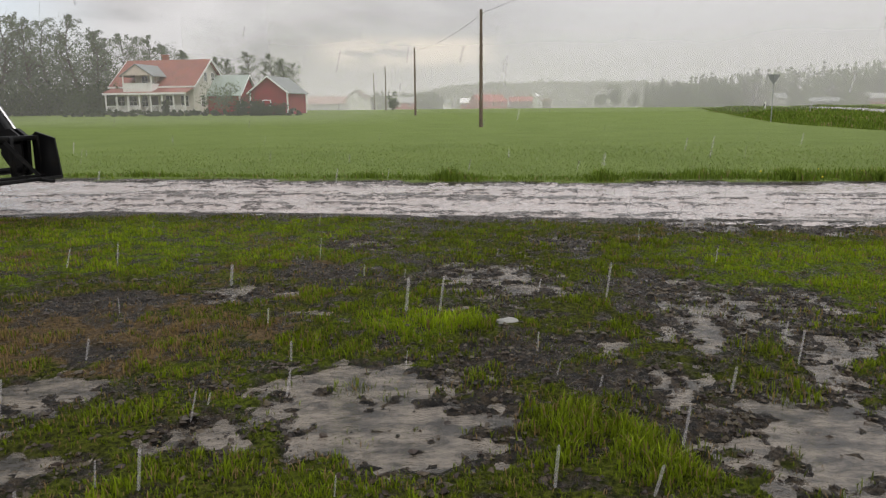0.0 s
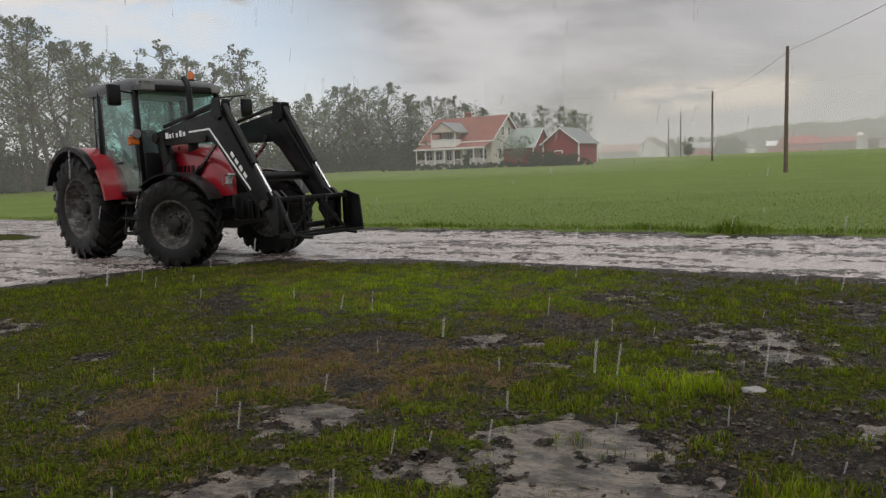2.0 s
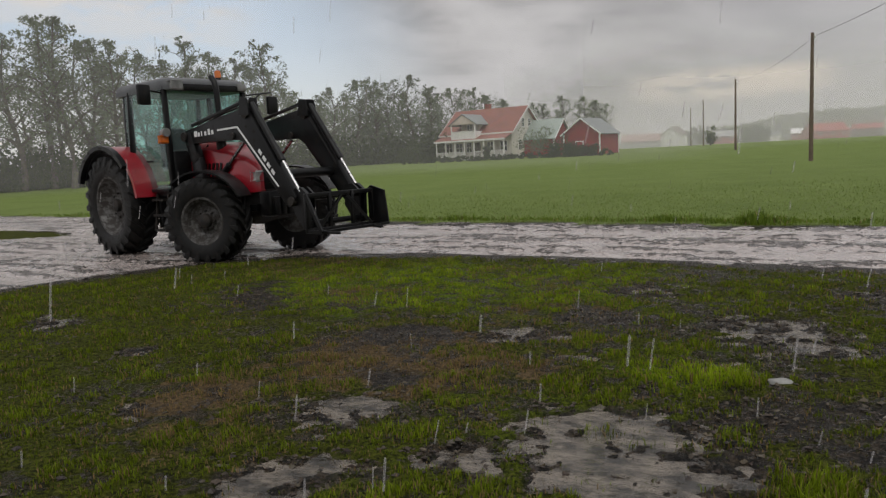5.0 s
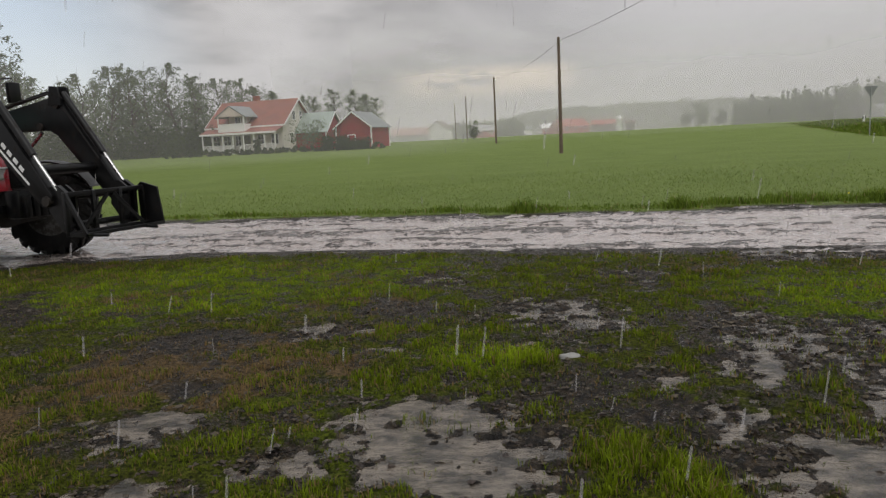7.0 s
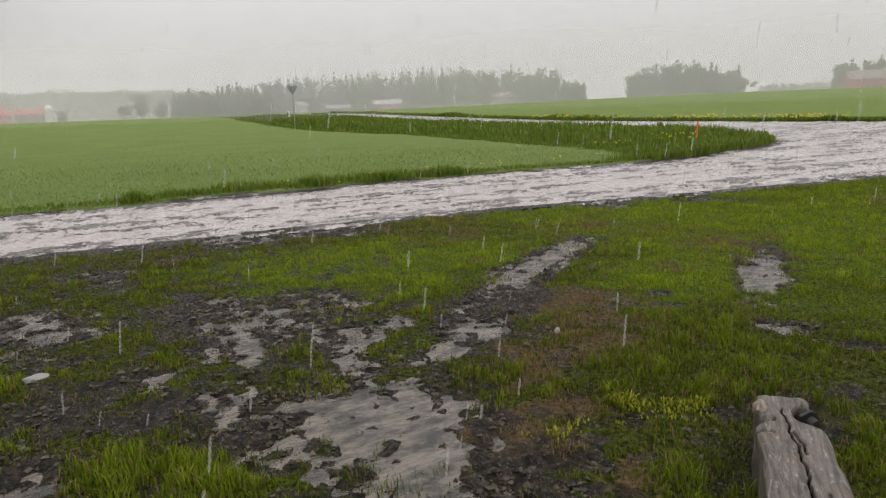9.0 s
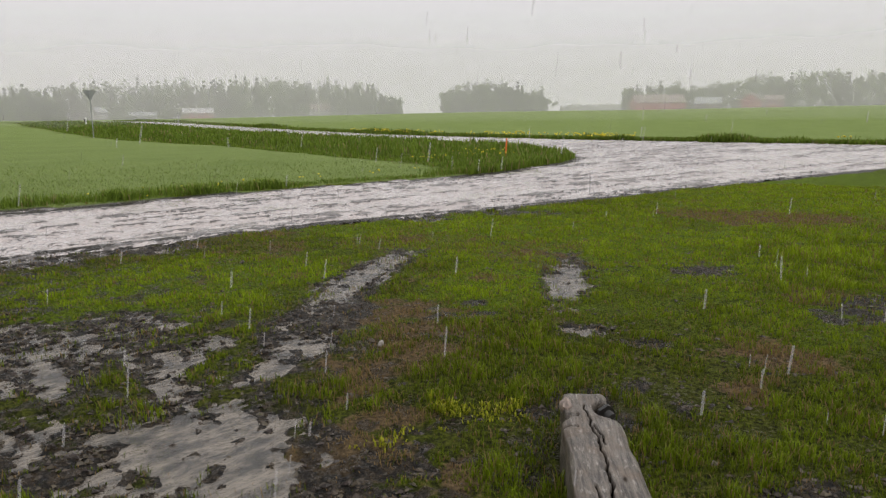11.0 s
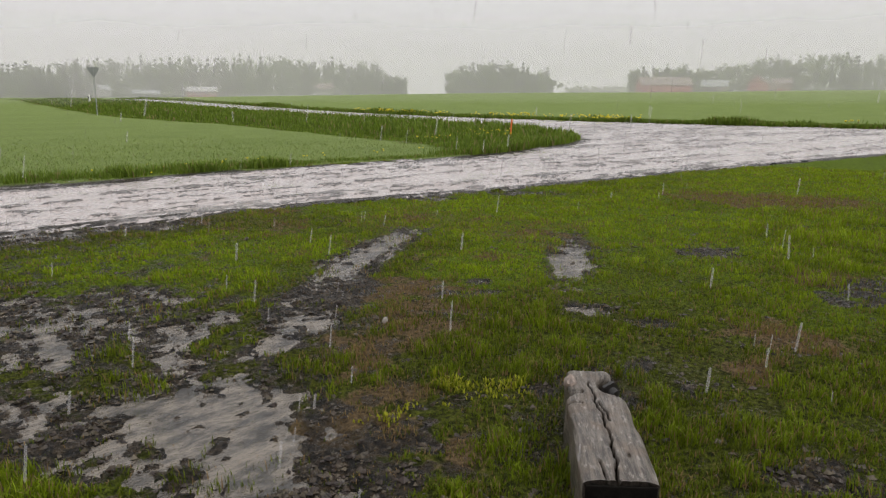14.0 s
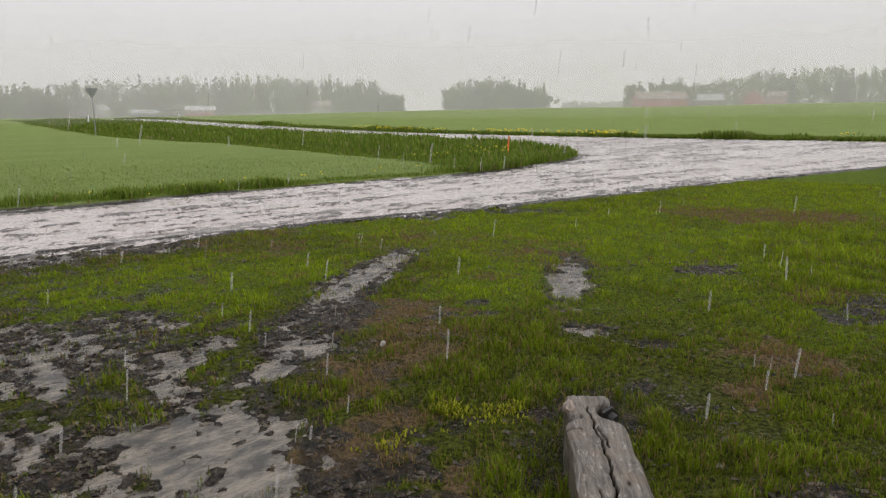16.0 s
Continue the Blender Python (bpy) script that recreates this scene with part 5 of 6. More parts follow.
def build_tree(name, seed, height, spread_r, clear, limbs, per, size, leaf, label, m, group, lean=0.0, category="tree"):
    """A tapered trunk with forking limbs and a crown of leaf clumps."""
    rng = np.random.default_rng(seed)
    t = thing(name, m, label, category, group)
    bm = bmesh.new()
    bend = rng.uniform(-0.35, 0.35, 2)
    spine = [Vector((bend[0] * math.sin(k * 0.9) + lean * (k / 8) ** 2, bend[1] * math.sin(k * 0.7 + 1) * 0.8, -0.3 + height * 0.93 * k / 8)) for k in range(9)]
    tube(bm, spine, 0.028 * height ** 0.85, 8, 0.02)
    centres, radii = [], []
    for k in range(limbs):
        u = clear + (0.97 - clear) * (k + rng.uniform(0, 1)) / limbs
        base = spine[min(7, int(u * 8))].lerp(spine[min(8, int(u * 8) + 1)], u * 8 % 1)
        a = rng.uniform(0, 2 * math.pi)
        shape = math.sin(math.pi * min(1, (u - clear) / (1 - clear) * 0.8 + 0.2)) ** 0.7
        reach = spread_r * shape * rng.uniform(0.55, 1.1)
        tip = base + Vector((math.cos(a) * reach + lean * 0.3, math.sin(a) * reach, reach * rng.uniform(0.35, 0.9)))
        tube(bm, [base, base.lerp(tip, 0.5) + Vector((0, 0, 0.12 * reach)), tip], 0.035 * (1.15 - u) * height ** 0.5, 5, 0.012)
        for f in (0.45, 0.75, 1.0):
            q = base.lerp(tip, f) + Vector(rng.normal(0, 0.22 * reach, 3))
            centres.append(q)
            radii.append(max(0.35, reach * rng.uniform(0.28, 0.48)))
    part("trunk", bm, BARK, t, "", 60)
    verts, faces = leaf_cloud(rng, centres, radii, per, size)
    crown = mesh_from("crown", verts, faces, leaf, flat=True)
    crown.parent = t
    return t


birches = [build_tree("birch_tree", 10 + k, 12.0, 2.45, 0.24, 26, 27, 0.125, LEAF, "tall airy green birch tree in the farm's tree row", pose(-62 - 3 * k, 46, 0), "tree row", 0.3 * (k % 3 - 1)) for k in range(4)]
# direction, distance, height share
ROW = [(-59.5, 76, 1.02), (-57.2, 74, 1.05), (-55.0, 72, 1.0), (-53.4, 75, 1.08), (-51.8, 73, 1.10), (-50.2, 78, 1.08), (-48.7, 74, 1.04), (-47.0, 82, 0.98), (-45.2, 80, 0.98), (-43.5, 79, 1.02), (-41.8, 82, 1.0), (-40.0, 80, 1.02), (-38.4, 84, 1.02), (-37.2, 92, 0.80)]
ROW += [(-34.6, 108, 0.88), (-33.2, 106, 0.98), (-31.7, 108, 1.08), (-30.2, 110, 1.06), (-28.6, 112, 1.02), (-27.1, 112, 1.08), (-25.6, 114, 1.02), (-24.0, 116, 0.95), (-22.6, 118, 0.98), (-21.2, 120, 0.86), (-19.8, 124, 0.82), (-18.2, 126, 0.76), (-16.8, 126, 0.74), (-15.4, 126, 0.76), (-14.2, 124, 0.78), (-13.1, 124, 0.70)]
rng = np.random.default_rng(5)
for k, (az, d, share) in enumerate(ROW):
    for j in range(2):
        a, dd = az + rng.uniform(-0.4, 0.4) + j * 0.8, d + j * 7 + rng.uniform(-2, 2)
        x, y, z = out_at(a, dd)
        s = share * (1.22 if k < 14 else 1.12) * rng.uniform(0.9, 1.06) * (1.0 if j == 0 else 0.94)
        m = pose(x, y, z - 0.1, 0, 0, rng.uniform(0, 360))
        i = k * 2 + j
        ob = birches[i] if i < 4 else copy_thing(birches[int(rng.integers(4))], m)
        ob.matrix_basis = m @ Matrix.Diagonal((s * 1.02, s * 1.02, s, 1))


def build_bush(name, az, d, w, h, leaf, label, seed, per=60, size=0.13, group="shrubs"):
    x, y, z = out_at(az, d)
    rng = np.random.default_rng(seed)
    t = thing(name, pose(x, y, z), label, "shrub", group)
    bm = bmesh.new()
    centres, radii = [], []
    for k in range(9):
        a = rng.uniform(0, 2 * math.pi)
        tip = Vector((math.cos(a) * w * rng.uniform(0.1, 0.5), math.sin(a) * w * rng.uniform(0.1, 0.5), h * rng.uniform(0.35, 0.9)))
        tube(bm, [(0, 0, -0.2), Vector(tip) * 0.5 + Vector((0, 0, 0.1)), tip], 0.03, 5, 0.01)
        centres += [tip, tip * 0.6]
        radii += [w * 0.24, w * 0.24]
    part("stems", bm, BARK, t, "", 60)
    verts, faces = leaf_cloud(rng, centres, radii, per, size)
    ob = mesh_from("foliage", verts, faces, leaf, flat=True)
    ob.parent = t
    return t


build_bush("willow_bush", -17.6, 94, 4.6, 4.4, LEAF_PALE, "pale grey-green bush before the farmhouse gable", 71, 80)
build_bush("garden_bush", -16.2, 93, 3.4, 2.6, LEAF_DARK, "dark green garden bush beside the shed", 72)
build_bush("garden_bush", -14.6, 92, 3.2, 1.6, LEAF_DARK, "low dark green bush before the red barn", 73)
build_bush("garden_bush", -13.7, 93, 2.6, 1.3, LEAF_DARK, "low dark green bush before the red barn", 74)
build_bush("garden_bush", -15.4, 92, 2.6, 1.5, LEAF_DARK, "low dark green bush before the red barn", 75)
build_bush("garden_bush", -21.6, 96, 1.3, 1.9, LEAF_DARK, "small dark bush by the veranda", 76)
build_bush("young_tree", -4.9, 126, 2.2, 3.2, LEAF, "young round tree at the far field edge", 77, 70, 0.16)
build_bush("garden_bush", -27.0, 100, 3.8, 2.4, LEAF_DARK, "dark green bush at the farmhouse corner", 78)


def build_hedge(name, az0, az1, d0, d1, h, seed, leaf, label, count, per=36, size=0.16):
    """A long strip of undergrowth, uncountable."""
    rng = np.random.default_rng(seed)
    pts, radii = [], []
    for k in range(count):
        u = (k + rng.uniform(0, 1)) / count
        x, y, z = out_at(az0 + (az1 - az0) * u, d0 + (d1 - d0) * u + rng.uniform(-1.5, 1.5))
        top = h * rng.uniform(0.6, 1.15)
        for f in (0.18, 0.5, 0.85):
            pts.append((x + rng.uniform(-0.6, 0.6), y, z + top * f))
            radii.append(h * 0.30)
    verts, faces = leaf_cloud(rng, pts, radii, per, size, 0.9)
    return tagged(mesh_from(name, verts, faces, leaf, flat=True), label, "undergrowth", kind="stuff")


build_hedge("undergrowth", -66, -36.5, 68, 84, 3.3, 81, LEAF_DARK, "dense dark undergrowth below the birch row", 190, 60, 0.2)
build_hedge("undergrowth", -36.5, -24.5, 100, 108, 3.6, 82, LEAF_DARK, "dense dark undergrowth beside the farmhouse", 90, 45, 0.24)
build_hedge("young_birches", -36.2, -24.6, 108, 116, 8.5, 84, LEAF, "dense young birches behind the undergrowth", 80, 75, 0.2)
build_hedge("hedge", -28, -12.0, 96, 91, 0.7, 83, LEAF_DARK, "low dark hedge along the farm garden", 90, 30, 0.13)


# ---- far woods ----
def far_tree(rng, x, y, z, h, conifer):
    """Leaf clumps of one tree of a far wood."""
    if conifer:
        k = np.arange(8)
        cen = [(x, y, z + h * (0.14 + 0.84 * i / 7)) for i in k]
        rad = [max(0.3, h * 0.17 * (1.06 - i / 7.4)) for i in k]
        return cen, rad
    cen = [(x + rng.normal(0, h * 0.13), y + rng.normal(0, h * 0.13), z + h * u) for u in rng.uniform(0.2, 0.9, 8)]
    return cen, [h * rng.uniform(0.10, 0.18) for _ in range(8)]


def build_wood(name, az0, az1, d, depth, count, top, seed, label, share, per=28, size=0.58):
    """One far wood; top gives its height at a share of the way along it."""
    rng = np.random.default_rng(seed)
    cs, rs = [], []
    for k in range(count):
        u = (k + rng.uniform(0, 1)) / count
        az, dd = az0 + (az1 - az0) * u, d + rng.uniform(0, depth)
        x, y, z = out_at(az, dd)
        h = top(u) * rng.uniform(0.72, 1.08)
        c, r = far_tree(rng, x, y, z, h, rng.uniform() < share)
        cs += c
        rs += r
        bottom = h * 0.12
        cs.append((x, y, z + bottom))
        rs.append(h * 0.16)
    verts, faces = leaf_cloud(rng, cs, rs, per, size, 0.95)
    return tagged(mesh_from(name, verts, faces, NEEDLES, flat=True), label, "woods", kind="stuff")


build_wood("far_woods", 17.5, 45.2, 285, 35, 190, lambda u: 10.0 + 4.5 * math.sin(math.pi * min(1, u * 0.75 + 0.12)) - (4 if u > 0.93 else 0), 91, "misty mixed woods beyond the fields", 0.45)
build_wood("far_woods", 14.3, 17.6, 266, 12, 16, lambda u: 9.2, 92, "misty mixed woods beyond the fields", 0.5)
build_wood("far_copse", 48.4, 56.4, 287, 22, 62, lambda u: 7.5 + 4.5 * math.sin(math.pi * (0.12 + u * 0.8)), 93, "lone misty copse beyond the green field", 0.35)
build_wood("far_woods", 62.2, 92, 300, 30, 190, lambda u: 9.5 + 4.5 * min(1, u * 2.2), 94, "misty woods behind the red farm", 0.3)
build_wood("far_woods", 57.5, 62.0, 700, 60, 30, lambda u: 9.0, 95, "faint distant woods", 0.5, 16, 1.4)
build_wood("far_woods", -6.5, -1.0, 330, 20, 30, lambda u: 7.5, 96, "misty trees among the far farms", 0.3)
for k, (az, d, h) in enumerate(((11.0, 268, 5.6), (12.1, 268, 8.0), (13.6, 270, 5.6), (20.4, 266, 8.2))):
    build_bush("field_tree", az, d, h * 0.75, h, NEEDLES, "dark solitary tree beyond the field", 101 + k, 90, 0.4, "solitary trees")


def build_ridge():
    """Wooded hills along the horizon."""
    rng = np.random.default_rng(7)
    cs, rs = [], []
    for az in np.arange(-14, 30, 0.16):
        u = (az + 14) / 44
        h = 21 * smooth(np.array(az), -9, 3) * (1 - 0.75 * smooth(np.array(az), 12, 28)) + 5
        for d in (800, 860, 930):
            for f in (0.15, 0.45, 0.75, 0.98):
                x, y, z = out_at(az + rng.uniform(-0.1, 0.1), d)
                cs.append((x, y, z + (float(h) + rng.normal(0, 1.1)) * f * d / 900))
                rs.append(4.2)
    verts, faces = leaf_cloud(rng, cs, rs, 16, 2.6, 0.8)
    tagged(mesh_from("backdrop", verts, faces, NEEDLES, flat=True), "misty wooded ridge on the horizon", "hills", kind="structure")


build_ridge()

# ---- far farms ----
def far_building(name, az, d, length, depth, eave, ridge, wall, roof, label, turn=0.0, windows=0):
    """A far house seen from its long side; turn twists it from facing the yard."""
    if az < 15:
        d, length, depth, eave, ridge = (v * 1.28 for v in (d, length, depth, eave, ridge))
    x, y, z = out_at(az, d)
    b = thing(name, pose(x, y, z, 0, 0, -az + turn), label, "building")
    body = part("wall", gable_walls(bmesh.new(), -length / 2, length / 2, 0, depth, eave, ridge, -0.5), wall, b)
    part("roof", gable_roof(bmesh.new(), -length / 2, length / 2, 0, depth, eave, ridge, 0.4, 0.15), roof, b)
    for k in range(windows):
        window(b, (-length / 2 + length * (k + 0.5) / windows, -0.03, eave * 0.4), 0, min(1.1, length / windows * 0.5), eave * 0.38)
    return b


# pink roof tone is muted, with distance haze put into the colour
PINK_ROOF = material("muted_pink_tiles", (0.36, 0.22, 0.19), 0.7, 0, 0.15, 0.5, 8, 0.1, 0.01)
PALE_WALL = material("pale_grey_sheeting", (0.34, 0.34, 0.33), 0.6, 0, 0.12, 0.5, 8, 0.1, 0.01)
FAR_RED = material("far_red_boards", (0.36, 0.055, 0.045), 0.8, 0, 0.2, 0.6, 10, 0.1, 0.01)
BROWN_ROOF = material("brown_tile_roof", (0.16, 0.12, 0.10), 0.7, 0, 0.2, 0.6, 10, 0.1, 0.01)
far_building("long_shed", -8.9, 225, 18, 10, 1.9, 4.0, PALE_WALL, PINK_ROOF, "long low pale farm shed with faded red roof")
far_building("white_house", -6.75, 215, 3.6, 6, 3.2, 5.4, WHITE, BROWN_ROOF, "far white house with dark roof", 60)
far_building("red_cottage", -3.9, 235, 6.5, 6, 2.2, 3.8, FAR_RED, PALE_WALL, "far red cottage with pale roof", 0, 2)
far_building("white_cottage", -0.6, 260, 3.2, 5, 2.0, 3.0, WHITE, GREY_ROOF, "far small white cottage", 20)
far_building("red_cottage", 1.1, 250, 5.5, 6, 2.0, 3.4, FAR_RED, WHITE, "far red cottage with pale roof", 0, 2)
far_building("red_cow_house", 3.0, 240, 9.5, 9, 2.2, 4.4, FAR_RED, FAR_RED, "far red cow house with low gables", 25, 3)
far_building("long_red_barn", 5.2, 245, 8.5, 8, 2.3, 3.7, BROWN_ROOF, FAR_RED, "far long dark red barn")
x, y, z = out_at(6.25, 308)
silo = thing("silo", pose(x, y, z), "pale steel silo with domed top at the far farm", "silo")
bm = bmesh.new()
lathe(bm, [(1.4, -0.3), (1.4, 4.6), (1.43, 4.65), (1.43, 4.85), (1.1, 5.6), (0.4, 6.0)], 20, "Z")
part("silo_body", bm, PALE_METAL, silo, "", 40)
x, y, z = out_at(7.05, 306)
gate = thing("open_shed", pose(x, y, z, 0, 0, -7), "far open-fronted red machine shed", "shed")
for xx in (-2.0, 2.0):
    part("post", box(bmesh.new(), xx - 0.15, xx + 0.15, -0.15, 0.15, -0.3, 3.0), WHITE, gate)
part("lintel", box(bmesh.new(), -2.3, 2.3, -0.2, 0.2, 3.0, 3.5), FAR_RED, gate)
part("back_wall", box(bmesh.new(), -2.2, 2.2, 3.6, 3.8, -0.3, 3.4), BROWN_ROOF, gate)
part("roof", box(bmesh.new(), -2.5, 2.5, -0.4, 4.0, 3.5, 3.62), FAR_RED, gate)
far_building("red_cottage", 30.1, 268, 9.6, 6, 1.9, 3.3, FAR_RED, PALE_WALL, "red and white cottage at the edge of the woods", 0, 4)
far_building("white_house", 39.0, 272, 6.5, 6, 2.4, 4.2, PALE_WALL, BROWN_ROOF, "pale house at the edge of the woods", 0, 3)
far_building("white_house", 23.7, 268, 3.2, 5, 2.6, 4.0, PALE_WALL, GREY_ROOF, "pale house behind the road sign", 30)
far_building("grey_shed", 26.3, 265, 8, 5, 1.2, 2.3, GREY_ROOF, GREY_ROOF, "low grey shed at the edge of the woods")
far_building("red_barn_hall", 64.9, 282, 18, 11, 2.9, 5.6, FAR_RED, BROWN_ROOF, "long red barn beyond the green field", 14)
far_building("grey_barn", 68.2, 290, 9, 8, 2.2, 4.4, BROWN_ROOF, GREY_ROOF, "low grey barn beside the red barn", 0)
far_building("red_house", 71.7, 284, 5.4, 6, 3.2, 5.4, FAR_RED, BROWN_ROOF, "tall red house beyond the field", 80)
far_building("red_house", 72.6, 288, 6.0, 6, 3.0, 4.6, FAR_RED, BROWN_ROOF, "red house wing with white windows", 0, 4)
for az, d, h in ((30.0, 262, 5.8), (38.9, 266, 6.0), (69.6, 270, 6.0), (77.5, 280, 10.0)):
    x, y, z = out_at(az, d)
    fp = thing("flagpole", pose(x, y, z), "white flagpole beside a far house", "flagpole", "flagpoles")
    bm = bmesh.new()
    tube(bm, [(0, 0, -0.3), (0, 0, h)], 0.11, 8, 0.08)
    part("mast", bm, WHITE, fp, "", 40)
    bm = bmesh.new()
    lathe(bm, [(0.05, h), (0.14, h + 0.1), (0.05, h + 0.2)], 8, "Z")
    part("knob", bm, WHITE, fp, "", 40)

# ---- road furniture ----
x, y = 22.9, 54.6
sign = thing("give_way_sign", pose(x, y, land(x, y), 0, 0, -10), "grey back of a triangular give-way sign on a steel post", "road sign")
bm = bmesh.new()
tube(bm, [(0, 0, -0.4), (0, 0, 3.3)], 0.035, 10)
part("post", bm, GREY_METAL, sign, "", 40)
bm = bmesh.new()
prism(bm, [(-0.43, 3.30), (-0.39, 3.36), (0.39, 3.36), (0.43, 3.30), (0.04, 2.66), (-0.04, 2.66)], 0.045, 0.06, 0.004)
part("plate", bm, material("dull_aluminium", (0.27, 0.28, 0.275), 0.5, 0.4, 0.15, 5, 40, 0.05, 0.002), sign, "dull grey metal plate")
bm = bmesh.new()
for z in (2.90, 3.20):
    box(bm, -0.12, 0.12, 0.02, 0.045, z - 0.025, z + 0.025)
part("bracket", bm, GREY_METAL, sign)
x, y, z = out_at(22.45, 95.0)
mark = thing("marker_post", pose(x, y, z - 0.6), "white roadside marker post with dark band", "marker post")
part("post", beam(bmesh.new(), (0, 0, -0.3), (0, 0, 1.55), 0.28, 0.12, 0.02), WHITE, mark)
part("band", box(bmesh.new(), -0.15, 0.15, -0.07, 0.07, 1.1, 1.4), BLACK, mark)
x, y = 20.25, 15.3
stake = thing("marker_stake", pose(x, y, land(x, y), 3, 2, 0), "thin orange plastic marker stake in the grass", "stake")
bm = bmesh.new()
tube(bm, [(0, 0, -0.2), (0, 0, 0.62)], 0.027, 8)
part("stake_body", bm, material("orange_plastic", (0.75, 0.16, 0.03), 0.45, 0, 0.15, 8, 60, 0.05, 0.002), stake, "", 40)

# ---- things on the lawn ----
def build_log():
    """A hewn, weathered timber lying in the grass, split along its top."""
    t = thing("timber_log", pose(1.56, 0.98, 0.0, 0, -1.0, 37.4), "weathered grey hewn timber, cracked lengthwise, lying in wet grass", "log")
    m = bpy.data.materials.new("weathered_timber")
    m.use_nodes = True
    n = Nodes(m.node_tree)
    b = m.node_tree.nodes["Principled BSDF"]
    at = n.node("ShaderNodeTexCoord").outputs["Object"]
    fibre = n.noise(n.scaled(at, (2.5, 26.0, 26.0)), 3.0, 6.0, 0.7)
    blotch = n.noise(at, 9.0, 5.0, 0.6)
    col = n.mix(n.span(fibre, 0.3, 0.7), (0.022, 0.018, 0.015), (0.150, 0.126, 0.104))
    col = n.mix(n.math("MULTIPLY", n.span(blotch, 0.45, 0.7), 0.45), col, (0.15, 0.105, 0.072))
    chips = n.noise(n.scaled(at, (6.0, 16.0, 16.0)), 3.0, 6.0, 0.75)
    col = n.mix(n.math("MULTIPLY", n.span(chips, 0.54, 0.66), 0.65), col, (0.32, 0.29, 0.26))
    col = n.mix(n.math("MULTIPLY", n.span(chips, 0.40, 0.32), 0.7), col, (0.02, 0.017, 0.015))
    split = attr(n, "split")
    # crack, nicks and hole painted near-black and matt, imitating recess shade
    col = n.mix(split, col, (0.006, 0.005, 0.004))
    n.link(n.span(split, 0, 0.6, 0.4, 0.0), b.inputs["Specular IOR Level"])
    n.link(col, b.inputs["Base Color"])
    n.link(n.span(blotch, 0.3, 0.7, 0.32, 0.6), b.inputs["Roughness"])
    k = n.node("ShaderNodeBump", Strength=0.6, Distance=0.006)
    n.link(n.math("ADD", fibre, n.math("MULTIPLY", chips, 0.7)), k.inputs["Height"])
    n.link(k.outputs[0], b.inputs["Normal"])
    nx = 130
    length, hw, hh = 0.86, 0.115, 0.105
    # walk round the section: top, one side, bottom, the other side
    ring = [(y, 1.0) for y in np.linspace(1, -1, 61)] + [(-1.0, z) for z in np.linspace(0.8, -0.8, 9)] + [(y, -1.0) for y in np.linspace(-1, 1, 17)] + [(1.0, z) for z in np.linspace(-0.8, 0.8, 9)]
    na = len(ring)
    us = np.linspace(0, 1, nx)
    verts, dark = [], []
    for i, u in enumerate(us):
        x = u * length
        tip = float(smooth(np.array(x), 0.60, 0.63))
        w = hw * (1 - 0.2 * tip) * (1 + 0.03 * math.sin(u * 9))
        for yy, zz in ring:
            y, z = w * yy, hh + hh * zz
            if zz > 0.5:
                z -= 0.016 * abs(yy) ** 8
            f = noise.noise(Vector((x * 5, yy * 2.2, zz))) * 0.006 + noise.noise(Vector((x * 9, yy * 14, zz * 5))) * 0.0025
            y += f * yy
            z += f * zz
            d = 0.0
            if zz > 0.5 and x < 0.76:
                line = 0.002 + 0.010 * math.sin(x * 7 + 2.6) + 0.004 * math.sin(x * 37) + 0.002 * math.sin(x * 90)
                gap = math.exp(-((y - line) / (0.0036 * (1 - 0.45 * u))) ** 2)
                fork = math.exp(-((y - line + 0.016 - 0.03 * (x - 0.5)) / 0.0022) ** 2) * (0.40 < x < 0.58)
                nick = math.exp(-((y - 0.042 - 0.05 * x) / 0.0024) ** 2) * (x < 0.13) + math.exp(-((x - 0.555) / 0.004) ** 2) * (y > 0.055)
                gap = max(gap, 0.8 * fork, 0.7 * nick)
                z -= 0.05 * gap
                d = min(1.0, gap * 2.2)
                knot = math.exp(-(((x - 0.16) / 0.02) ** 2 + ((y + 0.05) / 0.008) ** 2))
                d = max(d, 0.8 * knot)
            if x > 0.62:
                hole = math.exp(-(((x - 0.74) / 0.055) ** 2 + ((yy + 0.85) / 0.38) ** 2))
                if zz > -0.5:
                    z -= 0.10 * hole
                    y += 0.045 * hole
                d = max(d, min(1.0, hole * 2.2))
                lobe = math.exp(-(((x - 0.80) / 0.05) ** 2 + ((yy - 0.8) / 0.3) ** 2))
                z += 0.014 * lobe * (zz > 0)
                notch = 0.7 * math.exp(-((x - 0.66) / 0.014) ** 2) * float(smooth(np.array(yy), 0.4, 0.6))
                z -= 0.035 * notch * (zz > 0)
                y -= 0.02 * notch
            verts.append((x, y, z))
            dark.append(min(1.0, d))
    faces = []
    for i in range(nx - 1):
        for j in range(na):
            k0, k1 = i * na + j, i * na + (j + 1) % na
            faces.append((k0, k1, k1 + na, k0 + na))
    n0 = len(verts)
    for i, x in ((0, -0.004), (nx - 1, length - 0.01)):
        verts.append((x, 0, hh))
        dark.append(0.85)
        c0 = len(verts) - 1
        for j in range(0, na, 2):
            a, bb, cc = i * na + j, i * na + (j + 1) % na, i * na + (j + 2) % na
            faces.append((c0, a, bb, cc))
    body = mesh_from("timber_body", np.array(verts), np.array(faces), m, {"split": np.array(dark)})
    body.parent = t
    bm = bmesh.new()
    # thin near-black plate over the near end face
    box(bm, -0.012, -0.004, -0.108, 0.108, 0.004, 0.196, 0.003)
    knot = bmesh.new()
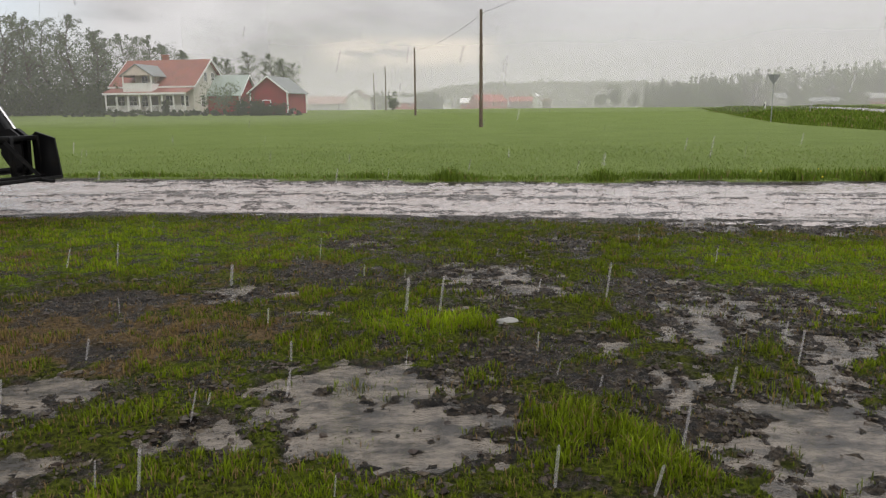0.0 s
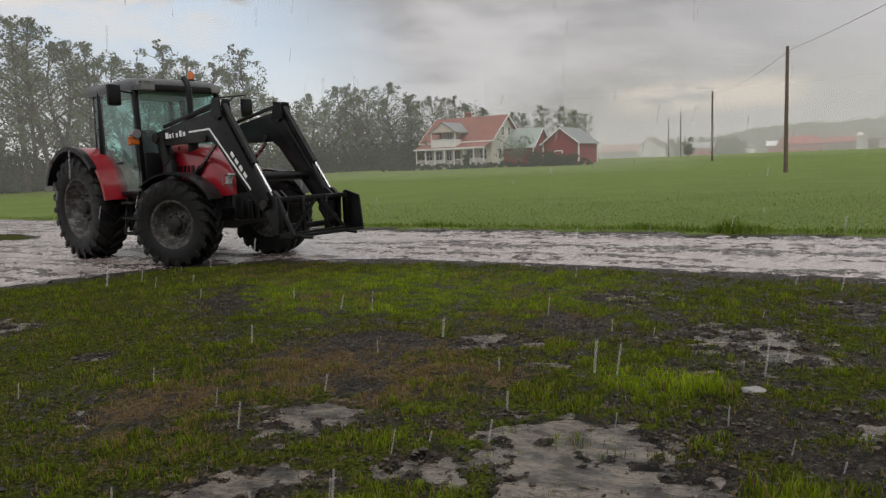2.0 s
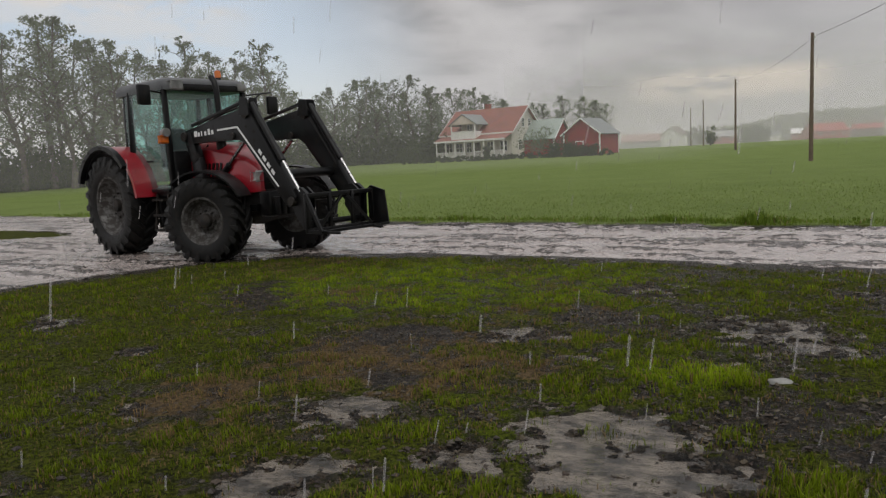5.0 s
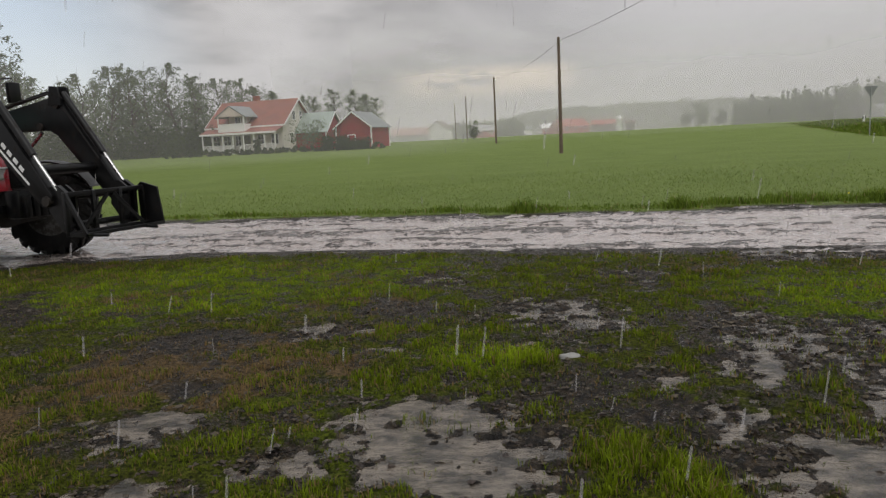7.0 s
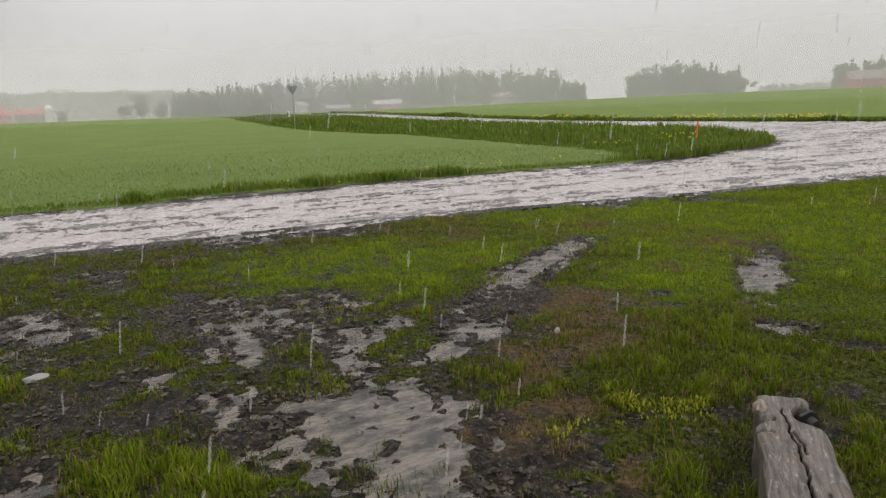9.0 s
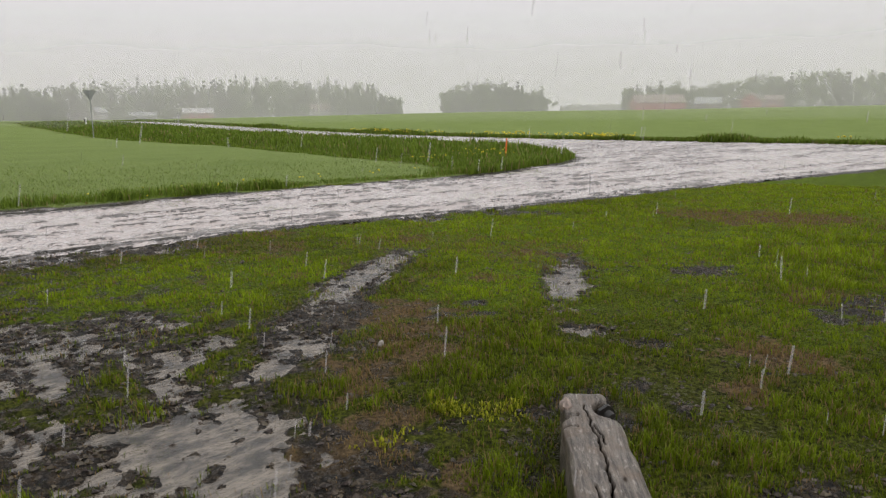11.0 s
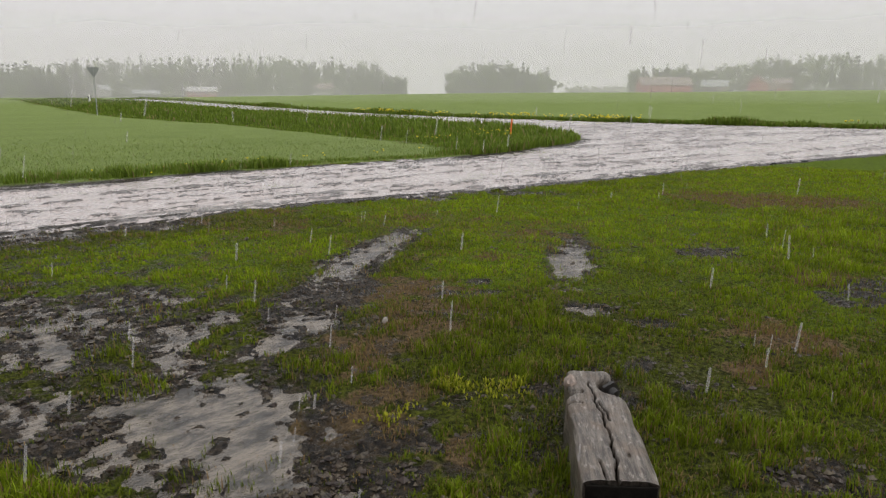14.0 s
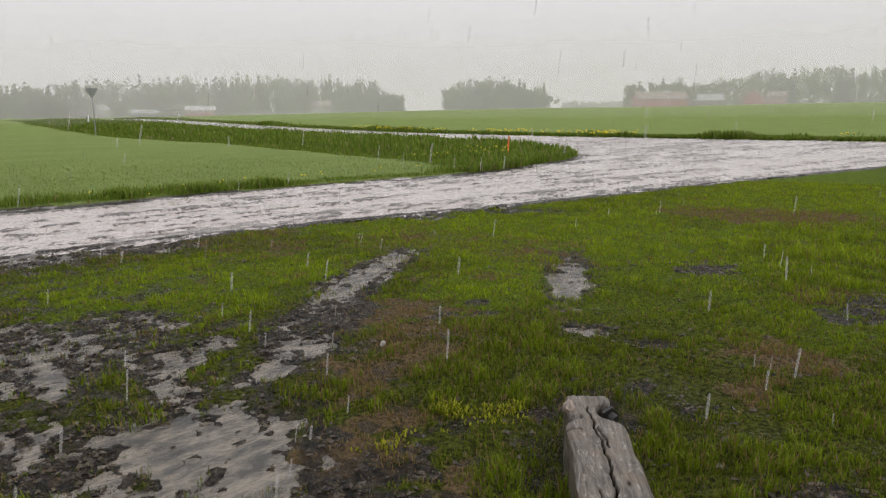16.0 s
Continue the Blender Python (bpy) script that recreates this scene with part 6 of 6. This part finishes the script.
    lathe(knot, [(0.040, 0.0), (0.043, 0.012), (0.034, 0.022), (0.024, 0.012), (0.018, -0.03)], 18, "Y", (0, 0, 0))
    for v in knot.verts:
        v.co += Vector((0.004 * math.sin(v.co.z * 140), 0, 0.004 * math.sin(v.co.x * 110)))
    hole = part("knot_hole", knot, material("rotten_knot", (0.010, 0.008, 0.007), 0.5, 0, 0.5, 30, 120, 0.5, 0.004), t, "dark rotten knot hole", 40)
    hole.matrix_local = pose(0.72, -0.075, 0.178, 0, 0, -62)
    horn = bmesh.new()
    bmesh.ops.create_icosphere(horn, subdivisions=3, radius=1.0)
    for v in horn.verts:
        k = 1 + 0.3 * noise.noise(v.co * 1.6) + 0.12 * noise.noise(v.co * 5)
        v.co = Vector((v.co.x * 0.055 * k, v.co.y * 0.024 * k, v.co.z * 0.034 * k))
    stub = part("splintered_corner", horn, material("torn_pale_wood", (0.22, 0.17, 0.14), 0.6, 0, 0.5, 22, 90, 0.5, 0.005), t, "torn pale corner of the timber", 40)
    stub.matrix_local = pose(0.765, 0.082, 0.195, 0, 8, 4)
    part("end_grain", bm, material("wet_end_grain", (0.007, 0.006, 0.005), 0.9, 0, 0.5, 30, 120, 0.5, 0.004, spec=0.08), t, "dark wet end grain")
    return t


build_log()


def build_stone(name, x, y, size, seed, mat, label, flat=0.35, sink=0.3, turn=0.0):
    bm = bmesh.new()
    bmesh.ops.create_icosphere(bm, subdivisions=3, radius=1.0)
    for v in bm.verts:
        k = 1 + 0.22 * noise.noise(v.co * 1.3 + Vector((seed, 0, 0))) + 0.06 * noise.noise(v.co * 4)
        v.co = Vector((v.co.x * size * k, v.co.y * size * 0.5 * k, v.co.z * size * flat * k))
    ob = part(name, bm, mat, None, "", 60)
    ob.matrix_world = pose(x, y, size * flat * (1 - 2 * sink), 0, 0, turn)
    return tagged(ob, label, "stone")


PALE_STONE = material("pale_wet_stone", (0.22, 0.215, 0.20), 0.4, 0, 0.2, 8, 60, 0.3, 0.003)
build_stone("pale_stone", 0.0, 4.29, 0.07, 3, PALE_STONE, "smooth pale stone half sunk in the mud", 0.35, 0.3, 8)
build_stone("brown_stone", 2.62, 3.13, 0.03, 5, GREY_WOOD, "small brown stone on the worn lawn", 0.7, 0.2, 20)


# ---- grass ----
def grass_material(name, dark, light, straw, straw_share):
    m = bpy.data.materials.new(name)
    m.use_nodes = True
    n = Nodes(m.node_tree)
    b = m.node_tree.nodes["Principled BSDF"]
    geo = n.node("ShaderNodeNewGeometry")
    at = n.node("ShaderNodeTexCoord").outputs["Object"]
    rnd = geo.outputs["Random Per Island"]
    patch = n.noise(at, 1.1, 4.0, 0.6)
    k = n.math("ADD", n.math("MULTIPLY", rnd, 0.35), n.math("ADD", n.span(patch, 0.3, 0.7, 0.0, 0.15), n.math("MULTIPLY", attr(n, "tone"), 0.55)), True)
    col = n.mix(k, dark, light)
    dead = n.math("GREATER_THAN", n.math("ADD", rnd, n.span(attr(n, "dry"), 0, 1, 0.0, 0.75)), 1.0 - straw_share)
    col = n.mix(dead, col, straw)
    n.link(col, b.inputs["Base Color"])
    b.inputs["Roughness"].default_value = 0.6
    b.inputs["Specular IOR Level"].default_value = 0.12
    t = n.node("ShaderNodeBsdfTranslucent")
    n.link(col, t.inputs["Color"])
    mix = n.node("ShaderNodeMixShader", Fac=0.3)
    n.link(b.outputs[0], mix.inputs[1])
    n.link(t.outputs[0], mix.inputs[2])
    n.link(mix.outputs[0], m.node_tree.nodes["Material Output"].inputs[0])
    return m


LAWN = grass_material("lawn_blades", (0.018, 0.024, 0.002), (0.285, 0.385, 0.012), (0.20, 0.135, 0.06), 0.13)
MOSSY = grass_material("moss_tips", (0.26, 0.27, 0.02), (0.42, 0.43, 0.03), (0.3, 0.24, 0.06), 0.05)
ROUGH = grass_material("rough_grass_blades", (0.07, 0.11, 0.014), (0.29, 0.40, 0.045), (0.25, 0.20, 0.09), 0.06)
CROP = grass_material("crop_blades", (0.165, 0.218, 0.058), (0.25, 0.32, 0.09), (0.24, 0.22, 0.11), 0.02)


def blades(name, px, py, pz, h, w, mat, label, seed, dry=None, lean=0.5, tone=None):
    """Bent grass blades, three triangles each, standing at the points."""
    rng = np.random.default_rng(seed)
    n = len(px)
    a = rng.uniform(0, 2 * math.pi, n)
    side = np.stack([np.cos(a), np.sin(a), np.zeros(n)], 1) * (w / 2)[:, None]
    fall = rng.uniform(0.1, 1.0, n) * lean
    bdir = np.stack([-np.sin(a), np.cos(a), np.zeros(n)], 1) * (h * fall)[:, None]
    base = np.stack([px, py, pz - 0.004], 1)
    up = np.array([0, 0, 1.0])
    mid = base + bdir * 0.35 + up * (h * 0.6)[:, None]
    tip = base + bdir + up * (h * np.sqrt(np.maximum(0.1, 1 - fall ** 2 * 0.6)))[:, None]
    verts = np.stack([base - side, base + side, mid - side * 0.75, mid + side * 0.75, tip], 1).reshape(-1, 3)
    i = np.arange(n)[:, None] * 5
    faces = np.stack([i + [0, 1, 3], i + [0, 3, 2], i + [2, 3, 4]], 1).reshape(-1, 3)
    attrs = {k: np.repeat(v, 5) for k, v in (("dry", dry), ("tone", tone)) if v is not None}
    return tagged(mesh_from(name, verts, faces, mat, attrs, flat=True), label, "grass", kind="stuff")


def sector(rng, n, r0, r1, az0, az1, power=1.0):
    """Points in a ring sector, denser towards its inner rim for a higher power."""
    r = r0 + (r1 - r0) * rng.uniform(0, 1, n) ** power
    az = np.radians(rng.uniform(az0, az1, n))
    return r * np.sin(az), r * np.cos(az)


rng = np.random.default_rng(77)
px, py = sector(rng, 760000, 1.1, 15.5, -64, 88, 1.25)
shares = masks(px, py)
road_m, field_m, mud_m, water_m, dry_m, soggy_m = shares
tall_m = patches(px, py, TALL, 0.8, 0.5, 33)
moss_m = patches(px, py, MOSS, 0.8, 0.6, 47)
lush_light_m = lush_and_light(px, py)
clump = value_noise(px, py, 5.0, 37, 3) + 0.7 * value_noise(px, py, 15.0, 39, 2)
tuft = smooth(value_noise(px, py, 4.2, 49, 3), 0.12, 0.42)
chance = 0.80 - 1.0 * mud_m - 0.15 * dry_m + 0.8 * clump + 0.4 * tall_m + 0.3 * lush_light_m
chance = np.clip(chance, 0.08, 1) * (1 - 0.75 * soggy_m * (1 - 0.8 * tuft)) * (1 - water_m * (1 - 0.6 * tuft))
keep = ~road_m & ~field_m & (rng.uniform(0, 1, len(px)) < chance)
along_log = (px - 1.56) * math.cos(radians(37.4)) + (py - 0.98) * math.sin(radians(37.4))
across_log = (py - 0.98) * math.cos(radians(37.4)) - (px - 1.56) * math.sin(radians(37.4))
keep &= ~((along_log > -0.02) & (along_log < 0.87) & (np.abs(across_log) < 0.12))
beside = np.clip(1 - (np.abs(across_log) - 0.12) / 0.12, 0, 1) * (along_log > -0.15) * (along_log < 0.5)
px, py, mud_m, water_m, dry_m, tall_m, clump, lush_light_m, moss_m, tuft, soggy_m, beside = (v[keep] for v in (px, py, mud_m, water_m, dry_m, tall_m, clump, lush_light_m, moss_m, tuft, soggy_m, beside))
r = np.hypot(px, py)
pz = ground_height(px, py, tuple(v[keep] for v in shares))
bunch = np.clip(clump + 0.2, 0, 1)
h = (0.010 + 0.014 * rng.uniform(0, 1, len(px)) + 0.030 * bunch) * (1 - 0.45 * mud_m) * (1 + 0.02 * r)
h = h + tall_m * (0.25 + 0.75 * bunch) * rng.uniform(0.012, 0.075, len(px)) + 0.022 * np.maximum(water_m, soggy_m) * tuft + beside * rng.uniform(0.0, 0.09, len(px))
w = 0.0024 + 0.0007 * r + 0.0014 * rng.uniform(0, 1, len(px))
dry_here = np.clip(0.65 * dry_m * (1 - tall_m) + 0.2 * mud_m, 0, 1)
# bunch paints clump tops lighter and hollows darker, as light would fall
tone = np.clip(-0.05 + 0.65 * lush_light_m + 0.5 * bunch + 0.1 * tall_m - 0.35 * mud_m, 0, 1)
blades("lawn_grass", px, py, pz, h, w, LAWN, "short wet lawn grass, trodden and muddy", 1, dry_here, 0.8, tone)
ok = (moss_m > 0.35) & (rng.uniform(0, 1, len(px)) < 0.6)
blades("moss", px[ok], py[ok], pz[ok] + 0.006, h[ok] * 0.9, w[ok] * 2.0, MOSSY, "yellow-green moss among the lawn grass", 8, None, 0.9)

# crumbs of churned soil, rough eight-sided lumps
n_clod = 150000
px, py = sector(rng, n_clod, 1.4, 9.0, -62, 86, 1.1)
shares = masks(px, py)
road_m, field_m, mud_m, water_m, dry_m, soggy_m = shares
patchy = smooth(value_noise(px, py, 6.0, 73, 3), -0.2, 0.35)
keep = ~road_m & ~field_m & (rng.uniform(0, 1, n_clod) < np.clip(mud_m * 0.55 + 0.5 * soggy_m, 0, 1) * (0.2 + 0.8 * patchy) * (1 - 0.85 * water_m))
px, py = px[keep], py[keep]
pz = ground_height(px, py, tuple(v[keep] for v in shares))
n_clod = len(px)
size = 0.0045 + 0.013 * rng.uniform(0, 1, n_clod) ** 3 + 0.0006 * np.hypot(px, py)
dirs = np.array([(1, 0, 0), (0, 1, 0), (-1, 0, 0), (0, -1, 0), (0, 0, 0.8), (0, 0, -0.8)], float)
lump = dirs[None] * rng.uniform(0.55, 1.5, (n_clod, 6, 1)) + rng.normal(0, 0.18, (n_clod, 6, 3))
turn = rng.uniform(0, 2 * math.pi, n_clod)[:, None]
lx, ly = lump[:, :, 0] * np.cos(turn) - lump[:, :, 1] * np.sin(turn), lump[:, :, 0] * np.sin(turn) + lump[:, :, 1] * np.cos(turn)
verts = np.stack([px[:, None] + lx * size[:, None], py[:, None] + ly * size[:, None], pz[:, None] + (lump[:, :, 2] * 0.7 + 0.15) * size[:, None]], 2).reshape(-1, 3)
sides = [(k, (k + 1) % 4, 4) for k in range(4)] + [((k + 1) % 4, k, 5) for k in range(4)]
faces = (np.arange(n_clod)[:, None, None] * 6 + np.array(sides)[None]).reshape(-1, 3)
WET_SOIL = material("wet_soil_crumbs", (0.040, 0.029, 0.019), 0.4, 0, 0.6, 7, 90, 0.3, 0.003, island=0.5, spec=0.3)
tagged(mesh_from("soil_crumbs", verts, faces, WET_SOIL, flat=True), "wet dark crumbs of churned soil on the worn lawn", "soil", kind="stuff")

# field edge, roadside strip and young crop
edge_n = 26000
seg = rng.integers(0, len(FAR) - 1, edge_n)
u = rng.uniform(0, 1, edge_n)
ax, ay = np.array(FAR)[seg].T
ex, ey = np.array(FAR)[seg + 1].T
ok = np.hypot(ax - ex, ay - ey) < 30
px, py = ax + (ex - ax) * u + rng.normal(0, 0.15, edge_n), ay + (ey - ay) * u + 0.25 + np.abs(rng.normal(0, 0.35, edge_n))
tuft = smooth(value_noise(px, py, 0.7, 57, 3), 0.0, 0.5)
ok &= ~masks(px, py)[0] & (rng.uniform(0, 1, edge_n) < 0.45 + 0.6 * tuft)
px, py, tuft = px[ok], py[ok], tuft[ok]
blades("verge_grass", px, py, relief(px, py), 0.03 + 0.06 * rng.uniform(0, 1, len(px)) + 0.16 * tuft * rng.uniform(0, 1, len(px)), np.full(len(px), 0.018), ROUGH, "uneven verge grass between the track and the field", 2, None, 0.6)

# coarse weeds on the field's rim beside the track
for k, (x, y, wide) in enumerate(WEEDS):
    count = int(900 * wide)
    px, py = x + rng.normal(0, 0.42 * wide, count), y + rng.normal(0, 0.16, count)
    ok = ~masks(px, py)[0]
    px, py = px[ok], py[ok]
    fall = np.exp(-((px - x) / (0.5 * wide)) ** 2)
    blades("weed_tuft", px, py, relief(px, py), (0.05 + 0.20 * fall) * rng.uniform(0.4, 1.1, len(px)), np.full(len(px), 0.02), ROUGH, "coarse green weeds on the field edge", 60 + k, None, 0.9)

n_strip = 90000
px = rng.uniform(13, 44, n_strip)
py = 11 + 110 * rng.uniform(0, 1, n_strip) ** 2.2
ok = inside(px, py, STRIP_POLY)
px, py = px[ok], py[ok]
d = np.hypot(px, py)
bank = smooth(edge_distance(px, py, STRIP[1:]), 0.3, 2.6)
h = (0.10 + 0.40 * bank * (0.55 + 0.45 * value_noise(px, py, 0.6, 59, 3))) * rng.uniform(0.5, 1.1, len(px))
blades("ditch_grass", px, py, relief(px, py), h, 0.006 + 0.0014 * d, ROUGH, "tall rough grass along the roadside ditch", 3, None, 0.6)

px, py = sector(rng, 150000, 12, 48, -62, 60, 1.5)
ok = inside(px, py, FIELD_POLY) & (rng.uniform(0, 1, len(px)) < 0.75 * (1 - smooth(np.hypot(px, py), 13, 30)))
px, py = px[ok], py[ok]
d = np.hypot(px, py)
blades("young_crop", px, py, relief(px, py), (0.03 + 0.035 * rng.uniform(0, 1, len(px))), 0.003 + 0.0008 * d, CROP, "young green cereal crop covering the field", 4, None, 1.0)

n_far = 40000
seg = rng.integers(1, 8, n_far)
u = rng.uniform(0, 1, n_far)
ax, ay = np.array(MAIN_FAR)[seg].T
ex, ey = np.array(MAIN_FAR)[seg + 1].T
px, py = ax + (ex - ax) * u + 0.3 + np.abs(rng.normal(0, 1.0, n_far)), ay + (ey - ay) * u
tuft = smooth(value_noise(px, py, 0.35, 63, 3), 0.05, 0.5)
d = np.hypot(px, py)
blades("verge_grass", px, py, relief(px, py), 0.10 + 0.12 * rng.uniform(0, 1, n_far) + 0.35 * tuft * rng.uniform(0, 1, n_far), 0.004 + 0.0012 * d, ROUGH, "verge grass beyond the village road", 5, None, 0.5)


# ---- dandelions ----
YELLOW = material("dandelion_yellow", (0.75, 0.60, 0.02), 0.6, 0, 0.15, 40, 200, 0.05, 0.001)


def flowers(name, px, py, height, size, label):
    n = len(px)
    rng = np.random.default_rng(n)
    k = np.arange(8) * 2 * math.pi / 8
    s = size * rng.uniform(0.7, 1.25, n)
    z = relief(px, py) + height * rng.uniform(0.6, 1.15, n)
    ring = np.stack([px[:, None] + np.cos(k) * s[:, None], py[:, None] + np.sin(k) * s[:, None], z[:, None] + 0 * k], 2)
    low = np.stack([px, py, z - s * 0.9], 1)[:, None]
    top = np.stack([px, py, z + s * 0.5], 1)[:, None]
    verts = np.concatenate([ring, low, top], 1).reshape(-1, 3)
    i = (np.arange(n) * 10)[:, None, None]
    j = np.arange(8)
    cone = np.stack([j, (j + 1) % 8, np.full(8, 8)], 1)[None]
    cap = np.stack([j, np.full(8, 9), (j + 1) % 8], 1)[None]
    faces = np.concatenate([i + cone, i + cap], 1).reshape(-1, 3)
    return tagged(mesh_from(name, verts, faces, YELLOW), label, "flowers", kind="stuff")


n_f = 700
seg = rng.integers(1, 6, n_f)
u = rng.uniform(0, 1, n_f)
ax, ay = np.array(MAIN_FAR)[seg].T
ex, ey = np.array(MAIN_FAR)[seg + 1].T
px, py = ax + (ex - ax) * u + 0.4 + np.abs(rng.normal(0, 0.7, n_f)), ay + (ey - ay) * u
ok = value_noise(px, py, 0.22, 67, 3) > 0.10
flowers("dandelions", px[ok], py[ok], 0.34, 0.06, "yellow dandelions along the far verge")
px, py = rng.normal(19.5, 1.3, 70), rng.normal(16.4, 0.8, 70)
ok = inside(px, py, STRIP_POLY)
flowers("dandelions", px[ok], py[ok], 0.2, 0.03, "yellow dandelions in the ditch grass")
px, py = rng.uniform(5, 13, 26), rng.normal(12.6, 0.35, 26)
flowers("dandelions", px, py, 0.12, 0.022, "few yellow dandelions on the field edge")


# ---- rain and far haze ----
def rain_haze_material(name, clear):
    m = bpy.data.materials.new(name)
    m.use_nodes = True
    n = Nodes(m.node_tree)
    m.node_tree.nodes.clear()
    d = n.node("ShaderNodeBsdfDiffuse", Color=(0.96, 0.92, 0.94, 1))
    t = n.node("ShaderNodeBsdfTranslucent", Color=(0.96, 0.92, 0.94, 1))
    mix = n.node("ShaderNodeMixShader", Fac=0.55)
    n.link(d.outputs[0], mix.inputs[1])
    n.link(t.outputs[0], mix.inputs[2])
    out = n.node("ShaderNodeOutputMaterial")
    see = n.node("ShaderNodeMixShader", Fac=clear)
    see.label = "clear"
    n.link(mix.outputs[0], see.inputs[1])
    n.link(n.node("ShaderNodeBsdfTransparent").outputs[0], see.inputs[2])
    n.link(see.outputs[0], out.inputs[0])
    return m


DROPS = rain_haze_material("rain_drops", 0.86)


def rain(name, px, py, pz, length, width, seed, label, slant=-0.14):
    """Falling streaks: thin four-sided spindles."""
    rng = np.random.default_rng(seed)
    n = len(px)
    tilt = slant + rng.normal(0, 0.07, n)
    axis = np.stack([tilt, rng.normal(0, 0.03, n), -np.ones(n)], 1) * length[:, None]
    away = np.stack([px, py], 1) / np.hypot(px, py)[:, None]
    side = np.stack([away[:, 1], -away[:, 0], np.zeros(n)], 1) * (width / 2)[:, None]
    deep = np.stack([away[:, 0], away[:, 1], np.zeros(n)], 1) * (width / 2)[:, None]
    p = np.stack([px, py, pz], 1)
    a, m = p + axis * 0.06, p + axis * 0.94
    verts = np.stack([p, a - side, a - deep, a + side, a + deep, m - side, m - deep, m + side, m + deep, p + axis], 1).reshape(-1, 3)
    tri = []
    for j in range(4):
        k = (j + 1) % 4
        tri += [(0, 1 + j, 1 + k), (1 + j, 5 + j, 5 + k), (1 + j, 5 + k, 1 + k), (9, 5 + k, 5 + j)]
    faces = (np.arange(n)[:, None, None] * 10 + np.array(tri)[None]).reshape(-1, 3)
    return tagged(mesh_from(name, verts, faces, DROPS), label, "rain", kind="stuff")


def curtain(seed, r0, r1, az0, az1, top, n, length, width):
    rng = np.random.default_rng(seed)
    px, py = sector(rng, n, r0, r1, az0, az1, 1.0)
    d = np.hypot(px, py)
    pz = relief(px, py) + top * d / r1 * rng.uniform(0, 1, n) ** 1.3 + length * 0.4
    return px, py, pz, length * rng.uniform(0.6, 1.3, n), width * rng.uniform(0.6, 1.3, n)


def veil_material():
    """Haze painted on a far shell: pale, mostly clear, thinning out upwards."""
    m = rain_haze_material("haze_veil", 0.5)
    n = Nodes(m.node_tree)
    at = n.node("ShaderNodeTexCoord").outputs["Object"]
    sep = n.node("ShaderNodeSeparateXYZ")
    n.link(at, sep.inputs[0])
    uneven = n.noise(n.scaled(at, (0.02, 0.02, 0.004)), 1.0, 3.0, 0.5)
    thick = n.math("MULTIPLY", attr(n, "haze_share"), n.span(uneven, 0.2, 0.8, 0.8, 1.15))
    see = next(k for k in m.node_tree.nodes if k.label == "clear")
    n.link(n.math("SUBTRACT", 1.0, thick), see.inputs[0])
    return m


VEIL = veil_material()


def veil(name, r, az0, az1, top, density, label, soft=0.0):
    """A tall thin added shell of painted haze across the far fields."""
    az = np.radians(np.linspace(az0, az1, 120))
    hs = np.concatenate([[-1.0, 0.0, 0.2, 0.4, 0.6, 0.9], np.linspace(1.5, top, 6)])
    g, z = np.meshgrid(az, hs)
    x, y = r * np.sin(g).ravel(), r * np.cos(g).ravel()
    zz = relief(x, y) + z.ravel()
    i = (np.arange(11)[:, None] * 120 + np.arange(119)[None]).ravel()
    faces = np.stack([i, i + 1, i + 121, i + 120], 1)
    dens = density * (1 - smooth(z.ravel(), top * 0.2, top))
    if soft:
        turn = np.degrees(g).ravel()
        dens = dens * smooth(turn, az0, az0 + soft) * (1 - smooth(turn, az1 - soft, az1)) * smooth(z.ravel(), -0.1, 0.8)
    return tagged(mesh_from(name, np.stack([x, y, zz], 1), faces, VEIL, {"haze_share": dens}), label, "rain", kind="stuff")


rain("falling_rain", *curtain(201, 1.6, 9.0, -62, 84, 6.0, 330, 0.085, 0.0075), 11, "bright streaks of falling rain over the lawn")
rain("falling_rain", *curtain(202, 9.0, 45.0, -64, 86, 14.0, 330, 0.24, 0.014), 12, "bright streaks of falling rain over the field")
# translucent pale shells added to imitate haze over distant things
veil("haze_sheet", 261, -14, 98, 46, 0.38, "pale veil of dense rain before the far woods")
veil("haze_sheet", 560, -20, 98, 75, 0.42, "pale veil of dense rain before the hills")
veil("haze_sheet", 150, -20, 104, 30, 0.16, "thin veil of rain over the far field", 6.0)
veil("haze_sheet", 88, -14, 104, 24, 0.12, "thin veil of rain over the field", 6.0)
veil("haze_sheet", 56, -78, 0, 24, 0.17, "thin veil of rain before the farm", 12.0)
